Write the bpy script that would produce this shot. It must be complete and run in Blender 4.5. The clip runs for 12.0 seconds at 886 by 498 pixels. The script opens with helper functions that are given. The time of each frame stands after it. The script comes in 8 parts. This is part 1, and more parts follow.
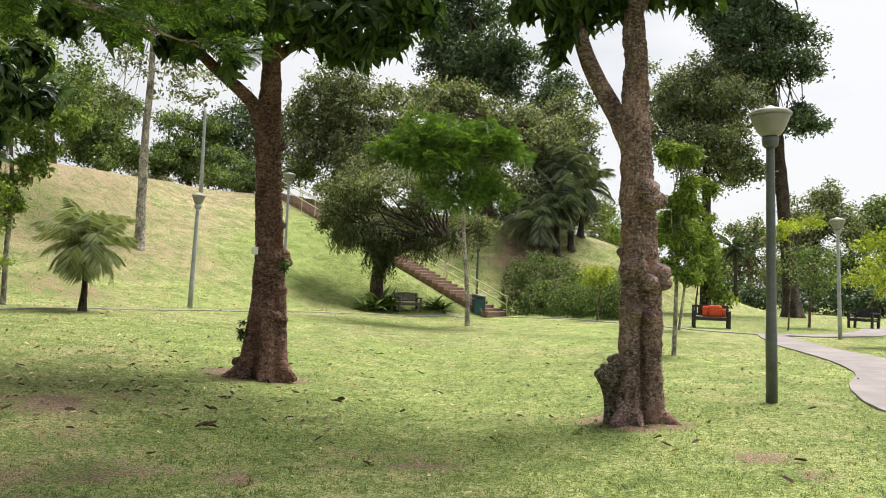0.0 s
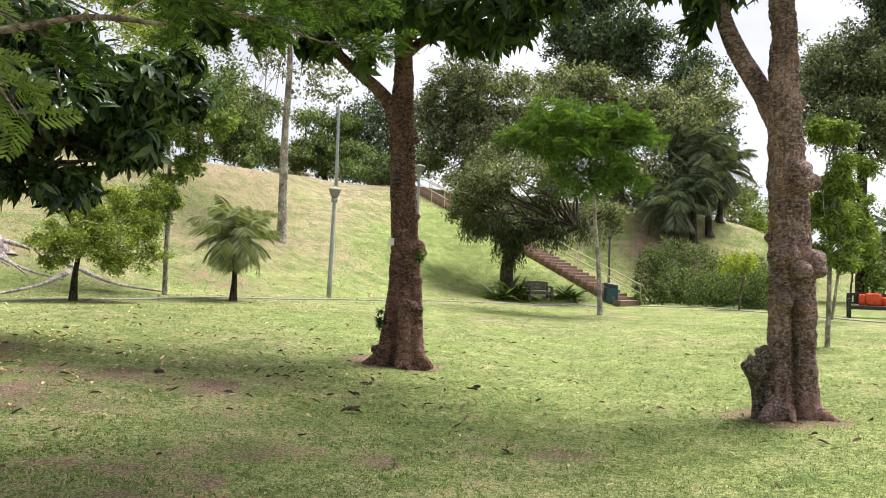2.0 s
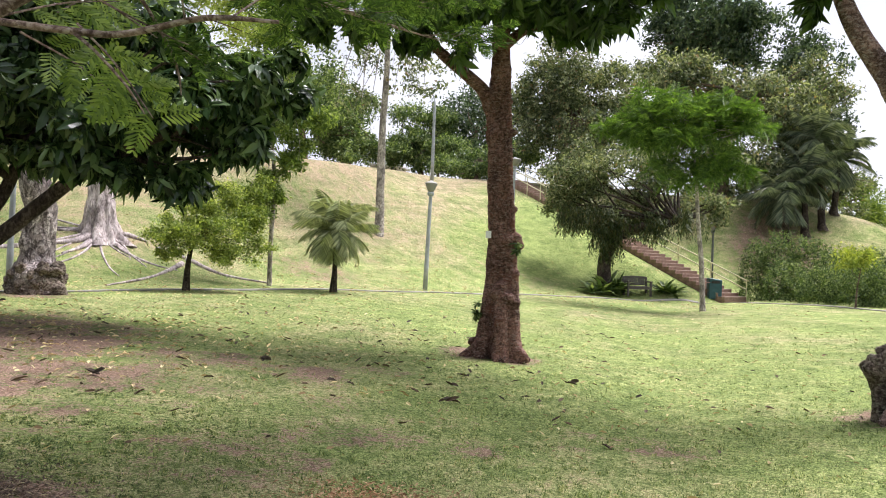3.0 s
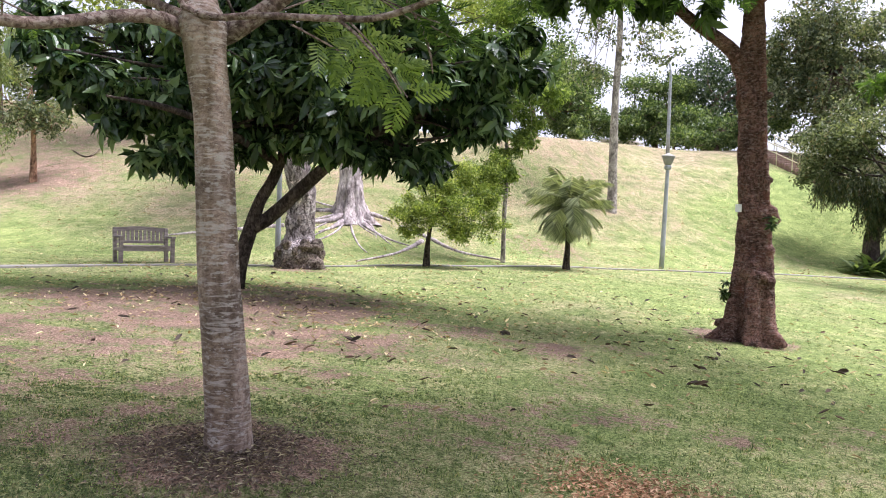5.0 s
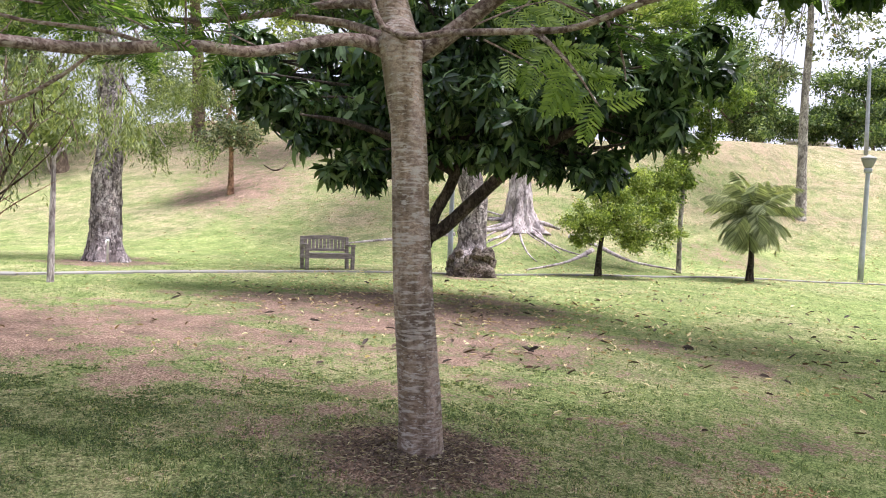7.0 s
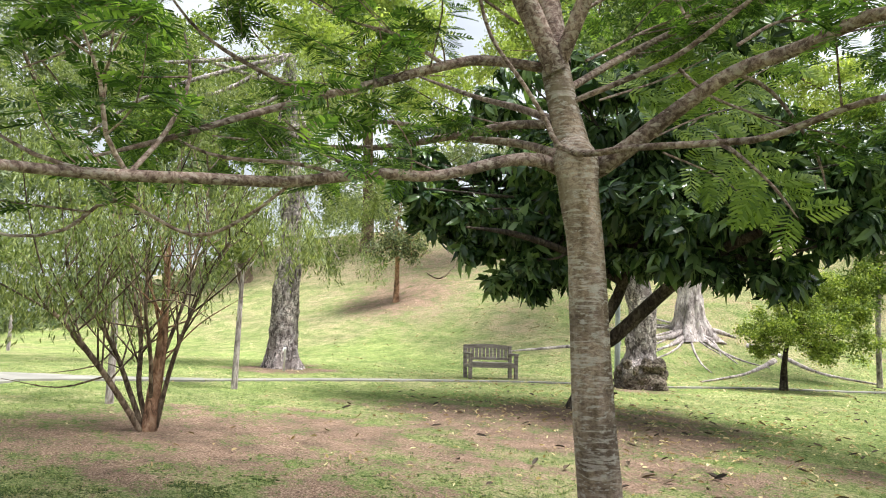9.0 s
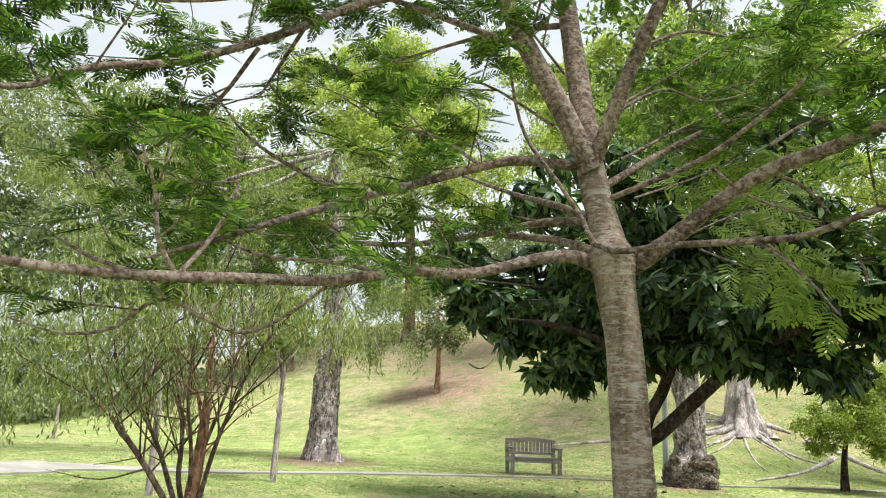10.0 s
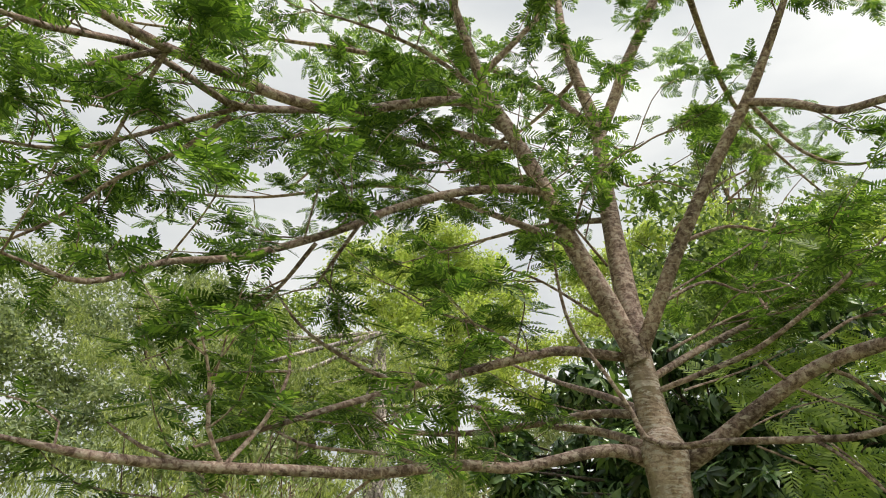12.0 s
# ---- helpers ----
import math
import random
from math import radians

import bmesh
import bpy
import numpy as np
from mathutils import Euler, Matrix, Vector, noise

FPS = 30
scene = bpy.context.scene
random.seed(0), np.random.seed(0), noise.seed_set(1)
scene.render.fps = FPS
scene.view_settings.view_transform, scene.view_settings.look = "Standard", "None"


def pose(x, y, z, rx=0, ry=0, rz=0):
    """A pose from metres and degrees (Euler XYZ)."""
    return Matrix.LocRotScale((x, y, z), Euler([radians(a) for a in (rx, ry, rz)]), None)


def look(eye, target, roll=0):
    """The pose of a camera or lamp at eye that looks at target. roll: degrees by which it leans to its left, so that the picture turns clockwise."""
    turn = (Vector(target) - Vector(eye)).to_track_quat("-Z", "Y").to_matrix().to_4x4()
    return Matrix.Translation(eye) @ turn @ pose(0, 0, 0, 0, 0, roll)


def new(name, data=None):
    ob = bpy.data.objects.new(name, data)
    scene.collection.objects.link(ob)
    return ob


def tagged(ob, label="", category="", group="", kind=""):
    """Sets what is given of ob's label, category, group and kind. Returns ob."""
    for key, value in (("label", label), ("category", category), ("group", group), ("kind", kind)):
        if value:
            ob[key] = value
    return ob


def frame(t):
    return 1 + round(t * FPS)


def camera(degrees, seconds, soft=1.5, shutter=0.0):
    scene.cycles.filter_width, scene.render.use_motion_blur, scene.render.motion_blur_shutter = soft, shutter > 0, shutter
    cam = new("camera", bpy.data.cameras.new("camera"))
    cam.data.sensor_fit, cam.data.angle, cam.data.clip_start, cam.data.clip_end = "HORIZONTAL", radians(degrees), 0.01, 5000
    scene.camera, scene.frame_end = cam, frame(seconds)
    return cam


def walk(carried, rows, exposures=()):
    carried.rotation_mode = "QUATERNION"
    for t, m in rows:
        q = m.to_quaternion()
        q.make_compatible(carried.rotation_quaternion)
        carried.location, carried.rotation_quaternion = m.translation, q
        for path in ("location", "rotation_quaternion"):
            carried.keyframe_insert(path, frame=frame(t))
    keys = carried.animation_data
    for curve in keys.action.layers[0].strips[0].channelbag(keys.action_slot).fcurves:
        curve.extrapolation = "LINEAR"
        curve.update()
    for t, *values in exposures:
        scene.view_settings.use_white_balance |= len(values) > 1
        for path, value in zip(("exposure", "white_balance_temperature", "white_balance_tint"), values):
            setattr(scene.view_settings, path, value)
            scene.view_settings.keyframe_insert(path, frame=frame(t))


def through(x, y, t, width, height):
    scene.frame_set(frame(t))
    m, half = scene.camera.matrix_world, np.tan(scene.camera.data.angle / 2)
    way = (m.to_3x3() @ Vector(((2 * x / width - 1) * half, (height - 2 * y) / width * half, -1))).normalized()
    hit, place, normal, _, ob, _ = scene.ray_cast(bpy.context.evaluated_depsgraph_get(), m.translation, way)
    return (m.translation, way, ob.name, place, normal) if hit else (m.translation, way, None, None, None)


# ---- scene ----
cam = camera(61.7, 12.0, soft=1.0)
PATH = [
    (0, (0.075, 0.267, 1.609), (0.086, 2.264, 1.714), 2.2),
    (0.5, (0.047, 0.24, 1.608), (-0.002, 2.237, 1.692), 2.1),
    (1, (0.032, 0.247, 1.609), (-0.095, 2.241, 1.682), 1.9),
    (1.5, (0.027, 0.247, 1.609), (-0.195, 2.234, 1.677), 1.8),
    (2, (0.009, 0.243, 1.614), (-0.322, 2.215, 1.677), 1.8),
    (2.5, (-0.013, 0.246, 1.606), (-0.457, 2.195, 1.66), 1.9),
    (2.7, (-0.014, 0.218, 1.601), (-0.51, 2.155, 1.649), 2.0),
    (4.3, (-0.151, 0.297, 1.567), (-1.093, 2.062, 1.552), 2.0),
    (4.5, (-0.159, 0.287, 1.571), (-1.154, 2.022, 1.546), 1.9),
    (5, (-0.17, 0.271, 1.567), (-1.296, 1.924, 1.524), 1.9),
    (5.5, (-0.198, 0.252, 1.567), (-1.436, 1.822, 1.51), 1.9),
    (6, (-0.226, 0.228, 1.564), (-1.547, 1.729, 1.502), 2.0),
    (6.5, (-0.252, 0.209, 1.568), (-1.646, 1.642, 1.511), 2.1),
    (7, (-0.282, 0.183, 1.579), (-1.743, 1.548, 1.543), 2.0),
    (7.2, (-0.297, 0.181, 1.57), (-1.787, 1.516, 1.55), 1.8),
    (8.8, (-0.437, 0.152, 1.644), (-2.133, 1.195, 1.832), 2.1),
    (9, (-0.42, 0.164, 1.657), (-2.131, 1.174, 1.888), 2.2),
    (9.5, (-0.386, 0.17, 1.681), (-2.116, 1.114, 2.021), 2.5),
    (10, (-0.355, 0.154, 1.695), (-2.09, 1.037, 2.155), 2.8),
    (10.5, (-0.348, 0.16, 1.71), (-2.075, 0.985, 2.291), 3.1),
    (11, (-0.35, 0.133, 1.709), (-2.05, 0.912, 2.419), 3.9),
    (11.5, (-0.316, 0.121, 1.729), (-1.993, 0.845, 2.543), 4.3),
    (12, (-0.299, 0.107, 1.72), (-1.947, 0.787, 2.627), 4.9),
]
walk(cam, [(t, look(eye, target, roll)) for t, eye, target, roll in PATH],
     [(0, 0.28, 6680, 9), (3, 0.53, 6180, 18), (6, 0.73, 5820, 25), (8.8, 0.70, 6300, 8), (9.5, 0.70, 6350, 5), (10.3, 0.62, 6500, 3), (11, 0.54, 6730, 4), (12, 0.42, 6920, 6)])

# ---- world, sun ----
SUN_ELEVATION, SUN_AZIMUTH = 66.0, 50.0
world = bpy.data.worlds.new("sky")
scene.world = world
world.use_nodes = True
wn, wl = world.node_tree.nodes, world.node_tree.links
wn.clear()
w_out, w_bg = wn.new("ShaderNodeOutputWorld"), wn.new("ShaderNodeBackground")
w_sky = wn.new("ShaderNodeTexSky")
w_sky.sky_type = "NISHITA"
w_sky.sun_disc = False
w_sky.sun_elevation, w_sky.sun_rotation = radians(SUN_ELEVATION), radians(SUN_AZIMUTH)
w_dim = wn.new("ShaderNodeVectorMath")
w_dim.operation = "SCALE"
w_dim.inputs["Scale"].default_value = 0.10
w_co = wn.new("ShaderNodeTexCoord")
w_map = wn.new("ShaderNodeMapping")
w_map.inputs["Scale"].default_value = (1.0, 1.0, 3.2)
w_noise = wn.new("ShaderNodeTexNoise")
w_noise.inputs["Scale"].default_value = 1.6
w_noise.inputs["Detail"].default_value = 5.0
w_ramp = wn.new("ShaderNodeValToRGB")
w_ramp.color_ramp.elements[0].position, w_ramp.color_ramp.elements[0].color = 0.36, (0.425, 0.445, 0.485, 1)
w_ramp.color_ramp.elements[1].position, w_ramp.color_ramp.elements[1].color = 0.60, (0.645, 0.65, 0.67, 1)
w_mix = wn.new("ShaderNodeMix")
w_mix.data_type = "RGBA"
w_mix.inputs["Factor"].default_value = 0.9
wl.new(w_co.outputs["Generated"], w_map.inputs["Vector"])
wl.new(w_map.outputs["Vector"], w_noise.inputs["Vector"])
wl.new(w_noise.outputs["Fac"], w_ramp.inputs["Fac"])
wl.new(w_sky.outputs["Color"], w_dim.inputs[0])
wl.new(w_dim.outputs["Vector"], w_mix.inputs["A"])
wl.new(w_ramp.outputs["Color"], w_mix.inputs["B"])
# the cloud is brighter round the veiled sun
w_dot = wn.new("ShaderNodeVectorMath")
w_dot.operation = "DOT_PRODUCT"
w_dot.inputs[1].default_value = (math.sin(radians(SUN_AZIMUTH)) * math.cos(radians(SUN_ELEVATION)), math.cos(radians(SUN_AZIMUTH)) * math.cos(radians(SUN_ELEVATION)), math.sin(radians(SUN_ELEVATION)))
w_glow = wn.new("ShaderNodeMapRange")
w_glow.inputs["From Min"].default_value, w_glow.inputs["From Max"].default_value = -0.3, 1.0
w_glow.inputs["To Min"].default_value, w_glow.inputs["To Max"].default_value = 0.98, 1.4
w_lit = wn.new("ShaderNodeVectorMath")
w_lit.operation = "SCALE"
wl.new(w_co.outputs["Generated"], w_dot.inputs[0])
wl.new(w_dot.outputs["Value"], w_glow.inputs["Value"])
wl.new(w_mix.outputs["Result"], w_lit.inputs[0])
wl.new(w_glow.outputs["Result"], w_lit.inputs["Scale"])
wl.new(w_lit.outputs["Vector"], w_bg.inputs["Color"])
wl.new(w_bg.outputs["Background"], w_out.inputs["Surface"])
w_bg.inputs["Strength"].default_value = 1.0

sun_data = bpy.data.lights.new("sun", "SUN")
sun_data.energy, sun_data.angle, sun_data.color = 5.4, radians(26), (1.0, 0.965, 0.91)
sun_ob = new("sun", sun_data)
sun_ob.matrix_world = pose(0, 0, 40, 90 - SUN_ELEVATION, 0, 180 - SUN_AZIMUTH)

# ---- materials ----
def material(name):
    m = bpy.data.materials.new(name)
    m.use_nodes = True
    n = m.node_tree.nodes
    return m, n, m.node_tree.links, n["Principled BSDF"]


def ramp(n, stops):
    r = n.new("ShaderNodeValToRGB")
    while len(r.color_ramp.elements) < len(stops):
        r.color_ramp.elements.new(0.5)
    for e, (p, c) in zip(r.color_ramp.elements, stops):
        e.position, e.color = p, (*c, 1)
    return r


def noise_tex(n, l, scale, detail=4.0, rough=0.55, coords=None, distort=0.0):
    t = n.new("ShaderNodeTexNoise")
    t.inputs["Scale"].default_value, t.inputs["Detail"].default_value = scale, detail
    t.inputs["Roughness"].default_value, t.inputs["Distortion"].default_value = rough, distort
    if coords is not None:
        l.new(coords, t.inputs["Vector"])
    return t


def mix_rgb(n, l, fac, a, b, mode="MIX"):
    m = n.new("ShaderNodeMix")
    m.data_type, m.blend_type = "RGBA", mode
    for value, socket in ((fac, "Factor"), (a, "A"), (b, "B")):
        if isinstance(value, (int, float)):
            m.inputs[socket].default_value = value
        elif isinstance(value, tuple):
            m.inputs[socket].default_value = (*value, 1)
        else:
            l.new(value, m.inputs[socket])
    return m.outputs["Result"]


def scaled_coords(n, l, scale):
    co, mp = n.new("ShaderNodeTexCoord"), n.new("ShaderNodeMapping")
    mp.inputs["Scale"].default_value = scale
    l.new(co.outputs["Object"], mp.inputs["Vector"])
    return mp.outputs["Vector"]


def bump(n, l, p, height, strength, distance):
    b = n.new("ShaderNodeBump")
    b.inputs["Strength"].default_value, b.inputs["Distance"].default_value = strength, distance
    l.new(height, b.inputs["Height"])
    l.new(b.outputs["Normal"], p.inputs["Normal"])


def bark(name, dark, mid, light, squash=3.0, fine=34.0, relief=0.02, rings=0.0, lichen=None, patch=None, cracks=0.0):
    """Bark: patches, fine ridges (squash under 1: upright, over 1: lying rings), cracks."""
    m, n, l, p = material(name)
    big = noise_tex(n, l, 2.6, 5, 0.6, scaled_coords(n, l, (1, 1, 0.7)))
    thin = noise_tex(n, l, fine, 6, 0.7, scaled_coords(n, l, (1, 1, squash)), 0.6)
    r1 = ramp(n, ((0.39, dark), (0.50, mid), (0.63, light)))
    l.new(thin.outputs["Fac"], r1.inputs["Fac"])
    r2 = ramp(n, ((0.38, (0.50, 0.48, 0.48)), (0.62, (1.3, 1.27, 1.25))))
    l.new(big.outputs["Fac"], r2.inputs["Fac"])
    col = mix_rgb(n, l, 1.0, r1.outputs["Color"], r2.outputs["Color"], "MULTIPLY")
    height = thin.outputs["Fac"]
    if cracks:
        net = noise_tex(n, l, 6.5, 5, 0.62, scaled_coords(n, l, (1, 1, 1.6)), 0.8)
        rc = ramp(n, ((0.44, (1, 1, 1)), (0.485, (1 - cracks,) * 3), (0.505, (1 - cracks,) * 3), (0.55, (1.12, 1.1, 1.1))))
        l.new(net.outputs["Fac"], rc.inputs["Fac"])
        col = mix_rgb(n, l, 1.0, col, rc.outputs["Color"], "MULTIPLY")
    if patch:
        blot = noise_tex(n, l, 3.4, 4, 0.6, scaled_coords(n, l, (1, 1, 0.8)))
        rp = ramp(n, ((0.56, (0, 0, 0)), (0.68, (0.8, 0.8, 0.8))))
        l.new(blot.outputs["Fac"], rp.inputs["Fac"])
        col = mix_rgb(n, l, rp.outputs["Color"], col, patch)
    if rings:
        dash = noise_tex(n, l, 1.0, 3, 0.5, scaled_coords(n, l, (7.5, 7.5, rings)), 0.5)
        rw = ramp(n, ((0.53, (0, 0, 0)), (0.62, (0.60, 0.60, 0.60))))
        l.new(dash.outputs["Fac"], rw.inputs["Fac"])
        breaks = noise_tex(n, l, 4.0, 3, 0.6, scaled_coords(n, l, (1, 1, 1.2)))
        rb = ramp(n, ((0.40, (0.1, 0.1, 0.1)), (0.55, (0.95, 0.95, 0.95))))
        l.new(breaks.outputs["Fac"], rb.inputs["Fac"])
        fac = mix_rgb(n, l, 1.0, rw.outputs["Color"], rb.outputs["Color"], "MULTIPLY")
        streak = noise_tex(n, l, 1.0, 4, 0.6, scaled_coords(n, l, (9, 9, 0.7)))
        rs = ramp(n, ((0.40, (0.70, 0.66, 0.57)), (0.60, (1.16, 1.13, 1.11))))
        l.new(streak.outputs["Fac"], rs.inputs["Fac"])
        col = mix_rgb(n, l, 1.0, col, rs.outputs["Color"], "MULTIPLY")
        col = mix_rgb(n, l, fac, col, (0.60, 0.525, 0.485))
    if lichen:
        spots = noise_tex(n, l, 17.0, 4, 0.65, scaled_coords(n, l, (1, 1, 2.6)))
        rl = ramp(n, ((0.54, (0, 0, 0)), (0.62, (0.8, 0.8, 0.8))))
        l.new(spots.outputs["Fac"], rl.inputs["Fac"])
        col = mix_rgb(n, l, rl.outputs["Color"], col, lichen)
    l.new(col, p.inputs["Base Color"])
    p.inputs["Roughness"].default_value = 0.9
    p.inputs["Specular IOR Level"].default_value = 0.25
    bump(n, l, p, height, 0.9, relief)
    return m


def leaf_material(name, deep, mid, pale, through=0.35, gloss=0.45, odd=None):
    """Leaves: each one its own tone; light shines through them."""
    m, n, l, p = material(name)
    geo = n.new("ShaderNodeNewGeometry")
    r = ramp(n, ((0.0, deep), (0.5, mid), (0.93, pale)) + (((0.985, odd),) if odd else ()))
    l.new(geo.outputs["Random Per Island"], r.inputs["Fac"])
    patch = noise_tex(n, l, 0.9, 3)
    rp = ramp(n, ((0.35, (0.72, 0.76, 0.7)), (0.65, (1.2, 1.16, 1.1))))
    l.new(patch.outputs["Fac"], rp.inputs["Fac"])
    co = n.new("ShaderNodeTexCoord")
    l.new(co.outputs["Object"], patch.inputs["Vector"])
    col = mix_rgb(n, l, 1.0, r.outputs["Color"], rp.outputs["Color"], "MULTIPLY")
    l.new(col, p.inputs["Base Color"])
    p.inputs["Roughness"].default_value = gloss
    p.inputs["Specular IOR Level"].default_value = 0.4
    tr = n.new("ShaderNodeBsdfTranslucent")
    warm = mix_rgb(n, l, 1.0, col, (1.5, 1.55, 0.6), "MULTIPLY")
    l.new(warm, tr.inputs["Color"])
    mx = n.new("ShaderNodeMixShader")
    mx.inputs["Fac"].default_value = through
    l.new(p.outputs["BSDF"], mx.inputs[1])
    l.new(tr.outputs["BSDF"], mx.inputs[2])
    l.new(mx.outputs["Shader"], n["Material Output"].inputs["Surface"])
    return m


def plain(name, colour, rough=0.6, metal=0.0, vary=0.15, scale=6.0, relief=0.0, stretch=(1, 1, 1)):
    """A painted, cast or wooden surface with stains and fine grain."""
    m, n, l, p = material(name)
    co = scaled_coords(n, l, stretch)
    a = noise_tex(n, l, scale, 5, 0.6, co)
    b = noise_tex(n, l, scale * 9, 3, 0.6, co)
    lo = tuple(c * (1 - vary) for c in colour)
    hi = tuple(min(c * (1 + vary), 1) for c in colour)
    r = ramp(n, ((0.37, lo), (0.63, hi)))
    l.new(a.outputs["Fac"], r.inputs["Fac"])
    rb = ramp(n, ((0.3, (1 - vary * 0.7,) * 3), (0.7, (1 + vary * 0.4,) * 3)))
    l.new(b.outputs["Fac"], rb.inputs["Fac"])
    l.new(mix_rgb(n, l, 1.0, r.outputs["Color"], rb.outputs["Color"], "MULTIPLY"), p.inputs["Base Color"])
    p.inputs["Roughness"].default_value, p.inputs["Metallic"].default_value = rough, metal
    if relief:
        bump(n, l, p, b.outputs["Fac"], 0.6, relief)
    return m


BARK_RED = bark("burled red-brown bark", (0.165, 0.098, 0.080), (0.325, 0.214, 0.184), (0.47, 0.352, 0.312), 0.8, 26, 0.07, patch=(0.33, 0.160, 0.098), lichen=(0.48, 0.41, 0.38), cracks=0.5)
BARK_DARK_RED = bark("dark red-brown bark", (0.100, 0.054, 0.042), (0.205, 0.110, 0.085), (0.31, 0.195, 0.160), 0.8, 26, 0.07, patch=(0.19, 0.074, 0.050), lichen=(0.31, 0.225, 0.19), cracks=0.5)
BARK_GREY = bark("grey-brown ringed bark", (0.195, 0.144, 0.121), (0.315, 0.243, 0.208), (0.44, 0.36, 0.315), 1.6, 30, 0.014, rings=58.0, patch=(0.235, 0.188, 0.145), lichen=(0.46, 0.41, 0.375))
BARK_LIMB = bark("grey-brown limb bark", (0.095, 0.062, 0.054), (0.235, 0.165, 0.145), (0.43, 0.35, 0.315), 1.0, 30, 0.008, lichen=(0.42, 0.355, 0.315))
BARK_PALE = bark("pale grey bark", (0.16, 0.14, 0.12), (0.34, 0.31, 0.27), (0.56, 0.52, 0.47), 0.6, 16, 0.03)
BARK_WHITE = bark("whitish rough bark", (0.10, 0.078, 0.074), (0.37, 0.32, 0.315), (0.70, 0.65, 0.64), 0.40, 14, 0.07, patch=(0.30, 0.245, 0.24), cracks=0.65)
BARK_FIG = bark("whitish smooth fig bark", (0.20, 0.165, 0.16), (0.44, 0.385, 0.38), (0.64, 0.59, 0.58), 0.3, 14, 0.03, patch=(0.36, 0.31, 0.31))
BARK_BURL = bark("dark crusty burl bark", (0.035, 0.026, 0.020), (0.13, 0.098, 0.078), (0.33, 0.28, 0.24), 1.0, 26, 0.05, lichen=(0.26, 0.25, 0.18))
BARK_DARK = bark("dark brown bark", (0.018, 0.014, 0.011), (0.055, 0.042, 0.033), (0.12, 0.10, 0.08), 0.6, 20, 0.02)
BARK_BROWN = bark("brown bark", (0.06, 0.042, 0.03), (0.15, 0.11, 0.08), (0.27, 0.21, 0.16), 0.5, 20, 0.02)
BARK_ORANGE = bark("orange-brown peeling bark", (0.12, 0.068, 0.042), (0.32, 0.18, 0.115), (0.48, 0.32, 0.22), 0.4, 18, 0.03)

LEAF_DARK = leaf_material("dark glossy leaves", (0.017, 0.036, 0.016), (0.042, 0.080, 0.032), (0.160, 0.240, 0.098), 0.24, 0.24)
LEAF_LARGE = leaf_material("large green leaves", (0.022, 0.045, 0.012), (0.045, 0.085, 0.022), (0.085, 0.14, 0.035), 0.32, 0.36)
LEAF_FERNY = leaf_material("feathery green leaves", (0.034, 0.072, 0.024), (0.070, 0.135, 0.038), (0.200, 0.305, 0.084), 0.50, 0.5)
LEAF_BRIGHT = leaf_material("bright green feathery leaves", (0.045, 0.092, 0.020), (0.085, 0.160, 0.032), (0.17, 0.265, 0.060), 0.42, 0.5)
LEAF_FRESH = leaf_material("fresh light green leaves", (0.060, 0.105, 0.024), (0.140, 0.205, 0.050), (0.31, 0.385, 0.115), 0.40, 0.42)
# pale ends of the next four ramps put speckled highlights into leaf colour
LEAF_OLIVE = leaf_material("olive green leaves", (0.085, 0.125, 0.028), (0.20, 0.265, 0.060), (0.44, 0.49, 0.15), 0.42, 0.4)
LEAF_MID = leaf_material("mid green leaves", (0.032, 0.062, 0.024), (0.090, 0.142, 0.052), (0.27, 0.34, 0.150), 0.36, 0.38)
LEAF_GREY = leaf_material("grey-green leaves", (0.050, 0.070, 0.040), (0.128, 0.160, 0.092), (0.36, 0.39, 0.27), 0.34, 0.42, (0.24, 0.17, 0.10))
LEAF_DEEP = leaf_material("deep blue-green leaves", (0.020, 0.042, 0.024), (0.050, 0.088, 0.050), (0.160, 0.215, 0.130), 0.22, 0.34)
LEAF_WEEPING = leaf_material("weeping pale green leaves", (0.085, 0.115, 0.048), (0.165, 0.205, 0.090), (0.32, 0.36, 0.18), 0.42, 0.5)
LEAF_PALM = leaf_material("palm fronds", (0.17, 0.20, 0.115), (0.31, 0.345, 0.22), (0.56, 0.58, 0.43), 0.36, 0.42)
LEAF_PALM_DARK = leaf_material("dark palm fronds", (0.055, 0.080, 0.058), (0.125, 0.160, 0.118), (0.30, 0.335, 0.26), 0.3, 0.36)
LEAF_YELLOW = leaf_material("yellow-green leaves", (0.15, 0.20, 0.035), (0.27, 0.33, 0.06), (0.43, 0.46, 0.11), 0.42, 0.45)
# distance haze is mixed into this leaf colour: paler and greyer
LEAF_HAZY = leaf_material("haze-paled grey-green leaves", (0.105, 0.14, 0.08), (0.185, 0.23, 0.14), (0.30, 0.34, 0.22), 0.34, 0.6)
CONCRETE = plain("pale concrete", (0.27, 0.255, 0.23), 0.9, 0, 0.16, 2.0, 0.004)
PAVING = plain("grey-pink paving", (0.255, 0.225, 0.222), 0.9, 0, 0.14, 1.4, 0.004)
POST_DARK = plain("dark grey paint", (0.105, 0.115, 0.118), 0.45, 0.2, 0.22, 3.0)
POST_GREY = plain("grey galvanised steel", (0.36, 0.38, 0.40), 0.5, 0.3, 0.16, 4.0)
LAMP_GLASS = plain("milky lamp shade", (0.24, 0.23, 0.215), 0.35, 0, 0.1, 5.0)
LAMP_CAP = plain("weathered lamp cap", (0.33, 0.32, 0.30), 0.6, 0, 0.25, 7.0)
BENCH_WOOD = plain("weathered brown timber", (0.245, 0.205, 0.190), 0.7, 0, 0.35, 4.0, 0.003, (1, 1, 6))
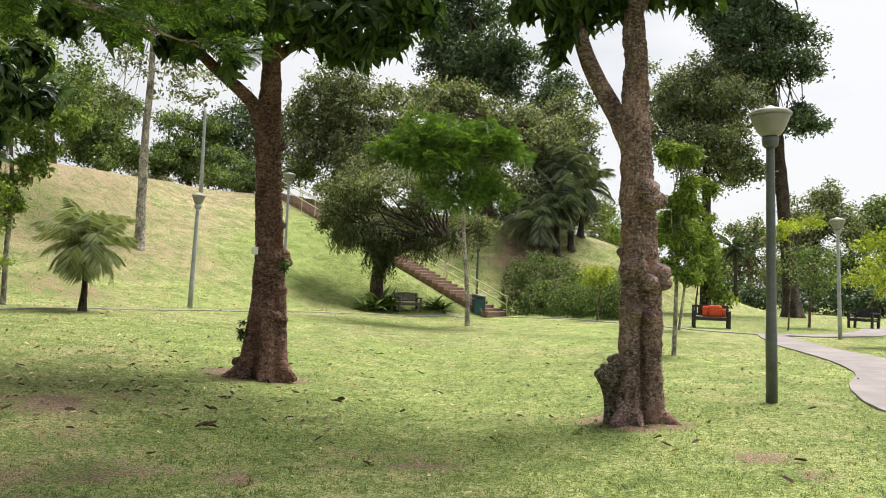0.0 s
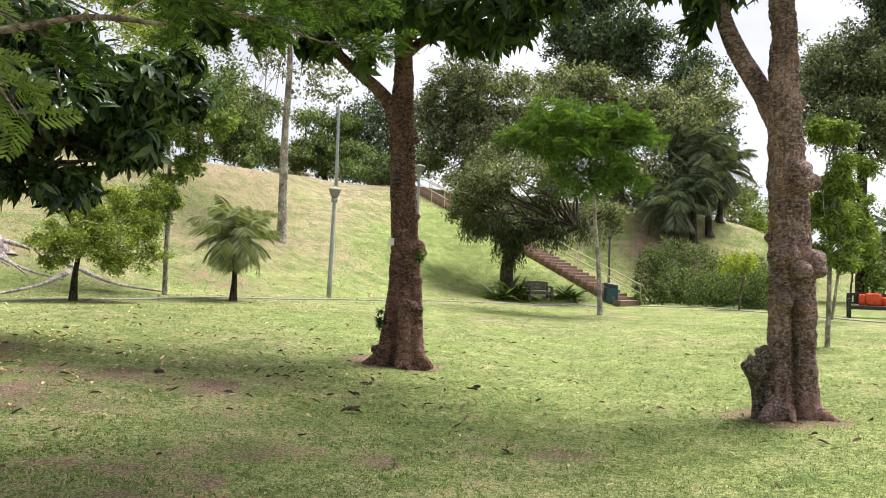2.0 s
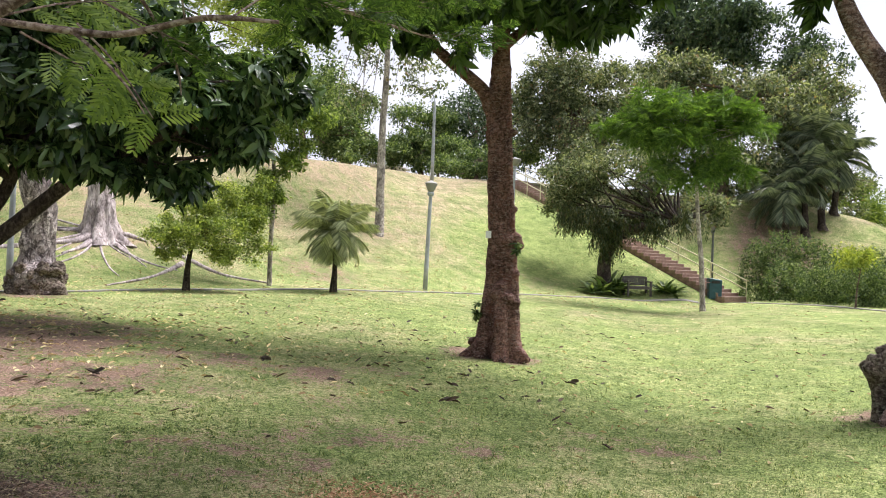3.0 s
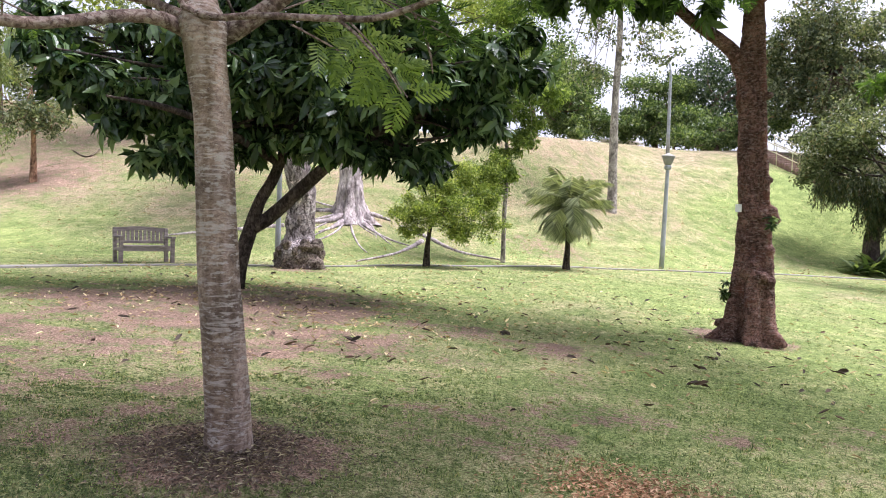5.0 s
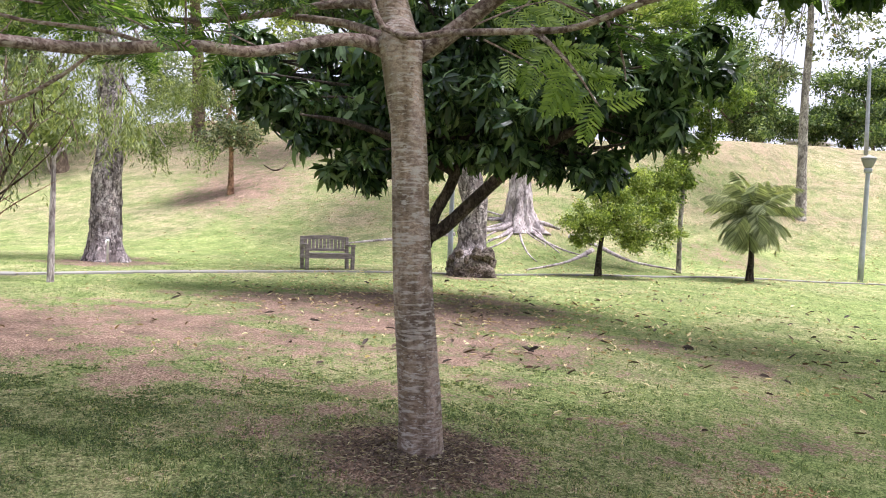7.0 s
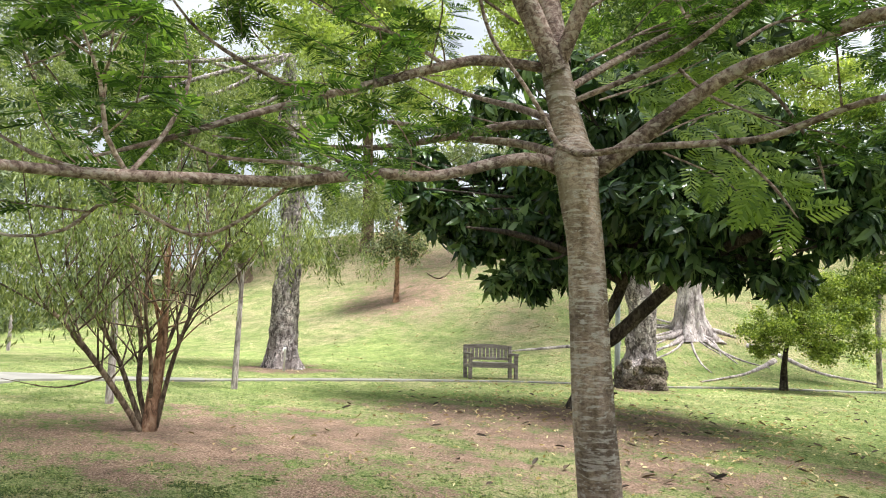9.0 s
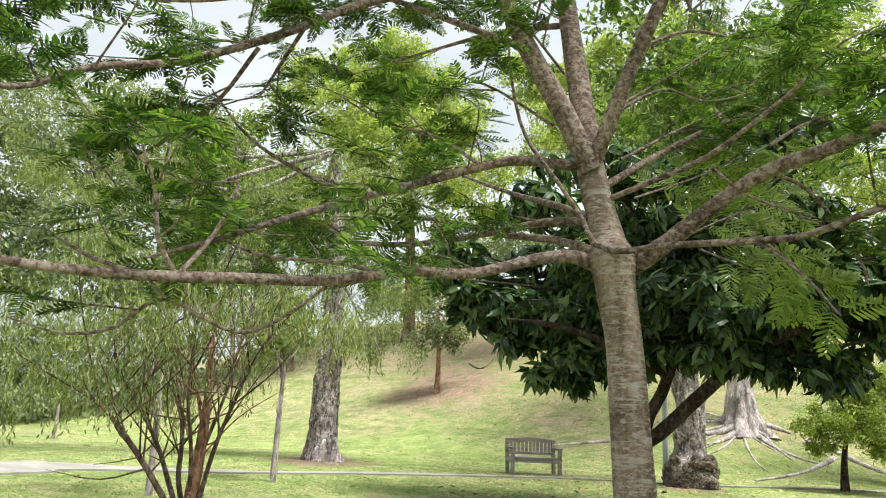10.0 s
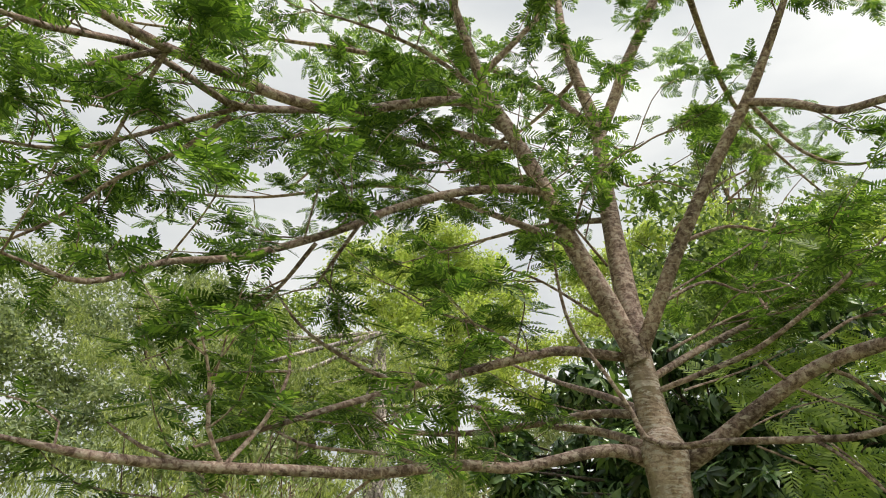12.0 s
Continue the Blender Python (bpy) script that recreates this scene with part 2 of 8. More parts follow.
BENCH_BROWN = plain("dark brown timber", (0.105, 0.088, 0.084), 0.7, 0, 0.3, 4.0, 0.003, (1, 1, 6))
BENCH_BLACK = plain("blackened timber", (0.030, 0.026, 0.026), 0.7, 0, 0.3, 4.0, 0.003)
ORANGE_CLOTH = plain("orange-red cloth", (0.72, 0.10, 0.035), 0.9, 0, 0.14, 9.0, 0.002)
BIN_TEAL = plain("teal painted metal", (0.020, 0.075, 0.090), 0.45, 0.1, 0.15, 5.0)
RAIL_CREAM = plain("cream painted rail", (0.60, 0.57, 0.34), 0.5, 0, 0.12, 5.0)
STEP_BRICK = plain("brown brick steps", (0.24, 0.155, 0.115), 0.9, 0, 0.3, 9.0, 0.004)
STEP_NOSE = plain("worn step edge", (0.40, 0.31, 0.25), 0.9, 0, 0.2, 9.0)
ROOF_PALE = plain("pale roof sheet", (0.55, 0.56, 0.58), 0.6, 0, 0.1, 3.0)
WALL_PALE = plain("pale wall", (0.5, 0.48, 0.45), 0.9, 0, 0.1, 3.0)
TAG_WHITE = plain("white tag", (0.8, 0.8, 0.78), 0.5, 0, 0.05, 8.0)
LITTER = leaf_material("fallen dry leaves", (0.26, 0.17, 0.10), (0.42, 0.31, 0.17), (0.72, 0.62, 0.40), 0.15, 0.7)
LITTER_DARK = leaf_material("fallen dark brown leaves", (0.03, 0.02, 0.014), (0.065, 0.042, 0.028), (0.13, 0.085, 0.055), 0.1, 0.7)
STRAW = leaf_material("dry straw", (0.10, 0.07, 0.045), (0.38, 0.31, 0.19), (0.62, 0.56, 0.40), 0.1, 0.8)
CHIPS = leaf_material("orange-brown wood chips", (0.20, 0.10, 0.05), (0.40, 0.23, 0.13), (0.58, 0.40, 0.26), 0.05, 0.85)
GRASS = leaf_material("grass blades", (0.055, 0.095, 0.032), (0.155, 0.215, 0.074), (0.36, 0.40, 0.190), 0.32, 0.6, (0.50, 0.43, 0.26))
# darker than GRASS: part of the tree shade is in the blade colour
SHADE_GRASS = leaf_material("broad grass blades darkened for shade", (0.055, 0.088, 0.042), (0.118, 0.165, 0.078), (0.27, 0.32, 0.170), 0.30, 0.55, (0.40, 0.34, 0.20))
# lime leaf colour lightened to carry haze and backlight
LEAF_LIME = leaf_material("lime leaves paled for haze and backlight", (0.19, 0.25, 0.08), (0.31, 0.38, 0.13), (0.46, 0.52, 0.21), 0.42, 0.5)
# lit version of the feathery leaves: brightness is in the colour
LEAF_FERNY_LIT = leaf_material("feathery leaves in lit yellow-green", (0.110, 0.180, 0.036), (0.195, 0.285, 0.058), (0.32, 0.42, 0.105), 0.55, 0.5)
MULCH = leaf_material("crumbled bark mulch", (0.060, 0.042, 0.034), (0.125, 0.090, 0.072), (0.24, 0.185, 0.155), 0.05, 0.9)
FERN = leaf_material("hanging fern fronds", (0.022, 0.036, 0.014), (0.05, 0.075, 0.028), (0.13, 0.14, 0.055), 0.3, 0.5, (0.17, 0.11, 0.05))

# ---- shape helpers ----
class Geo:
    """Gathers points and faces for one mesh."""

    def __init__(self):
        self.v, self.f, self.n = [], [], 0

    def add(self, verts, faces):
        self.v.append(np.asarray(verts, float))
        self.f.append(np.asarray(faces, int) + self.n)
        self.n += len(verts)


def mesh_from(name, geo, mat, smooth_faces=False):
    me = bpy.data.meshes.new(name)
    verts = np.concatenate(geo.v)
    sizes = np.concatenate([np.full(len(f), f.shape[1]) for f in geo.f])
    loops = np.concatenate([f.ravel() for f in geo.f])
    me.vertices.add(len(verts))
    me.vertices.foreach_set("co", verts.ravel())
    me.loops.add(len(loops))
    me.loops.foreach_set("vertex_index", loops.astype(np.int32))
    me.polygons.add(len(sizes))
    starts = np.concatenate(([0], np.cumsum(sizes)[:-1]))
    me.polygons.foreach_set("loop_start", starts.astype(np.int32))
    me.polygons.foreach_set("use_smooth", np.full(len(sizes), bool(smooth_faces)))
    me.materials.append(mat)
    me.update(calc_edges=True)
    return me


def piece(name, geo, mat, parent=None, label="", smooth_faces=False):
    ob = new(name, mesh_from(name, geo, mat, smooth_faces))
    if parent is not None:
        ob.parent = parent
    return tagged(ob, label)


def part(name, bm, mat, parent=None, label="", smooth_faces=False):
    me = bpy.data.meshes.new(name)
    for f in bm.faces:
        f.smooth = smooth_faces
    bm.to_mesh(me)
    bm.free()
    me.materials.append(mat)
    ob = new(name, me)
    if parent is not None:
        ob.parent = parent
    return tagged(ob, label)


def thing(name, place, label, category, group="", turn=0.0):
    ob = new(name)
    ob.empty_display_size = 0.2
    ob.matrix_basis = pose(*place, 0, 0, turn)
    return tagged(ob, label, category, group)


def box_bm(bm, centre, size, turn=None, bevel=0.006):
    made = bmesh.ops.create_cube(bm, size=1.0)["verts"]
    m = Matrix.Translation(centre) @ (turn if turn is not None else Matrix()) @ Matrix.Diagonal((*size, 1))
    bmesh.ops.transform(bm, matrix=m, verts=made)
    if bevel:
        edges = list({e for v in made for e in v.link_edges})
        bmesh.ops.bevel(bm, geom=edges, offset=bevel, segments=1, affect="EDGES")


def box(centre, size, turn=None, bevel=0.006):
    bm = bmesh.new()
    box_bm(bm, centre, size, turn, bevel)
    return bm


def lathe(profile, sides=20):
    """A turned shape from (radius, height) pairs, closed at both ends."""
    bm = bmesh.new()
    rings = []
    for r, z in profile:
        rings.append([bm.verts.new((r * math.cos(2 * math.pi * k / sides), r * math.sin(2 * math.pi * k / sides), z)) for k in range(sides)])
    for a, b in zip(rings, rings[1:]):
        for k in range(sides):
            bm.faces.new((a[k], a[(k + 1) % sides], b[(k + 1) % sides], b[k]))
    bm.faces.new(rings[0][::-1])
    bm.faces.new(rings[-1])
    return bm


def curve_points(pts, radii, step):
    """A smooth line (Catmull-Rom) through pts, with its radii, in even steps."""
    p, r = np.asarray(pts, float), np.asarray(radii, float)
    p = np.vstack((2 * p[0] - p[1], p, 2 * p[-1] - p[-2]))
    r = np.concatenate(([r[0]], r, [r[-1]]))
    out, out_r = [], []
    for i in range(1, len(p) - 2):
        k = max(2, int(np.linalg.norm(p[i + 1] - p[i]) / step))
        for t in np.arange(k) / k:
            c = 0.5 * np.array((-t + 2 * t ** 2 - t ** 3, 2 - 5 * t ** 2 + 3 * t ** 3, t + 4 * t ** 2 - 3 * t ** 3, -t ** 2 + t ** 3))
            out.append(c @ p[i - 1:i + 3])
            out_r.append(r[i] + (r[i + 1] - r[i]) * (t * t * (3 - 2 * t)))
    return np.array(out + [p[-2]]), np.array(out_r + [r[-2]])


def tube(geo, pts, radii, sides=8, step=0.25, rough=0.0, flare=0.0, flare_high=0.4, lobes=5, burls=(), grooves=(), groove_high=99.0, seed=0):
    """A limb or trunk along pts. burls: (place, reach, push); grooves: (angle, width, depth) running up it."""
    c, r = curve_points(pts, radii, step)
    rng = np.random.default_rng(seed)
    t = np.gradient(c, axis=0)
    t /= np.linalg.norm(t, axis=1)[:, None]
    side = np.cross(t[0], (0.31, 0.95, 0.05) if abs(t[0][1]) < 0.9 else (1, 0, 0))
    side /= np.linalg.norm(side)
    rings = []
    ang = 2 * np.pi * np.arange(sides) / sides
    phase, wob = rng.uniform(0, 6.3), rng.uniform(0, 6.3, 6)
    for i in range(len(c)):
        side = side - t[i] * (side @ t[i])
        side /= np.linalg.norm(side)
        other = np.cross(t[i], side)
        rad = np.full(sides, r[i])
        if flare:
            h = c[i][2] - c[0][2]
            lob = 0.62 + 0.38 * np.cos(lobes * ang + phase) + 0.22 * np.cos((lobes + 2) * ang + 2 * phase)
            rad = rad * (1 + flare * np.exp(-h / flare_high) * lob)
        if rough:
            h = c[i][2] * 3
            rad = rad * (1 + rough * (np.sin(2 * ang + h * 0.8 + wob[0]) + 0.7 * np.sin(3 * ang - h * 1.3 + wob[1]) + 0.5 * np.sin(5 * ang + h * 2.9 + wob[2])
                                      + 0.35 * np.sin(9 * ang - h * 5.1 + wob[3])))
            rad = rad * (1 + rough * 0.35 * rng.normal(0, 1, sides))
        for a0, w, depth in grooves:
            away = np.angle(np.exp(1j * (ang - a0)))
            rad = rad * (1 - depth * np.exp(-(away / w) ** 2) * math.exp(-((c[i][2] - c[0][2]) / groove_high) ** 4))
        rings.append(c[i] + rad[:, None] * (np.cos(ang)[:, None] * side + np.sin(ang)[:, None] * other))
    v = np.array(rings)
    for place, reach, push in burls:
        away = v - np.asarray(place, float)
        d = np.linalg.norm(away, axis=2)
        out = v - c[:, None, :]
        out /= np.linalg.norm(out, axis=2)[:, :, None] + 1e-9
        lump = 1 + 0.25 * np.sin(v[..., 0] * 31) * np.sin(v[..., 2] * 27)
        v = v + out * (push * lump * np.exp(-(d / reach) ** 2.6))[..., None]
    k, n = v.shape[:2]
    a = (np.arange(k - 1)[:, None] * n + np.arange(n)).ravel()
    b = (np.arange(k - 1)[:, None] * n + (np.arange(n) + 1) % n).ravel()
    geo.add(v.reshape(-1, 3), np.stack((a, b, b + n, a + n), 1))
    geo.add(np.vstack((v[-1], c[-1] + t[-1] * r[-1] * 0.5)), [(i, (i + 1) % n, n) for i in range(n)])


def knob(geo, place, radius, seed, tall=1.0, lumps=0.12):
    """A round lumpy growth of bark."""
    rng = np.random.default_rng(seed)
    n, k = 22, 14
    th, ph = 2 * np.pi * np.arange(n) / n, np.pi * (np.arange(k) + 0.5) / k
    d = np.stack((np.cos(th)[None] * np.sin(ph)[:, None], np.sin(th)[None] * np.sin(ph)[:, None], np.cos(ph)[:, None] * np.ones(n)[None]), 2)
    r = np.ones((k, n))
    for _ in range(7):
        q = rng.normal(0, 1, 3) * 2.6
        r = r + lumps * np.sin(d @ q + rng.uniform(0, 6.3)) * 0.6
    v = np.asarray(place, float) + d * r[..., None] * radius * np.array((1, 1, tall))
    i = np.arange(k * n).reshape(k, n)
    j = np.roll(i, -1, 1)
    geo.add(v.reshape(-1, 3), np.stack((i[:-1], i[1:], j[1:], j[:-1]), 2).reshape(-1, 4))
    geo.add(np.vstack((v[0], v[0].mean(0))), [(a, (a + 1) % n, n) for a in range(n)])
    geo.add(np.vstack((v[-1], v[-1].mean(0))), [((a + 1) % n, a, n) for a in range(n)])


LATTICE = np.random.default_rng(55).uniform(-1, 1, (32, 32, 32))


def rough_field(p):
    """Smooth random values, -1 to 1, over points in space."""
    i = np.floor(p).astype(int)
    f = p - i
    f = f * f * (3 - 2 * f)
    out = 0
    for a in (0, 1):
        for b in (0, 1):
            for c in (0, 1):
                w = (f[..., 0] if a else 1 - f[..., 0]) * (f[..., 1] if b else 1 - f[..., 1]) * (f[..., 2] if c else 1 - f[..., 2])
                out = out + w * LATTICE[(i[..., 0] + a) % 32, (i[..., 1] + b) % 32, (i[..., 2] + c) % 32]
    return out


def grown_trunk(geo, column, strands, burls, low, high, sides=120, step=0.028, blend=0.030, plates=0.007):
    """A trunk whose column, side strands and burls (x, y, z, radius) have grown into one skin with bark plates."""
    segments = [(np.array(a), np.array(b)) for line in (column,) + tuple(strands) for a, b in zip(line, line[1:])]
    segments += [(np.array(q), np.array(q) + (0, 0, 0.001, 0)) for q in burls]
    col = np.array(column)[::-1] if column[0][2] > column[-1][2] else np.array(column)
    zs = np.arange(low, high, step)
    ang = 2 * np.pi * np.arange(sides) / sides
    way = np.stack((np.cos(ang), np.sin(ang), 0 * ang), 1)
    reach = np.linspace(0.02, 0.62, 70)
    rings, mids = [], []
    for z in zs:
        mid = np.array((np.interp(z, col[:, 2], col[:, 0]), np.interp(z, col[:, 2], col[:, 1]), z))
        pts = mid + way[:, None, :] * reach[None, :, None]
        total = np.zeros(pts.shape[:2])
        for a, b in segments:
            if min(a[2] - a[3], b[2] - b[3]) > z + 0.2 or max(a[2] + a[3], b[2] + b[3]) < z - 0.2:
                continue
            ab = (b - a)[:3]
            t = np.clip(((pts - a[:3]) @ ab) / (ab @ ab), 0, 1)
            d = np.linalg.norm(pts - a[:3] - t[..., None] * ab, axis=2) - (a[3] + (b[3] - a[3]) * t)
            total += np.exp(np.clip(-d / blend, -40, 40))
        inside = total > 1
        last = reach.size - 1 - np.argmax(inside[:, ::-1], axis=1)
        last = np.where(inside.any(1), np.minimum(last, reach.size - 2), 0)
        k = np.arange(sides)
        t0, t1 = np.log(total[k, last] + 1e-12), np.log(total[k, last + 1] + 1e-12)
        r = reach[last] + (reach[1] - reach[0]) * np.clip(t0 / (t0 - t1 + 1e-9), 0, 1)
        p = mid + way * r[:, None]
        relief = plates * rough_field(p * (16, 16, 24)) + 0.75 * plates * rough_field(p * (40, 40, 55) + 7) + 1.3 * plates * rough_field(p * (7, 7, 5) + 3) - 1.6 * plates * np.exp(-(rough_field(p * (21, 21, 4.5) + 11) / 0.16) ** 2)
        rings.append(mid + way * (r + relief)[:, None])
        mids.append(mid)
    v = np.array(rings)
    k, n = v.shape[:2]
    a = (np.arange(k - 1)[:, None] * n + np.arange(n)).ravel()
    b = (np.arange(k - 1)[:, None] * n + (np.arange(n) + 1) % n).ravel()
    geo.add(v.reshape(-1, 3), np.stack((a, b, b + n, a + n), 1))
    geo.add(np.vstack((v[-1], mids[-1] + (0, 0, 0.02))), [(i, (i + 1) % n, n) for i in range(n)])


def shifted(line, o):
    return tuple((q[0] - o[0], q[1] - o[1], q[2] - o[2], q[3]) for q in line)


# ---- leaves ----
def lance_leaf(length=1.0, width=0.28, droop=0.25, fold=0.12):
    """A pointed leaf along +x with a folded midrib, eight triangles."""
    xs, ws = (0.0, 0.28, 0.70, 1.0), (0.0, 0.86, 0.92, 0.0)
    v, f = [], []
    for x, w in zip(xs, ws):
        z = -droop * x * x * length
        v.append((x * length, 0, z))
        if 0 < x < 1:
            v.append((x * length, w * width * length / 2, z + fold * w * width * length))
            v.append((x * length, -w * width * length / 2, z + fold * w * width * length))
    f = [(0, 1, 2), (0, 3, 1), (1, 4, 5), (1, 5, 2), (1, 6, 4), (1, 3, 6), (4, 7, 5), (4, 6, 7)]
    return np.array(v), np.array(f)


def small_leaf(length=1.0, width=0.5, fold=0.15):
    """A leaf of two triangles along +x."""
    v = np.array(((0, 0, 0), (0.5 * length, -width / 2 * length, fold * length), (length, 0, 0), (0.5 * length, width / 2 * length, fold * length)))
    return v, np.array(((0, 1, 2), (0, 2, 3)))


def rosette(rng, leaves=8, length=1.0, width=0.28, rise=0.35, droop=0.35):
    """A whorl of long leaves at a twig's end."""
    vs, fs, n = [], [], 0
    for i in range(leaves):
        v, f = lance_leaf(length * rng.uniform(0.7, 1.1), width * rng.uniform(0.85, 1.15), droop * rng.uniform(0.6, 1.5))
        m = np.array(Euler((rng.normal(0, 0.3), -rise + rng.normal(0, 0.3), 2.4 * i + rng.normal(0, 0.25))).to_matrix())
        vs.append(v @ m.T)
        fs.append(f + n)
        n += len(v)
    return np.vstack(vs), np.vstack(fs)


def sprig(rng, leaves=7, length=1.0, width=0.5, spread=1.0):
    """A loose bunch of small leaves."""
    vs, fs, n = [], [], 0
    for i in range(leaves):
        v, f = small_leaf(length * rng.uniform(0.7, 1.2), width)
        m = np.array(Euler((rng.normal(0, 0.7), rng.normal(0.1, 0.6), rng.uniform(0, 6.3))).to_matrix())
        vs.append(v @ m.T + rng.normal(0, 0.42, 3) * spread)
        fs.append(f + n)
        n += 4
    return np.vstack(vs), np.vstack(fs)


def fingered(rng, pairs=8, length=1.0, reach=0.36):
    """A divided leaf along +x whose side leaflets stand like slim fingers."""
    v, f = [], []
    for i in range(pairs):
        s = (i + 1.6) / (pairs + 0.6)
        for hand in (-1, 1):
            a = radians(64 - 22 * s) + rng.normal(0, 0.09)
            long = length * reach * math.sin(math.pi * (0.24 + 0.60 * s)) * rng.uniform(0.85, 1.12)
            w = length * 0.034 * rng.uniform(0.85, 1.15)
            x0, z0, sag = s * length, -0.14 * length * s * s, rng.uniform(0.03, 0.16)
            dx, dy = math.cos(a), hand * math.sin(a)
            n = len(v)
            for u, k in ((0.0, 0.45), (0.66, 1.0)):
                for e in (-1, 1):
                    v.append((x0 + dx * u * long - dy * w * k * e, dy * u * long + dx * w * k * e, z0 - sag * u * u * long))
            v.append((x0 + dx * long, dy * long, z0 - sag * long))
            f += [(n, n + 1, n + 3), (n, n + 3, n + 2), (n + 2, n + 3, n + 4)]
    n = len(v)
    v += [(0, -0.007 * length, 0), (length * 0.5, -0.006 * length, -0.035 * length), (length, 0, -0.14 * length), (length * 0.5, 0.006 * length, -0.035 * length)]
    f += [(n, n + 1, n + 2), (n, n + 2, n + 3)]
    return np.array(v), np.array(f)


def pinnate(pairs=9, length=1.0, width=0.34, droop=0.2):
    """A once-divided leaf along +x."""
    v, f = [], []
    for i in range(pairs):
        s = (i + 1) / pairs
        x0, z0 = s * length, -droop * s * s * length
        for hand in (-1, 1):
            long = width * length * (0.5 + math.sin(math.pi * (0.15 + 0.75 * s)) * 0.6)
            w = length / pairs * 0.33
            n = len(v)
            v += [(x0, 0, z0), (x0 + 0.35 * long - w, hand * long * 0.5, z0 + 0.02), (x0 + 0.55 * long, hand * long, z0 - 0.12 * long), (x0 + 0.35 * long + w, hand * long * 0.5, z0 + 0.02)]
            f += [(n, n + 1, n + 2), (n, n + 2, n + 3)]
    return np.array(v), np.array(f)


def strand(rng, leaves=16, length=1.0, leaf=0.14):
    """A hanging twig with narrow leaves, down from the origin."""
    v, f = [], []
    sway = rng.normal(0, 0.12, 2)
    for i in range(leaves):
        s = (i + 0.5) / leaves
        p = np.array((0.18 * s + sway[0] * s * s, sway[1] * s * s, -s * length))
        a = rng.uniform(0, 6.3)
        d = np.array((math.cos(a) * 0.6, math.sin(a) * 0.6, -0.8))
        w = np.array((-math.sin(a), math.cos(a), 0)) * leaf * 0.11
        n = len(v)
        q = p + d * leaf * rng.uniform(0.8, 1.3)
        v += [p, (p + q) / 2 - w, q, (p + q) / 2 + w]
        f += [(n, n + 1, n + 2), (n, n + 2, n + 3)]
    return np.array(v), np.array(f)


def frames_from(rng, tips, ups):
    """Turns whose x is tips and whose z leans to ups."""
    x = tips / (np.linalg.norm(tips, axis=1)[:, None] + 1e-9)
    z = ups - x * np.sum(ups * x, axis=1)[:, None]
    z /= np.linalg.norm(z, axis=1)[:, None] + 1e-9
    return np.stack((x, np.cross(z, x), z), axis=2)


def scatter(geo, shapes, places, turns, sizes, rng):
    """Puts one of the shapes at every place."""
    pick = rng.integers(0, len(shapes), len(places))
    for i, (v, f) in enumerate(shapes):
        on = np.nonzero(pick == i)[0]
        if len(on) == 0:
            continue
        out = np.einsum("nij,kj->nki", turns[on], v) * sizes[on][:, None, None] + places[on][:, None, :]
        faces = f[None] + (np.arange(len(on)) * len(v))[:, None, None]
        geo.add(out.reshape(-1, 3), faces.reshape(-1, f.shape[1]))


def crown_places(rng, centre, radii, clusters, count, flat=0.75, hollow=0.35, part_size=0.42):
    """Places and outward ways of leaf bunches: clusters strewn through an ellipsoid, leaves mostly on each one's skin."""
    centre, radii = np.asarray(centre, float), np.asarray(radii, float)
    d = rng.normal(0, 1, (clusters, 3))
    d /= np.linalg.norm(d, axis=1)[:, None]
    hubs = d * rng.uniform(hollow, 1.0, clusters)[:, None]
    big = part_size * rng.uniform(0.40, 1.10, clusters)
    w = big ** 2
    which = rng.choice(clusters, count, p=w / w.sum())
    q = rng.normal(0, 1, (count, 3))
    q[:, 2] += 0.25
    q /= np.linalg.norm(q, axis=1)[:, None]
    r = rng.uniform(0, 1, count) ** 0.35
    local = q * (big[which] * r)[:, None]
    local[:, 2] *= flat
    return centre + (hubs[which] + local) * radii, q, centre + hubs * radii


def leafy(rng, crowns, shapes, size, spin=0.5, droop=0.2, geo=None):
    """Leaf bunches of all crowns (centre, radii, clusters, count)."""
    geo = geo or Geo()
    hubs = []
    for centre, radii, clusters, count in crowns:
        p, q, h = crown_places(rng, centre, radii, clusters, count)
        hubs.append(h)
        ups = q + (0, 0, 0.9) + rng.normal(0, spin, q.shape)
        tips = np.cross(ups, rng.normal(0, 1, q.shape)) + q * 0.6 - np.array((0, 0, droop))
        scatter(geo, shapes, p, frames_from(rng, tips, ups), size * rng.uniform(0.7, 1.3, len(p)), rng)
    return geo, hubs


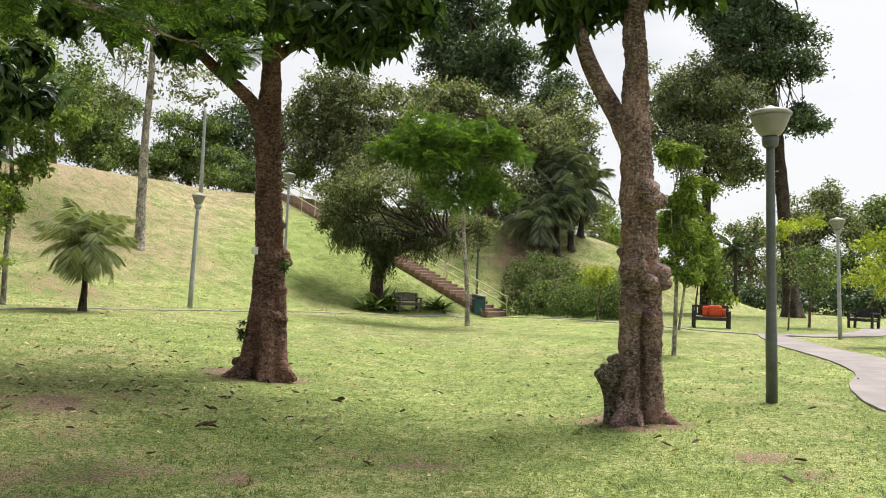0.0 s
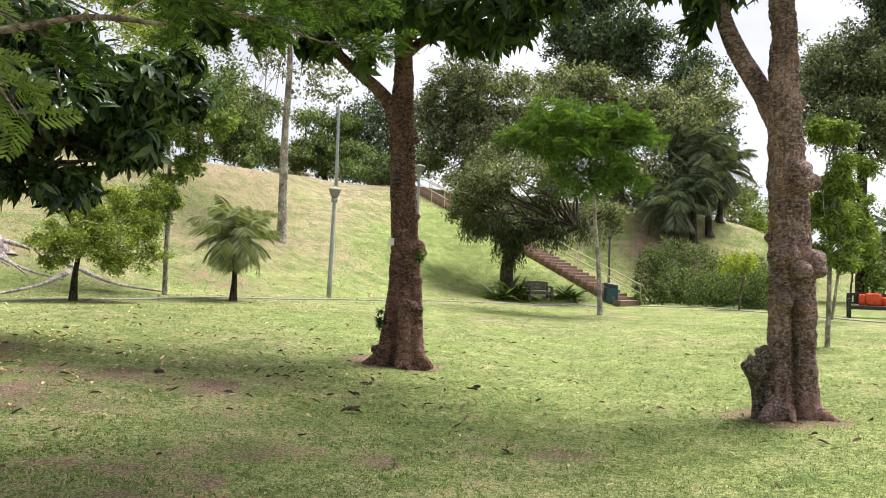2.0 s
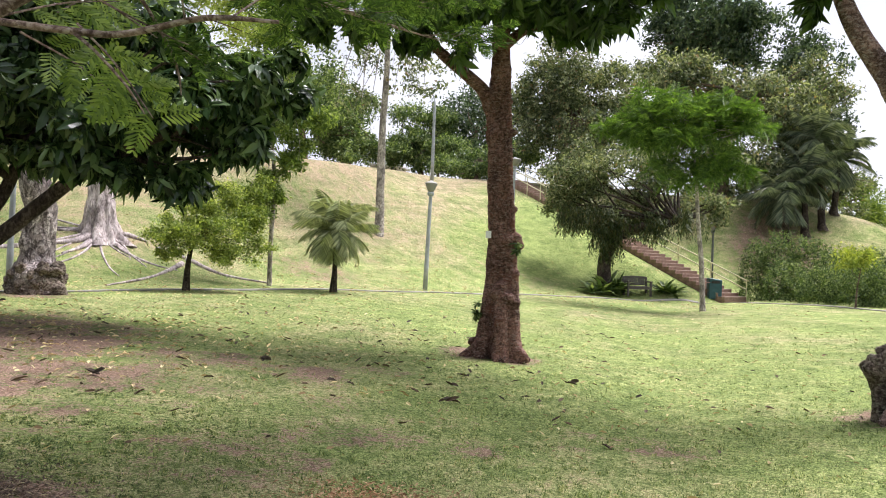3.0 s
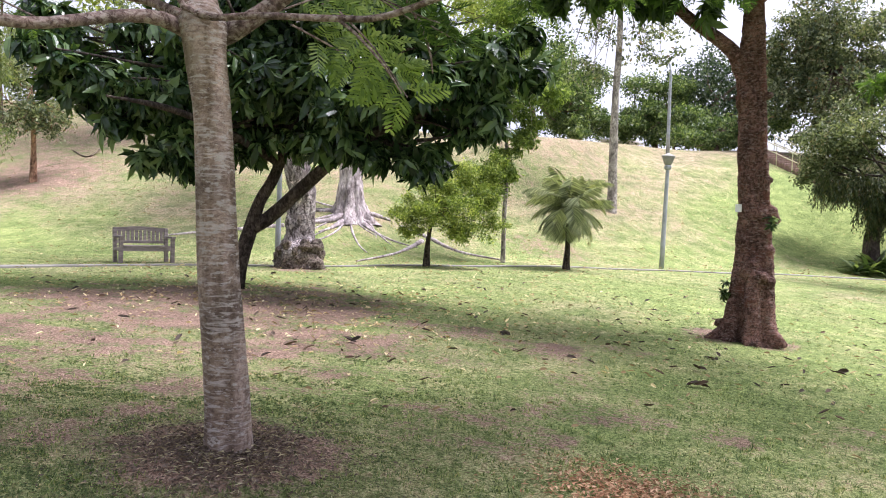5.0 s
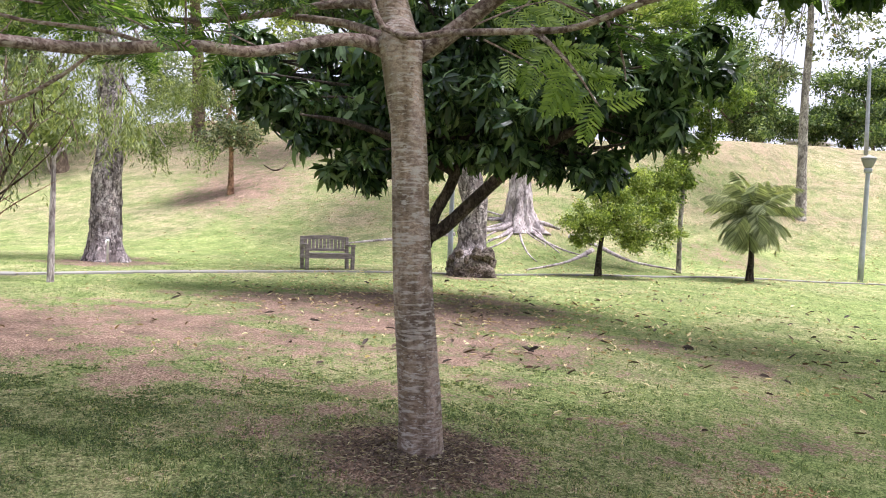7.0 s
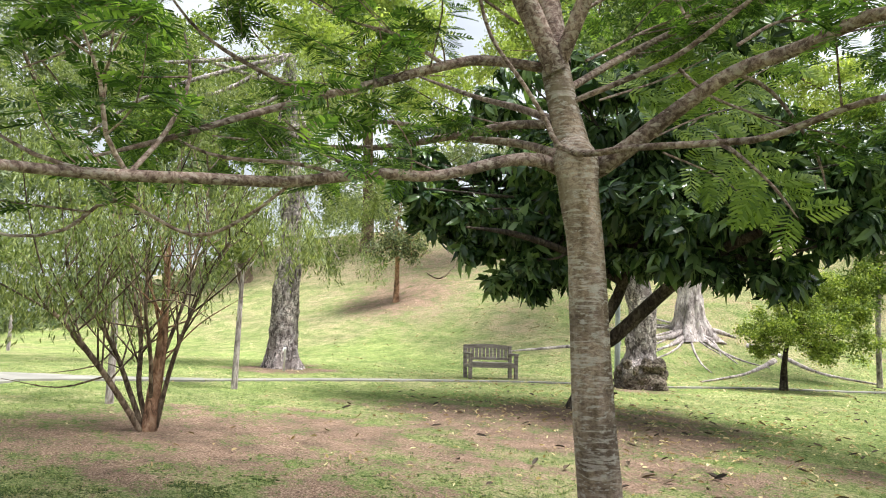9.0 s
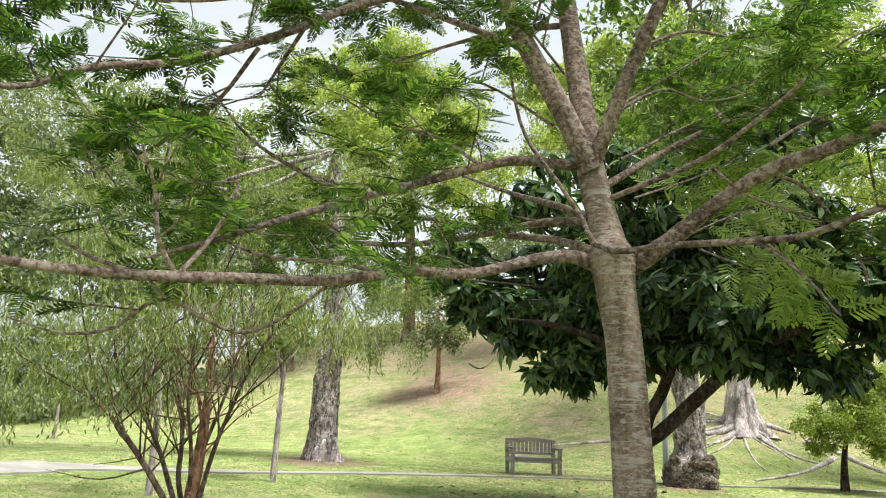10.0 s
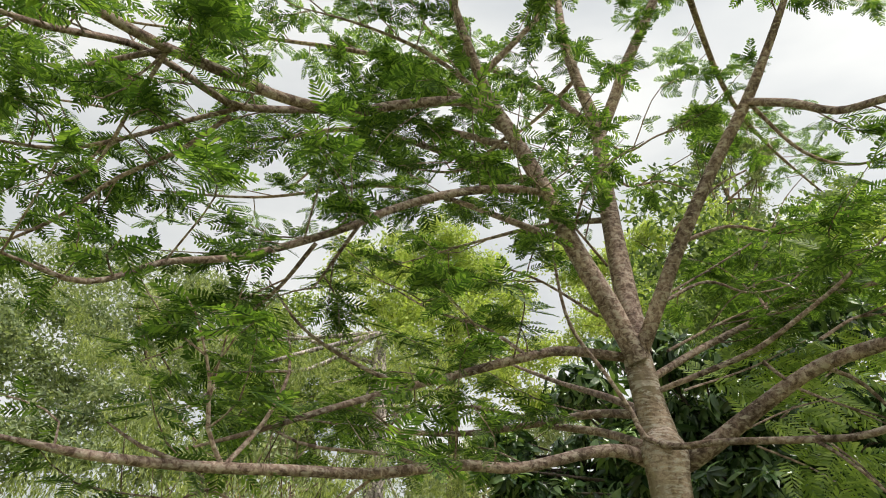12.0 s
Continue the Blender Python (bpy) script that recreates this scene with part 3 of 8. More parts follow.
def tree(name, base, label, trunk, crowns, leaf_mat, bark_mat, shapes, leaf_size, group="", seed=1, limbs=4, droop=0.2, crown_label="", sides=10, rough=0.03, flare=0.5, step=0.35, limb_size=0.35):
    """A tree: trunk (points over the ground with radii), limbs to the crown's clusters, a crown of leaf bunches."""
    rng = np.random.default_rng(seed)
    z = float(ground_z(*base))
    ob = thing(name, (base[0], base[1], z), label, "tree", group)
    origin = np.array((base[0], base[1], z))
    g = Geo()
    pts = [np.array(p, float) - origin for p, r in trunk]
    pts[0] = np.array((0, 0, -0.12))
    tube(g, pts, [r for p, r in trunk], sides, step, rough, flare, 0.5, seed=seed)
    piece("trunk", g, bark_mat, ob, smooth_faces=True)
    local = [(np.array(c) - origin, r, k, n) for c, r, k, n in crowns]
    leaves, hubs = leafy(rng, local, shapes, leaf_size, droop=droop)
    if limbs:
        g = Geo()
        top_r = max(trunk[-1][1], 0.25 * trunk[0][1])
        for h in hubs:
            for q in h[:limbs]:
                start = pts[-1] if len(pts) < 3 or rng.random() < 0.6 else pts[-2] * 0.4 + pts[-1] * 0.6
                mid = start * 0.5 + q * 0.5 + rng.normal(0, 0.08, 3) * np.linalg.norm(q - start) + (0, 0, -0.06 * np.linalg.norm(q - start))
                tube(g, [start, mid, q], [top_r * 0.7, top_r * 0.45, top_r * 0.12], 6, 0.5, 0.02, seed=int(rng.integers(1e6)))
        tagged(piece("branchwork", g, bark_mat, ob, smooth_faces=True), kind="stuff")
    piece("crown", leaves, leaf_mat, ob, crown_label)
    return ob

# ---- ground ----
def smooth(a, b, v):
    s = np.clip((v - a) / (b - a), 0.0, 1.0)
    return s * s * (3 - 2 * s)


def soft_interp(v, xs, ys, width=2.0):
    steps = np.linspace(-2.4, 2.4, 33)
    w = np.exp(-steps ** 2 / 2)
    return sum(k * np.interp(v + s * width * 0.62, xs, ys) for s, k in zip(steps, w)) / w.sum()


STAIR_FOOT, STAIR_TOP = (3.1, 37.6), (-9.4, 46.2)
STAIR_LOW, STAIR_HIGH = 0.30, 6.9


def ground_z(x, y):
    """Height of the lawn and the hill over the plan."""
    x, y = np.asarray(x, float), np.asarray(y, float)
    rise = 0.72 * (1 - np.exp(-(np.maximum(-x, 0) / 6.5) ** 1.3)) + 0.012 * np.clip(y - 18, 0, 25) + 0.42 * (1 - np.exp(-np.maximum(x - 0.5, 0) / 5))
    foot = soft_interp(x, (-45, -30, -22, -15.5, -12.4, -8.6, -4, 2, 8, 15, 25), (-5, 3, 7.5, 12, 18, 25, 33, 38, 41, 44, 50))
    foot_next = soft_interp(x + 0.5, (-45, -30, -22, -15.5, -12.4, -8.6, -4, 2, 8, 15, 25), (-5, 3, 7.5, 12, 18, 25, 33, 38, 41, 44, 50))
    up = (y - foot) / np.sqrt(1 + (2 * (foot_next - foot)) ** 2)
    top = soft_interp(x, (-60, -30, -22, -17.5, -14, -9, 0, 6, 14, 24), (8.6, 7.4, 5.6, 5.55, 6.45, 6.85, 6.2, 5.8, 3.8, 0.0))
    wide = soft_interp(x, (-33, -14, 0, 10), (30, 16.5, 11, 7))
    z = rise + top * smooth(0, 1, up / wide)
    # the bank that carries the stairs
    ax, ay = STAIR_TOP[0] - STAIR_FOOT[0], STAIR_TOP[1] - STAIR_FOOT[1]
    run = math.hypot(ax, ay)
    s = ((x - STAIR_FOOT[0]) * ax + (y - STAIR_FOOT[1]) * ay) / run
    side = ((x - STAIR_FOOT[0]) * -ay + (y - STAIR_FOOT[1]) * ax) / run
    bank = STAIR_LOW + (STAIR_HIGH - STAIR_LOW) * np.clip(s / run, 0, 1) - 0.12
    hold = np.exp(-(np.maximum(np.abs(side) - 1.6, 0) / 2.2) ** 2) * smooth(-1.5, 0.2, s) * (1 - smooth(run, run + 3, s))
    z = z + (bank - z) * hold
    # mulch heaped round the feathery tree
    z = z + 0.06 * np.exp(-((x + 3.50) ** 2 + (y - 3.02) ** 2) / 0.42)
    # gentle unevenness
    return z + 0.05 * np.sin(x * 0.31 + 1.3) * np.sin(y * 0.27 + 0.4) + 0.02 * np.sin(x * 1.1) * np.sin(y * 0.9 + 2) * smooth(3, 9, np.hypot(x, y))


def bare_soil(x, y):
    """How far the turf is worn away, 0 to 1: under the shading trees and round the trunks."""
    x, y = np.asarray(x, float), np.asarray(y, float)
    out = np.zeros(x.shape)
    for cx, cy, across, along, deep in BARE + BARE_PATCHES:
        far = math.hypot(cx, cy)
        u = ((x - cx) * cx + (y - cy) * cy) / far
        v = ((x - cx) * cy - (y - cy) * cx) / far
        d = (v / across) ** 2 + (u / along) ** 2
        out = np.maximum(out, deep * np.exp(-d * d * 0.7))
    return np.clip(out + 0.16 * turf_patch(x, y) * smooth(0.04, 0.30, out) * (1 - smooth(16, 26, np.hypot(x, y))), 0, 1)


def turf_patch(x, y):
    """Uneven patches half a metre to two metres wide, about -2 to 2."""
    rng = np.random.default_rng(77)
    out = np.zeros(np.shape(x))
    for _ in range(44):
        a, wave, ph = rng.uniform(0, 6.3), 0.45 * 5.5 ** rng.uniform(0, 1), rng.uniform(0, 6.3)
        out = out + np.cos((x * math.cos(a) + y * math.sin(a)) * 6.283 / wave + ph)
    return out / math.sqrt(22)


# worn ground: place, reach across and along the line from the lawn's middle, depth of wear
BARE = ((-33, 18, 3.5, 9, 0.5), (-8.4, 6.9, 2.6, 2.4, 0.80), (-8.6, 2.4, 2.4, 2.2, 0.85), (-3.5, 3.05, 0.60, 0.58, 0.95), (-2.6, 11.6, 0.75, 0.8, 0.75), (2.4, 9.0, 0.75, 0.65, 0.75),
        (-30.5, 15.7, 2.6, 4.0, 0.75), (-25, 20, 3, 5, 0.35), (-19, 6.6, 1.0, 1.8, 0.6), (-6.6, 33.0, 2.6, 1.2, 0.3), (6.0, 44.0, 2.6, 3.2, 0.85),
        (-17.18, 5.91, 1.3, 1.5, 0.8), (-12.12, 12.16, 0.8, 1.0, 0.7), (-12.03, 24.08, 1.8, 1.4, 0.5), (-15.18, 32.38, 5, 6, 0.30), (-19.03, 20.77, 4, 5, 0.30), (-32.60, 19.08, 3, 4, 0.34))
BARE_PATCHES = ((-7.07, 3.66, 1.63, 1.3, 0.62), (-5.84, 5.88, 1.34, 1.16, 0.72), (-5.73, 3.38, 0.6, 0.39, 0.6), (-5.0, 3.73, 0.4, 0.39, 0.65), (-6.15, 2.25, 0.3, 0.63, 0.6), (-4.37, 2.39, 0.22, 0.15, 0.5),
                (-4.04, 7.96, 0.57, 0.48, 0.68), (-4.97, 7.89, 0.54, 0.53, 0.55), (-3.25, 8.72, 0.38, 0.32, 0.5), (-4.59, 4.91, 0.35, 0.63, 0.5), (-2.21, 4.86, 0.3, 0.25, 0.42), (-1.39, 6.13, 0.26, 0.33, 0.4), (-10.58, 5.84, 1.35, 0.6, 0.62),
                (3.07, 7.14, 0.42, 0.40, 0.48), (3.21, 6.41, 0.20, 0.28, 0.55), (-0.24, 6.94, 0.65, 0.5, 0.42), (-3.75, 7.69, 0.61, 0.6, 0.5), (-6.04, 7.6, 0.9, 0.82, 0.55), (-5.2, 3.0, 1.7, 1.2, 0.32), (-3.0, 5.3, 2.4, 1.7, 0.28))


def axis(near, far, fine, grow):
    steps, v, s = [0.0], 0.0, fine
    while v < far:
        s = fine if v < near else s * grow
        v += s
        steps.append(v)
    return np.array(steps)


gx = np.concatenate((-axis(24, 900, 0.19, 1.08)[::-1], axis(16, 900, 0.24, 1.08)[1:]))
gy = np.concatenate((-axis(3, 900, 0.5, 1.25)[::-1], axis(30, 900, 0.19, 1.06)[1:]))
GX, GY = np.meshgrid(gx, gy)
GZ = ground_z(GX, GY) * (1 - smooth(120, 260, np.hypot(GX, GY)))
GZ = GZ + 0.005 * np.random.default_rng(3).normal(0, 1, GX.shape) * (np.hypot(GX, GY) < 25)
nx, ny = len(gx), len(gy)
idx = np.arange(nx * ny).reshape(ny, nx)
g = Geo()
g.add(np.stack((GX, GY, GZ), 2).reshape(-1, 3), np.stack((idx[:-1, :-1], idx[:-1, 1:], idx[1:, 1:], idx[1:, :-1]), 2).reshape(-1, 4))

m, n, l, p = material("lawn")
soil = n.new("ShaderNodeAttribute")
soil.attribute_name = "worn"
hill_dry = n.new("ShaderNodeAttribute")
hill_dry.attribute_name = "dry"
where = n.new("ShaderNodeNewGeometry").outputs["Position"]


def weighed_sum(terms, offset=0.0, clamp=False):
    """offset plus each output times its weight."""
    total = None
    for out, weight in terms:
        k = n.new("ShaderNodeMath")
        k.operation = "MULTIPLY_ADD"
        k.use_clamp = clamp and (out, weight) == terms[-1]
        l.new(out, k.inputs[0])
        k.inputs[1].default_value = weight
        if total is None:
            k.inputs[2].default_value = offset
        else:
            l.new(total, k.inputs[2])
        total = k.outputs[0]
    return total


def toned(fac, stops):
    r = ramp(n, stops)
    l.new(fac, r.inputs["Fac"])
    return r.outputs["Color"]


wide = noise_tex(n, l, 0.30, 4, 0.6, where).outputs["Fac"]
mid = noise_tex(n, l, 1.9, 6, 0.68, where).outputs["Fac"]
tuft = noise_tex(n, l, 15.0, 5, 0.74, where).outputs["Fac"]
fine = noise_tex(n, l, 52.0, 6, 0.82, where).outputs["Fac"]
lying = n.new("ShaderNodeMapping")
lying.inputs["Scale"].default_value = (0.25, 0.25, 3.4)
l.new(where, lying.inputs["Vector"])
bands = noise_tex(n, l, 1.0, 5, 0.65, lying.outputs["Vector"], 0.5).outputs["Fac"]
green = toned(fine, ((0.40, (0.080, 0.112, 0.040)), (0.50, (0.225, 0.298, 0.088)), (0.60, (0.47, 0.53, 0.225))))
straw_tone = toned(fine, ((0.40, (0.140, 0.110, 0.062)), (0.50, (0.325, 0.268, 0.172)), (0.60, (0.54, 0.47, 0.33))))
earth = toned(fine, ((0.40, (0.080, 0.052, 0.039)), (0.50, (0.232, 0.158, 0.120)), (0.60, (0.47, 0.36, 0.29))))
dry_fac = weighed_sum(((wide, 2.0), (mid, 1.7), (tuft, 2.0), (hill_dry.outputs["Fac"], 1.0)), -2.68, True)
turf = mix_rgb(n, l, dry_fac, green, straw_tone)
turf = mix_rgb(n, l, 1.0, turf, toned(tuft, ((0.40, (0.58, 0.61, 0.56)), (0.50, (1.0, 1.0, 1.0)), (0.60, (1.28, 1.25, 1.20)))), "MULTIPLY")
turf = mix_rgb(n, l, 1.0, turf, toned(mid, ((0.40, (0.76, 0.80, 0.74)), (0.60, (1.18, 1.15, 1.12)))), "MULTIPLY")
turf = mix_rgb(n, l, 1.0, turf, toned(bands, ((0.36, (0.84, 0.85, 0.82)), (0.64, (1.12, 1.10, 1.10)))), "MULTIPLY")
earth = mix_rgb(n, l, 1.0, earth, toned(mid, ((0.36, (0.70, 0.66, 0.64)), (0.62, (1.25, 1.18, 1.12)))), "MULTIPLY")
bare_fac = weighed_sum(((mid, 1.3), (tuft, 2.4), (fine, 1.0), (soil.outputs["Fac"], 1.0)), -2.37)
l.new(mix_rgb(n, l, toned(bare_fac, ((0.36, (0, 0, 0)), (0.66, (1, 1, 1)))), turf, earth), p.inputs["Base Color"])
p.inputs["Roughness"].default_value = 0.95
p.inputs["Specular IOR Level"].default_value = 0.15
bump(n, l, p, weighed_sum(((fine, 0.5), (tuft, 1.0))), 0.9, 0.045)
LAWN = m
ground = piece("ground", g, LAWN, None, "short mown lawn with worn earth, rising into a hill", True)
worn = ground.data.attributes.new("worn", "FLOAT", "POINT")
worn.data.foreach_set("value", bare_soil(GX, GY).ravel())
dry = ground.data.attributes.new("dry", "FLOAT", "POINT")
dry.data.foreach_set("value", ((0.12 + 0.22 * smooth(-7, -13, GX)) * smooth(0.9, 1.9, GZ) + 0.42 * smooth(3.2, 6.5, GZ) - 0.22 * np.exp(-((GX - 2) ** 2 + (GY - 11) ** 2) / 60) + 0.30 * np.exp(-((GX + 3.6) ** 2 + (GY - 4.0) ** 2) / 14) - 0.75 * np.exp(-((GX + 4.5) ** 2 + (GY - 38.5) ** 2) / 22)).ravel())
tagged(ground, category="ground", kind="structure")

# ---- paths ----
def ribbon(name, line, width, mat, label, lift=0.03, thick=0.12, step=0.5):
    """A paved strip laid on the ground along line."""
    c, w = curve_points([(x, y, 0) for x, y in line], [width / 2] * len(line) if not isinstance(width, tuple) else [v / 2 for v in width], step)
    t = np.gradient(c, axis=0)
    t /= np.linalg.norm(t, axis=1)[:, None]
    across = np.stack((-t[:, 1], t[:, 0], 0 * t[:, 0]), 1)
    rows = []
    for s in (-1, -1, -0.5, 0, 0.5, 1, 1):
        q = c + across * (w * s)[:, None]
        q[:, 2] = ground_z(q[:, 0], q[:, 1]) + lift
        rows.append(q)
    rows[0][:, 2] -= thick
    rows[-1][:, 2] -= thick
    v = np.stack(rows, 1)
    k, m_ = v.shape[:2]
    i = np.arange(k * m_).reshape(k, m_)
    g = Geo()
    g.add(v.reshape(-1, 3), np.stack((i[:-1, 1:], i[:-1, :-1], i[1:, :-1], i[1:, 1:]), 2).reshape(-1, 4))
    return tagged(piece(name, g, mat, None, label), category="path", kind="structure")


ribbon("footpath", ((-14.30, 3.45), (-14.41, 6.15), (-14.11, 9.58), (-12.81, 13.09), (-11.66, 16.39), (-9.78, 21.11), (-7.83, 24.16), (-3.86, 30.41), (0.81, 35.26), (5.74, 32.98), (10.65, 26.57), (11.94, 25.07)), 0.30, CONCRETE, "narrow pale concrete footpath at the foot of the hill")
ribbon("footpath", ((-50, -14), (-30, -5), (-15.06, -1.28), (-14.84, 0.22), (-14.63, 1.42), (-14.30, 3.45)), (2.4, 2.2, 1.8, 1.4, 0.7, 0.55), CONCRETE, "pale concrete footpath widening towards the far lawn", 0.034)
ribbon("park_path", ((9.5, 2.0), (7.3, 6.3), (6.72, 8.95), (7.22, 11.2), (8.40, 13.35), (9.18, 16.2), (9.92, 20.0), (10.75, 23.2), (11.5, 25.7)), (2.3, 2.3, 2.15, 1.8, 1.65, 1.35, 1.25, 1.1, 0.8), PAVING, "winding grey-pink paved park path", 0.03)
ribbon("park_path", ((11.3, 26.2), (13.3, 25.65), (16.4, 27.9), (21, 33), (30, 37), (48, 40)), (0.5, 0.9, 1.4, 2.0, 2.0, 2.0), PAVING, "grey-pink paved branch of the park path", 0.036)

# ---- the four trees close by ----
RNG = np.random.default_rng(11)
ROSETTES = [rosette(RNG, k, 1.0, 0.36, 0.2, 0.55) for k in (6, 7, 8, 9)]
HANGING = [rosette(RNG, k, 1.0, 0.33, -0.7, 0.6) for k in (5, 6, 7)]
SPRIGS = [sprig(RNG, k, 1.0, 0.5, 1.4) for k in (6, 7, 8)]
SPRIGS_NARROW = [sprig(RNG, k, 1.0, 0.3, 1.2) for k in (6, 7, 8)]
FEATHERS = [fingered(RNG, 10, 1.0, 0.34), fingered(RNG, 10, 1.0, 0.30), fingered(RNG, 9, 1.0, 0.36), fingered(RNG, 9, 1.0, 0.32), fingered(RNG, 11, 1.0, 0.28)]
PINNATES = [pinnate(9), pinnate(8, 1.0, 0.4, 0.35)]
STRANDS = [strand(RNG, k, 1.0, 0.17) for k in (13, 15, 17, 14)]


def local_to(base):
    o = np.array((base[0], base[1], float(ground_z(*base))))
    return o, lambda pts: [np.array(q, float) - o for q in pts]


def burled_tree_pale():
    base = (2.40, 8.96)
    o, loc = local_to(base)
    ob = thing("burled_tree", o, "red-brown tree with knobbly burled trunk forking into two stems", "tree", "burled trees on the lawn")
    column = ((2.22, 8.95, 6.9, 0.06), (2.20, 8.92, 5.9, 0.095), (2.27, 8.85, 5.1, 0.115), (2.27, 8.82, 4.67, 0.126), (2.3, 8.8, 4.34, 0.132), (2.3, 8.81, 4.0, 0.145), (2.3, 8.82, 3.7, 0.165), (2.32, 8.83, 3.41, 0.178), (2.35, 8.85, 3.08, 0.185), (2.37, 8.87, 2.75, 0.198),
              (2.4, 8.88, 2.42, 0.205), (2.41, 8.9, 2.09, 0.21), (2.44, 8.91, 1.83, 0.215), (2.45, 8.97, 1.57, 0.20), (2.46, 9.04, 1.3, 0.175), (2.47, 9.06, 0.84, 0.165), (2.48, 9.07, -0.05, 0.18))
    strands = (((2.32, 8.84, 1.76, 0.135), (2.31, 8.84, 1.37, 0.122), (2.31, 8.85, 1.04, 0.120), (2.32, 8.86, 0.72, 0.120), (2.32, 8.88, 0.42, 0.132), (2.32, 8.9, 0.05, 0.17)),
               ((2.57, 8.85, 1.77, 0.122), (2.57, 8.85, 1.38, 0.115), (2.58, 8.86, 0.98, 0.108), (2.59, 8.88, 0.66, 0.108), (2.62, 8.89, 0.4, 0.121), (2.66, 8.9, 0.05, 0.14)),
               ((2.32, 8.98, 3.30, 0.12), (2.14, 8.99, 3.72, 0.11)),
               ((2.64, 8.88, 0.36, 0.08), (2.76, 8.76, 0.20, 0.06), (2.94, 8.62, 0.13, 0.02)), ((2.27, 8.83, 0.32, 0.09), (2.14, 8.68, 0.18, 0.06), (2.00, 8.52, 0.12, 0.02)), ((2.42, 8.80, 0.25, 0.06), (2.41, 8.62, 0.14, 0.03)))
    burls = ((2.43, 8.68, 2.81, 0.130), (2.58, 8.72, 2.70, 0.098), (2.46, 8.64, 2.68, 0.11), (2.26, 8.72, 1.90, 0.125), (2.36, 8.68, 1.93, 0.100), (2.46, 8.62, 1.75, 0.112), (2.63, 8.76, 1.88, 0.115), (2.66, 8.72, 1.76, 0.085),
             (2.33, 8.68, 1.42, 0.080), (2.50, 8.68, 1.35, 0.080), (2.19, 8.88, 2.1, 0.055), (2.47, 8.8, 3.59, 0.065), (2.25, 8.79, 1.68, 0.082), (2.52, 8.74, 2.86, 0.07))
    g = Geo()
    grown_trunk(g, shifted(column, o), [shifted(q, o) for q in strands], shifted(burls, o), -0.08, 6.6, 144, 0.022, 0.011, 0.010)
    piece("trunk", g, BARK_RED, ob, "knobbly ridged trunk of twisted strands with round burls", True)
    for k, line in enumerate(((((2.32, 9.04, 3.37), (2.10, 9.05, 3.82), (1.89, 9.06, 4.19), (1.71, 9.10, 4.65), (1.62, 9.11, 5.17), (1.40, 9.15, 6.03)), (0.07, 0.115, 0.105, 0.09, 0.075, 0.04)),
                 (((2.24, 8.98, 4.94), (2.07, 8.92, 5.11), (1.89, 8.76, 5.45), (1.64, 8.60, 5.97)), (0.10, 0.085, 0.06, 0.03)),
                 (((2.29, 8.97, 4.87), (2.47, 9.03, 5.24), (2.77, 9.04, 5.82)), (0.08, 0.06, 0.03)))):
        g = Geo()
        tube(g, loc(line[0]), line[1], 20, 0.06, 0.02, seed=20 + k)
        piece("limb", g, BARK_RED, ob, smooth_faces=True)
    g = Geo()
    stump = loc(((2.19, 8.95, 0.09), (2.15, 8.96, 0.40), (2.12, 8.95, 0.64), (2.19, 8.95, 0.79), (2.26, 8.94, 0.93)))
    tube(g, stump, (0.11, 0.085, 0.11, 0.08, 0.03), 28, 0.03, 0.04, 0.5, 0.12, 4, [(stump[2] + (-0.08, -0.1, 0.02), 0.11, 0.09)], seed=8)
    knob(g, loc(((2.11, 8.92, 0.68),))[0], 0.15, 640, 1.05, 0.14)
    knob(g, loc(((2.21, 8.92, 0.80),))[0], 0.10, 641, 1.1, 0.16)
    piece("burl_stump", g, BARK_BURL, ob, "dark mossy burl growing beside the trunk", True)
    rng = np.random.default_rng(5)
    crowns = [(np.array(q) - o, r, k, n_) for q, r, k, n_ in (((1.95, 9.15, 7.56), (2.3, 2.3, 1.9), 26, 620), ((2.41, 8.73, 5.22), (0.75, 0.7, 0.42), 10, 130), ((1.37, 8.95, 5.06), (0.5, 0.5, 0.22), 7, 45), ((1.39, 9.05, 4.65), (0.18, 0.2, 0.28), 4, 9), ((1.60, 9.01, 5.41), (0.5, 0.5, 0.4), 6, 40))]
    leaves, _ = leafy(rng, crowns, HANGING + ROSETTES[:1], 0.27, droop=0.5)
    piece("crown", leaves, LEAF_LARGE, ob, "hanging long green leaves")


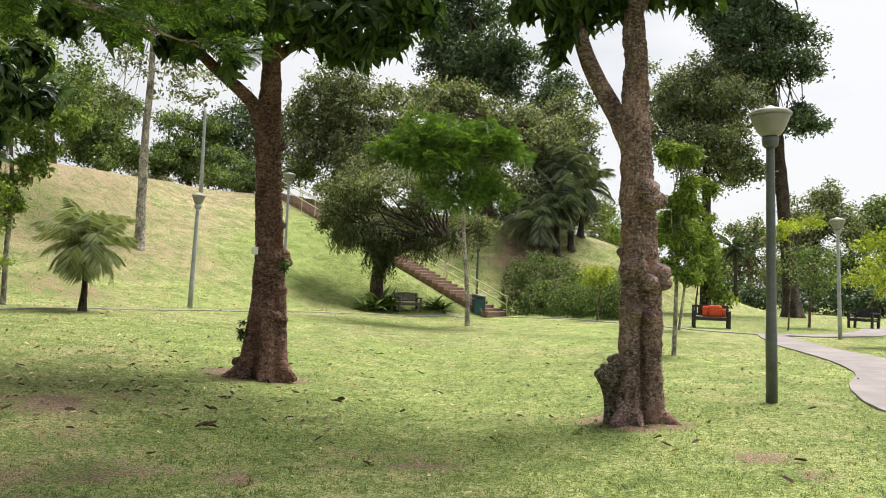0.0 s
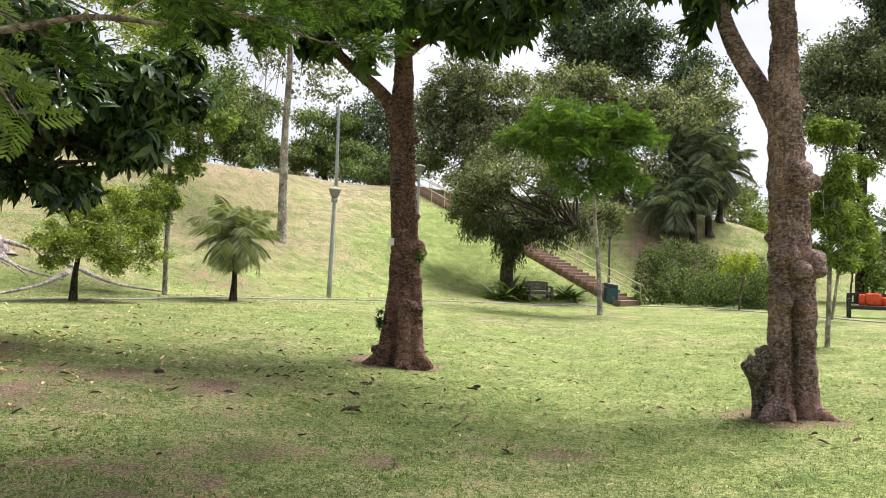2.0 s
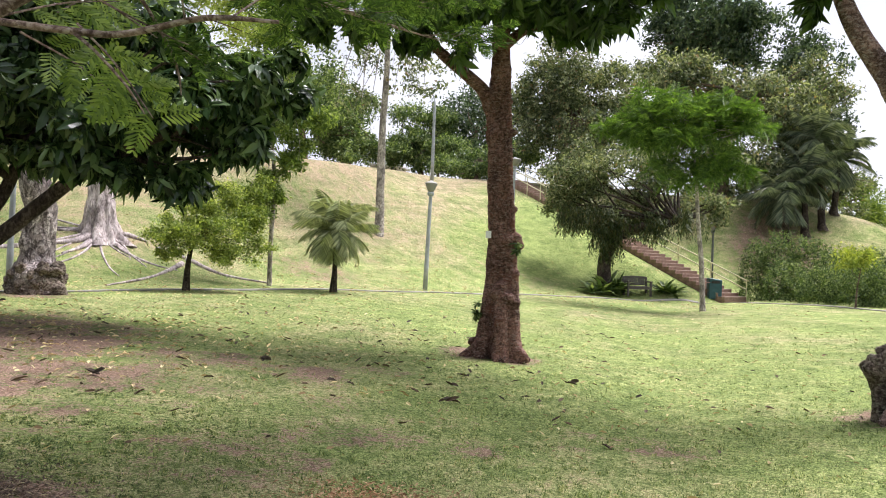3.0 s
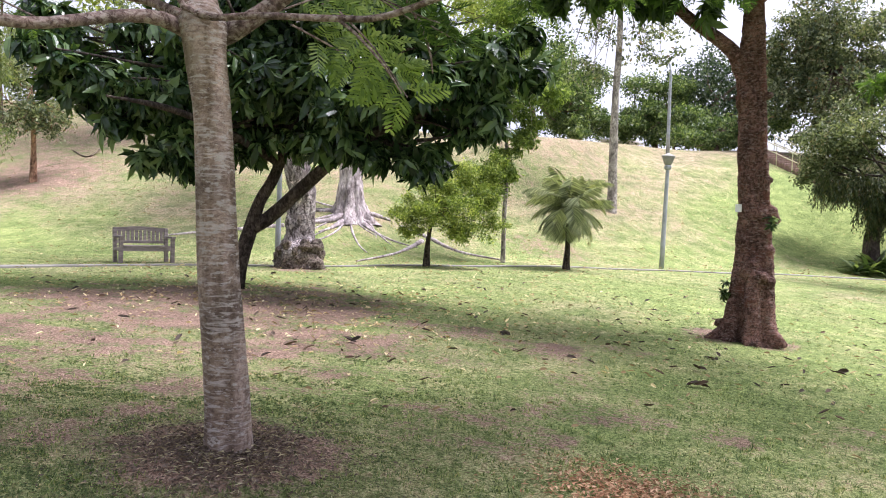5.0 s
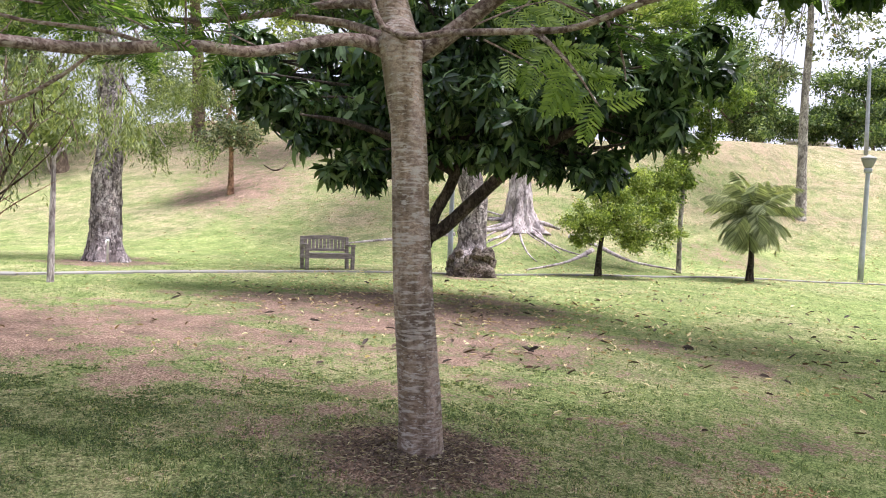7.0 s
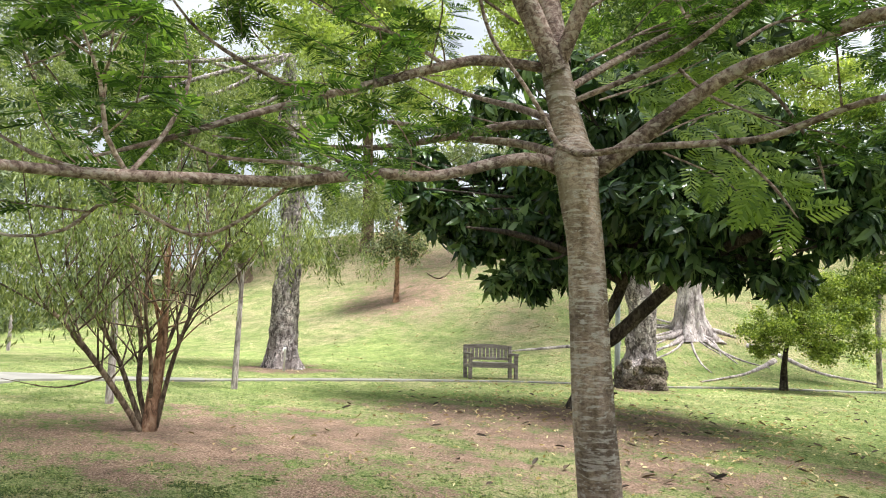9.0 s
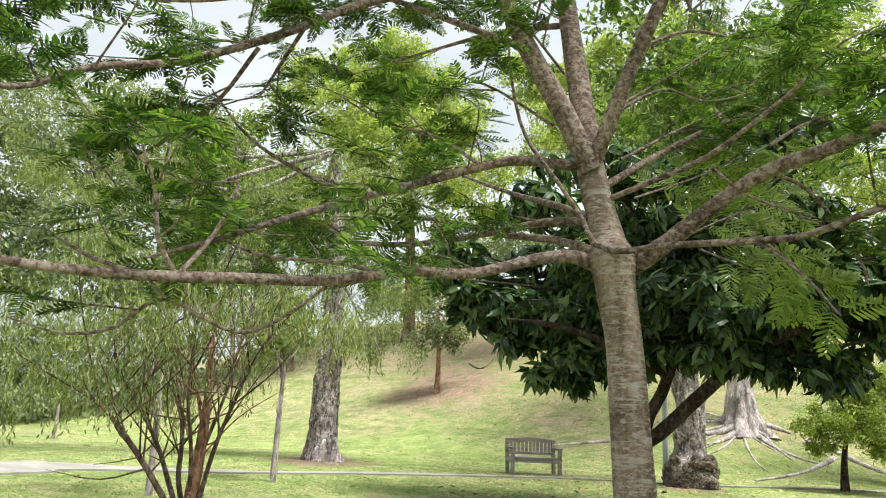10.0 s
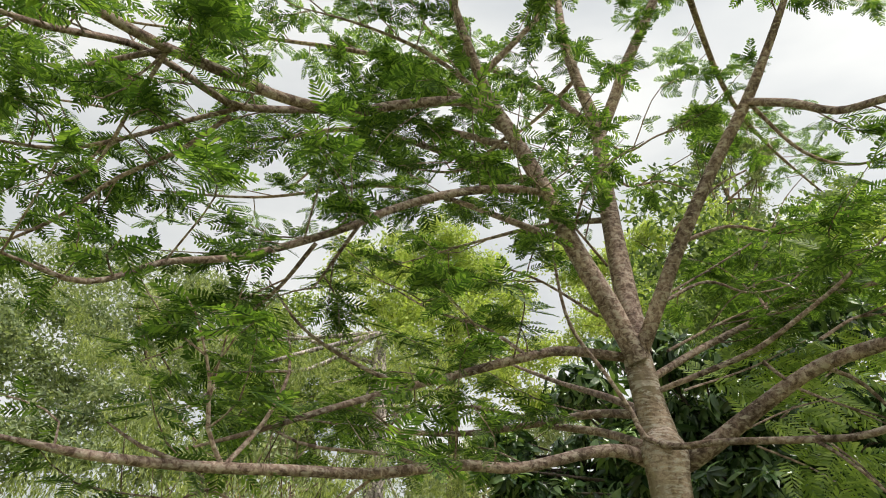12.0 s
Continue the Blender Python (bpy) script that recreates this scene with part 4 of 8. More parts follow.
def burled_tree_dark():
    base = (-2.46, 11.54)
    o, loc = local_to(base)
    ob = thing("burled_tree", o, "tall dark red-brown tree with burls along its straight trunk", "tree", "burled trees on the lawn")
    column = ((-2.50, 11.14, 7.4, 0.05), (-2.56, 11.15, 6.3, 0.09), (-2.53, 11.16, 5.38, 0.126), (-2.53, 11.18, 4.96, 0.143), (-2.52, 11.2, 4.54, 0.147), (-2.54, 11.22, 4.12, 0.172), (-2.53, 11.25, 3.7, 0.182), (-2.51, 11.27, 3.28, 0.18), (-2.5, 11.29, 2.86, 0.183),
              (-2.47, 11.31, 2.43, 0.198), (-2.45, 11.34, 2.01, 0.205), (-2.45, 11.36, 1.59, 0.222), (-2.46, 11.38, 1.17, 0.245), (-2.47, 11.4, 0.75, 0.265), (-2.48, 11.42, 0.41, 0.285), (-2.47, 11.44, -0.05, 0.31))
    strands = (((-2.27, 11.23, 1.77, 0.09), (-2.22, 11.24, 1.1, 0.095), (-2.20, 11.20, 0.69, 0.105), (-2.14, 11.19, 0.05, 0.135)), ((-2.39, 11.16, 1.26, 0.105), (-2.37, 11.10, 0.77, 0.105), (-2.34, 11.06, 0.05, 0.135)),
               ((-2.59, 11.25, 1.09, 0.105), (-2.62, 11.19, 0.68, 0.115), (-2.69, 11.15, 0.05, 0.145)), ((-2.36, 11.09, 4.43, 0.033), (-2.34, 11.10, 3.68, 0.037), (-2.31, 11.13, 3.01, 0.040), (-2.27, 11.17, 2.43, 0.045), (-2.24, 11.20, 1.85, 0.048)),
               ((-2.55, 11.24, 3.72, 0.12), (-2.75, 11.17, 4.17, 0.10)),
               ((-2.71, 11.18, 0.36, 0.09), (-2.9, 11.10, 0.22, 0.06), (-3.08, 11.04, 0.17, 0.02)), ((-2.13, 11.18, 0.36, 0.09), (-1.97, 11.15, 0.22, 0.055), (-1.8, 11.13, 0.17, 0.02)), ((-2.42, 11.08, 0.30, 0.08), (-2.4, 10.90, 0.18, 0.03)))
    burls = ((-2.21, 11.23, 1.99, 0.110), (-2.15, 11.26, 1.9, 0.070), (-2.29, 11.17, 1.97, 0.10), (-2.2, 11.22, 1.48, 0.070), (-2.44, 11.12, 1.16, 0.10), (-2.26, 11.10, 1.11, 0.080), (-2.17, 11.18, 1.04, 0.072), (-2.27, 11.13, 3.59, 0.050),
             (-2.53, 11.23, 3.57, 0.192), (-2.23, 11.19, 2.44, 0.048), (-2.85, 11.30, 0.41, 0.07), (-2.32, 11.08, 3.1, 0.035), (-2.31, 11.08, 4.05, 0.03))
    g = Geo()
    grown_trunk(g, shifted(column, o), [shifted(q, o) for q in strands], shifted(burls, o), -0.08, 7.0, 124, 0.027, 0.011, 0.009)
    trunk = piece("trunk", g, BARK_DARK_RED, ob, "straight trunk with burls and fluted foot", True)
    for k, line in enumerate(((((-2.54, 11.31, 3.71), (-2.75, 11.21, 4.19), (-2.95, 11.10, 4.41), (-3.24, 10.91, 4.64), (-3.60, 10.58, 4.97), (-4.02, 10.20, 5.29)), (0.07, 0.105, 0.095, 0.085, 0.06, 0.03)),
                 (((-2.52, 11.32, 4.96), (-2.23, 11.28, 5.16), (-1.89, 11.24, 5.26), (-1.21, 11.14, 5.51)), (0.09, 0.075, 0.06, 0.025)),
                 (((-2.57, 11.30, 5.78), (-2.10, 11.20, 6.28), (-1.26, 11.14, 6.63)), (0.08, 0.06, 0.03)))):
        g = Geo()
        tube(g, loc(line[0]), line[1], 16, 0.07, 0.02, seed=60 + k)
        piece("limb", g, BARK_DARK_RED, ob, smooth_faces=True)
    tag = (-2.61, 11.13, 2.05)
    part("name_tag", box(Vector(tag) - Vector(o), (0.085, 0.012, 0.11), Matrix.Rotation(0.2, 4, "Z")), TAG_WHITE, trunk, "small blank white tag")
    rng = np.random.default_rng(6)
    crowns = [(np.array(q) - o, r, k, n_) for q, r, k, n_ in (((-1.76, 10.86, 7.33), (2.4, 2.2, 1.5), 26, 760), ((-1.83, 10.85, 5.55), (1.1, 1.0, 0.7), 12, 300), ((-0.69, 10.79, 5.66), (0.85, 0.9, 0.75), 12, 260), ((-3.09, 10.65, 5.50), (1.1, 1.0, 0.7), 10, 220), ((-1.16, 10.85, 5.12), (0.35, 0.5, 0.3), 5, 30), ((-3.42, 10.43, 5.49), (1.2, 1.0, 0.6), 9, 140), ((-3.00, 10.78, 4.65), (0.25, 0.3, 0.25), 4, 14), ((-3.77, 10.15, 5.24), (1.0, 0.9, 0.5), 9, 170), ((-4.33, 9.69, 5.19), (0.9, 0.9, 0.45), 8, 140))]
    leaves, _ = leafy(rng, crowns, HANGING + ROSETTES[:1], 0.26, droop=0.4)
    piece("crown", leaves, LEAF_LARGE, ob, "dark green long-leaved crown")
    g = Geo()
    for spot, reach, k in (((-2.15, 11.14, 1.85), (0.05, 0.05, 0.07), 8), ((-2.73, 11.16, 0.84), (0.05, 0.08, 0.22), 16)):
        fern, _ = leafy(rng, [(np.array(spot) - o, reach, 3, k)], ROSETTES[:2], 0.1)
        tagged(piece("epiphyte", fern, LEAF_MID, trunk, "small plant rooted on the bark"), kind="stuff")


def dark_spreading_tree():
    base = (-9.72, 8.27)
    o, loc = local_to(base)
    ob = thing("spreading_tree", o, "low spreading tree with dense dark glossy leaves, forked trunk", "tree")
    g = Geo()
    tube(g, loc(((-9.72, 8.27, 0.50), (-9.62, 8.35, 1.06), (-9.50, 8.45, 1.60), (-9.38, 8.51, 1.99), (-9.17, 8.66, 2.51), (-8.99, 8.71, 3.38), (-9.32, 8.35, 4.62))), (0.15, 0.125, 0.12, 0.095, 0.085, 0.07, 0.03), 20, 0.08, 0.04, 0.5, 0.25, 5, seed=31)
    piece("trunk", g, BARK_DARK, ob, smooth_faces=True)
    for k, line in enumerate(((((-9.50, 8.45, 1.53), (-9.25, 8.58, 1.72), (-8.80, 8.76, 2.14), (-8.24, 8.88, 2.59), (-7.53, 8.98, 3.01), (-6.63, 9.18, 3.36), (-5.84, 9.46, 3.67)), (0.10, 0.115, 0.11, 0.10, 0.08, 0.055, 0.02)),
                 (((-9.14, 8.70, 2.60), (-9.17, 7.60, 2.98), (-9.19, 6.59, 3.17), (-9.26, 5.75, 3.20)), (0.075, 0.06, 0.045, 0.015)),
                 (((-8.18, 8.94, 2.64), (-8.09, 9.81, 2.86), (-7.78, 10.81, 3.15)), (0.06, 0.045, 0.02)),
                 (((-9.02, 8.68, 3.19), (-8.81, 9.99, 4.33), (-8.45, 11.07, 5.72)), (0.06, 0.05, 0.02)),
                 (((-9.02, 8.68, 3.38), (-10.41, 7.97, 4.68), (-11.27, 7.44, 5.42)), (0.06, 0.05, 0.02)))):
        g = Geo()
        tube(g, loc(line[0]), line[1], 12, 0.12, 0.03, seed=80 + k)
        piece("limb", g, BARK_DARK, ob, smooth_faces=True)
    rng = np.random.default_rng(7)
    crowns = [(np.array(q) - o, r, k, n_) for q, r, k, n_ in (
        ((-10.84, 6.31, 4.01), (0.66, 0.82, 0.66), 12, 325), ((-10.07, 6.69, 3.22), (0.65, 0.81, 0.65), 12, 325), ((-9.77, 6.93, 2.5), (0.43, 0.54, 0.36), 8, 137), ((-11.38, 6.13, 4.49), (0.45, 0.56, 0.45), 8, 150), ((-9.66, 7.75, 4.01), (1.17, 1.46, 1.08), 20, 700), ((-8.49, 8.37, 3.73), (1.14, 1.42, 0.96), 18, 650), ((-7.55, 9.18, 3.42), (1.05, 1.31, 0.74), 16, 537),
        ((-8.48, 9.09, 4.76), (1.37, 1.71, 1.01), 20, 700), ((-6.57, 9.4, 3.96), (1.01, 1.31, 1.05), 18, 650), ((-5.78, 9.7, 4.04), (0.61, 0.92, 0.73), 12, 325), ((-6.14, 9.62, 3.21), (0.62, 0.78, 0.54), 10, 275), ((-6.92, 9.31, 2.78), (0.73, 0.91, 0.36), 9, 212), ((-9.15, 8.29, 2.92), (0.77, 0.96, 0.34), 9, 187),
        ((-9.61, 8.19, 3.81), (1.38, 1.66, 1.2), 22, 620), ((-10.5, 6.86, 3.68), (0.71, 1.02, 0.85), 12, 330), ((-9.72, 7.39, 2.99), (0.62, 0.74, 0.53), 10, 240), ((-7.77, 9.69, 4.24), (1.19, 1.43, 1.01), 18, 420),
        ((-8.73, 9.53, 5.93), (2.2, 2.2, 0.9), 18, 430), ((-9.89, 7.99, 5.52), (1.6, 2.0, 0.8), 12, 300))]
    leaves, hubs = leafy(rng, crowns, ROSETTES[:2] + HANGING, 0.26, droop=0.75)
    piece("crown", leaves, LEAF_DARK, ob, "whorls of long dark glossy leaves")
    g = Geo()
    for h in hubs:
        for q in h[:7]:
            s = loc(((-8.73, 8.83, 3.56),))[0]
            s = s * 0.45 + q * 0.55 + rng.normal(0, 0.15, 3)
            tube(g, [s, (s + q) / 2 + rng.normal(0, 0.12, 3), q], [0.03, 0.02, 0.008], 6, 0.3, seed=int(rng.integers(1e6)))
    tagged(piece("twig_growth", g, BARK_DARK, ob, smooth_faces=True), kind="stuff")


def feathery_tree():
    base = (-3.36, 2.95)
    o, loc = local_to(base)
    ob = thing("feathery_tree", o, "young tree with ringed grey-brown trunk, wide limbs and feathery leaves", "tree")
    g = Geo()
    tube(g, loc(((-3.47, 3.05, 0.18), (-3.48, 3.03, 0.58), (-3.50, 3.01, 0.91), (-3.52, 2.98, 1.29), (-3.54, 2.96, 1.77), (-3.56, 2.94, 2.18), (-3.58, 2.90, 2.49), (-3.60, 2.89, 2.68), (-3.68, 2.94, 2.75), (-3.73, 2.90, 3.03), (-3.79, 2.88, 3.29), (-3.77, 2.81, 3.37))),
         (0.138, 0.124, 0.118, 0.114, 0.108, 0.103, 0.112, 0.125, 0.108, 0.088, 0.085, 0.066), 40, 0.03, 0.010, 0.10, 0.12, 5, [(loc(((-3.42, 2.95, 2.61),))[0], 0.09, 0.02), (loc(((-3.57, 2.76, 2.66),))[0], 0.08, 0.015)], ((2.62, 0.20, 0.10), (1.7, 0.3, 0.05), (3.7, 0.3, 0.05)), seed=90)
    piece("trunk", g, BARK_GREY, ob, "smooth grey-brown trunk with pale rings", True)
    lines = (
        # leaders above the fork
        (((-3.72, 2.84, 3.22), (-3.76, 2.66, 3.56), (-3.85, 2.45, 3.97), (-3.90, 2.26, 4.36), (-3.97, 2.05, 4.75), (-3.99, 1.89, 4.97), (-4.05, 1.77, 5.32), (-4.08, 1.57, 5.84), (-4.09, 1.39, 6.41)), (0.062, 0.066, 0.060, 0.055, 0.05, 0.046, 0.036, 0.032, 0.02)),
        (((-3.80, 2.93, 3.30), (-3.98, 2.95, 3.87), (-4.10, 2.95, 4.41), (-4.17, 2.94, 4.88), (-4.23, 2.95, 5.28), (-4.40, 2.87, 5.89), (-4.51, 2.80, 6.44), (-4.64, 2.79, 7.39)), (0.07, 0.075, 0.066, 0.060, 0.055, 0.045, 0.040, 0.025)),
        (((-4.22, 2.96, 5.23), (-4.19, 3.08, 5.59), (-4.16, 3.21, 6.03), (-4.06, 3.40, 6.61), (-3.98, 3.64, 7.42)), (0.05, 0.045, 0.043, 0.04, 0.025)),
        (((-3.73, 2.87, 3.30), (-3.58, 2.89, 3.55), (-3.40, 2.94, 3.91), (-3.18, 3.03, 4.34), (-2.93, 3.12, 4.74), (-2.77, 3.19, 5.09), (-2.61, 3.25, 5.46)), (0.05, 0.047, 0.043, 0.038, 0.034, 0.026, 0.02)),
        (((-2.93, 3.12, 4.73), (-2.68, 3.19, 4.58), (-2.45, 3.24, 4.39), (-2.15, 3.20, 4.25), (-1.79, 3.16, 4.09)), (0.026, 0.025, 0.022, 0.02, 0.012)),
        (((-3.99, 1.89, 4.95), (-3.97, 1.56, 4.83), (-3.94, 1.20, 4.63), (-3.86, 0.90, 4.41), (-3.73, 0.49, 4.26), (-3.60, 0.16, 4.20), (-3.44, -0.12, 4.11), (-3.25, -0.41, 4.04), (-3.09, -0.68, 4.03)), (0.036, 0.034, 0.032, 0.032, 0.03, 0.029, 0.027, 0.024, 0.014)),
        (((-3.93, 1.16, 4.59), (-3.95, 0.69, 4.40), (-3.89, 0.30, 4.23), (-3.80, 0.14, 4.19), (-3.58, -0.25, 4.17), (-3.31, -0.61, 3.92), (-3.14, -0.86, 3.80)), (0.02, 0.022, 0.022, 0.02, 0.018, 0.015, 0.008)),
        (((-3.89, 0.28, 4.21), (-3.90, 0.04, 4.04), (-3.88, -0.22, 3.82), (-3.85, -0.49, 3.64), (-3.77, -0.84, 3.54)), (0.014, 0.013, 0.012, 0.01, 0.006)),
        (((-3.90, 0.25, 4.15), (-4.00, 0.03, 3.89), (-4.09, -0.21, 3.70), (-4.16, -0.43, 3.42), (-4.22, -0.68, 3.20)), (0.014, 0.013, 0.012, 0.01, 0.006)),
        (((-3.95, 2.13, 4.61), (-4.20, 1.93, 4.80), (-4.52, 1.66, 5.01), (-4.81, 1.43, 5.20), (-5.09, 1.14, 4.99), (-5.34, 0.89, 4.68)), (0.03, 0.026, 0.022, 0.02, 0.016, 0.008)),
        (((-3.90, 2.37, 4.32), (-3.92, 2.02, 4.27), (-3.94, 1.64, 4.12), (-3.91, 1.28, 3.89), (-3.89, 1.02, 3.68), (-3.80, 0.68, 3.42), (-3.69, 0.39, 3.22), (-3.60, 0.12, 3.09), (-3.44, -0.15, 2.86), (-3.25, -0.44, 2.83)), (0.024, 0.028, 0.027, 0.025, 0.023, 0.02, 0.018, 0.015, 0.012, 0.006)),
        (((-3.87, 1.07, 3.71), (-4.00, 0.98, 3.50), (-4.11, 0.92, 3.36)), (0.012, 0.010, 0.005)),
        (((-4.01, 1.85, 5.25), (-4.01, 2.07, 5.61), (-3.96, 2.37, 6.13), (-3.89, 2.65, 6.65)), (0.025, 0.022, 0.02, 0.012)),
        (((-4.40, 2.87, 5.89), (-4.77, 2.77, 5.73), (-5.17, 2.66, 5.65)), (0.02, 0.016, 0.008)),
        # limbs at the lower fork
        (((-3.63, 2.99, 2.60), (-3.53, 3.03, 2.65), (-3.35, 3.08, 2.74), (-3.11, 3.17, 2.90), (-2.80, 3.23, 3.03), (-2.46, 3.29, 3.07), (-2.13, 3.26, 3.09), (-1.87, 3.21, 3.01), (-1.46, 3.30, 3.01)), (0.05, 0.058, 0.05, 0.042, 0.036, 0.034, 0.03, 0.024, 0.012)),
        (((-3.66, 2.73, 2.88), (-3.58, 2.75, 2.73), (-3.44, 2.83, 2.67), (-3.17, 2.90, 2.66), (-2.74, 3.03, 2.62), (-2.49, 3.09, 2.61), (-2.07, 3.12, 2.67), (-1.73, 3.18, 2.65)), (0.014, 0.016, 0.018, 0.018, 0.017, 0.016, 0.014, 0.008)),
        (((-3.66, 2.73, 2.88), (-3.70, 2.59, 3.08), (-3.77, 2.40, 3.35), (-3.77, 2.30, 3.64), (-3.75, 2.24, 3.96)), (0.013, 0.012, 0.011, 0.009, 0.005)),
        (((-3.77, 2.98, 3.16), (-3.79, 3.41, 3.45), (-3.69, 3.93, 3.77), (-3.54, 4.31, 3.95), (-3.22, 4.77, 4.08), (-2.76, 5.24, 3.96)), (0.024, 0.023, 0.021, 0.018, 0.014, 0.007)),
        (((-3.69, 2.92, 3.04), (-3.46, 3.10, 3.14), (-3.23, 3.26, 3.24), (-3.01, 3.38, 3.39), (-2.78, 3.50, 3.57), (-2.54, 3.54, 3.73)), (0.017, 0.0165, 0.016, 0.014, 0.011, 0.006)),
        (((-3.71, 2.90, 2.63), (-3.72, 2.72, 2.67), (-3.75, 2.52, 2.64), (-3.76, 2.23, 2.54), (-3.76, 2.02, 2.48), (-3.76, 1.70, 2.45), (-3.71, 1.27, 2.34), (-3.61, 0.86, 2.28), (-3.51, 0.54, 2.23), (-3.43, 0.30, 2.20), (-3.28, 0.03, 2.17), (-3.15, -0.27, 2.17)), (0.045, 0.042, 0.034, 0.03, 0.029, 0.029, 0.027, 0.025, 0.024, 0.021, 0.018, 0.008)),
        (((-3.75, 2.84, 2.91), (-4.08, 2.75, 2.96), (-4.40, 2.62, 2.95), (-4.93, 2.26, 2.91), (-5.41, 1.85, 2.96), (-5.85, 1.38, 3.04)), (0.028, 0.026, 0.024, 0.02, 0.016, 0.007)),
        (((-3.82, 2.84, 3.27), (-3.91, 2.46, 3.26), (-3.94, 2.21, 3.18), (-3.98, 1.80, 3.00), (-3.97, 1.44, 2.84), (-3.88, 1.02, 2.63), (-3.84, 0.71, 2.47), (-3.78, 0.41, 2.33)), (0.03, 0.03, 0.028, 0.024, 0.02, 0.016, 0.013, 0.006)),
        (((-3.97, 1.51, 2.85), (-4.14, 1.21, 2.99), (-4.31, 0.93, 3.19), (-4.45, 0.72, 3.48)), (0.014, 0.012, 0.009, 0.005)),
        (((-3.75, 1.60, 2.45), (-3.76, 1.42, 2.53), (-3.72, 1.22, 2.63)), (0.010, 0.009, 0.004)),
        (((-3.74, 1.54, 2.41), (-3.89, 1.35, 2.47), (-4.08, 1.06, 2.49), (-4.21, 0.91, 2.55), (-4.35, 0.70, 2.68)), (0.011, 0.010, 0.009, 0.008, 0.004)),
        (((-3.51, 0.54, 2.24), (-3.47, 0.45, 2.37), (-3.43, 0.41, 2.56), (-3.38, 0.33, 2.73)), (0.011, 0.010, 0.008, 0.004)),
        (((-3.51, 0.55, 2.24), (-3.59, 0.69, 2.46), (-3.68, 0.78, 2.73), (-3.74, 0.75, 2.95)), (0.011, 0.010, 0.008, 0.004)),
        (((-3.48, 0.40, 2.22), (-3.59, 0.22, 2.28), (-3.68, 0.07, 2.37)), (0.010, 0.009, 0.004)),
        (((-3.70, 1.29, 2.35), (-3.86, 1.11, 2.17), (-4.01, 0.91, 2.08), (-4.06, 0.57, 2.21), (-4.08, 0.38, 2.06), (-4.09, 0.18, 2.01), (-4.08, -0.06, 2.06)), (0.008, 0.009, 0.009, 0.009, 0.008, 0.007, 0.004)),
        # limbs that reach over the lawn and the viewer
        (((-1.87, 3.21, 3.01), (-2.10, 4.22, 3.15), (-2.04, 5.12, 3.30), (-1.86, 6.02, 3.42)), (0.02, 0.016, 0.012, 0.005)),
        (((-1.87, 3.21, 3.01), (-2.19, 3.60, 3.49), (-2.42, 4.63, 3.58), (-2.30, 5.57, 3.75), (-2.08, 6.30, 3.82)), (0.02, 0.018, 0.014, 0.010, 0.004)),
        (((-2.19, 3.60, 3.49), (-2.21, 4.26, 3.38), (-2.18, 5.17, 3.57), (-1.95, 5.91, 3.71)), (0.015, 0.012, 0.009, 0.004)),
        (((-2.19, 3.60, 3.49), (-2.37, 3.73, 3.48), (-2.12, 4.31, 3.60), (-1.63, 4.97, 3.62), (-1.41, 5.67, 3.81)), (0.02, 0.017, 0.014, 0.010, 0.004)),
        (((-3.44, -0.12, 4.11), (-3.58, -0.20, 3.86), (-3.77, -0.31, 3.54), (-3.84, -0.52, 3.41)), (0.012, 0.010, 0.008, 0.004)),
        (((-3.83, 0.83, 3.49), (-4.05, 0.69, 3.24), (-4.28, 0.47, 3.04), (-4.50, 0.14, 2.87)), (0.012, 0.010, 0.008, 0.004)),
        (((-3.94, 2.21, 3.18), (-4.34, 2.10, 3.47), (-4.86, 1.92, 3.73), (-5.37, 1.66, 4.11)), (0.012, 0.010, 0.008, 0.004)),
        (((-2.80, 3.23, 3.03), (-2.77, 3.50, 2.97), (-2.67, 3.70, 2.67), (-2.63, 3.72, 2.47)), (0.012, 0.010, 0.008, 0.004)),
        (((-3.69, 3.93, 3.77), (-3.94, 4.10, 4.20), (-3.98, 4.46, 4.78)), (0.012, 0.010, 0.005)),
        (((-2.74, 3.03, 2.62), (-2.62, 3.05, 2.53), (-2.54, 3.18, 2.39), (-2.50, 3.27, 2.27)), (0.009, 0.008, 0.006, 0.003)),
        (((-3.65, 2.82, 2.70), (-4.02, 2.81, 2.84), (-4.56, 2.69, 2.98), (-5.11, 2.50, 3.17), (-5.69, 2.12, 3.24)), (0.03, 0.026, 0.022, 0.016, 0.008)),
        (((-3.65, 2.89, 2.88), (-4.25, 3.00, 3.15), (-4.95, 3.03, 3.44), (-5.79, 2.93, 3.84)), (0.03, 0.025, 0.018, 0.008)),
(((-3.99, 1.89, 4.97), (-4.17, 1.47, 5.35), (-4.30, 0.98, 5.51), (-4.38, 0.50, 5.53)), (0.02, 0.015, 0.010, 0.004)),
        (((-3.97, 2.05, 4.75), (-4.33, 1.87, 4.60), (-4.73, 1.68, 4.76), (-5.14, 1.34, 4.98)), (0.014, 0.011, 0.008, 0.004)),
        (((-4.23, 2.95, 5.28), (-4.99, 2.78, 6.21), (-5.87, 2.33, 6.96), (-6.74, 1.56, 7.45)), (0.03, 0.024, 0.016, 0.006)),
        (((-4.10, 2.95, 4.41), (-4.84, 2.83, 4.67), (-5.64, 2.61, 4.81), (-6.46, 2.17, 4.80)), (0.024, 0.019, 0.013, 0.005)),
        (((-3.40, 2.94, 3.91), (-3.34, 3.29, 4.10), (-3.21, 3.67, 4.11), (-3.00, 4.07, 4.35)), (0.014, 0.011, 0.008, 0.004)),
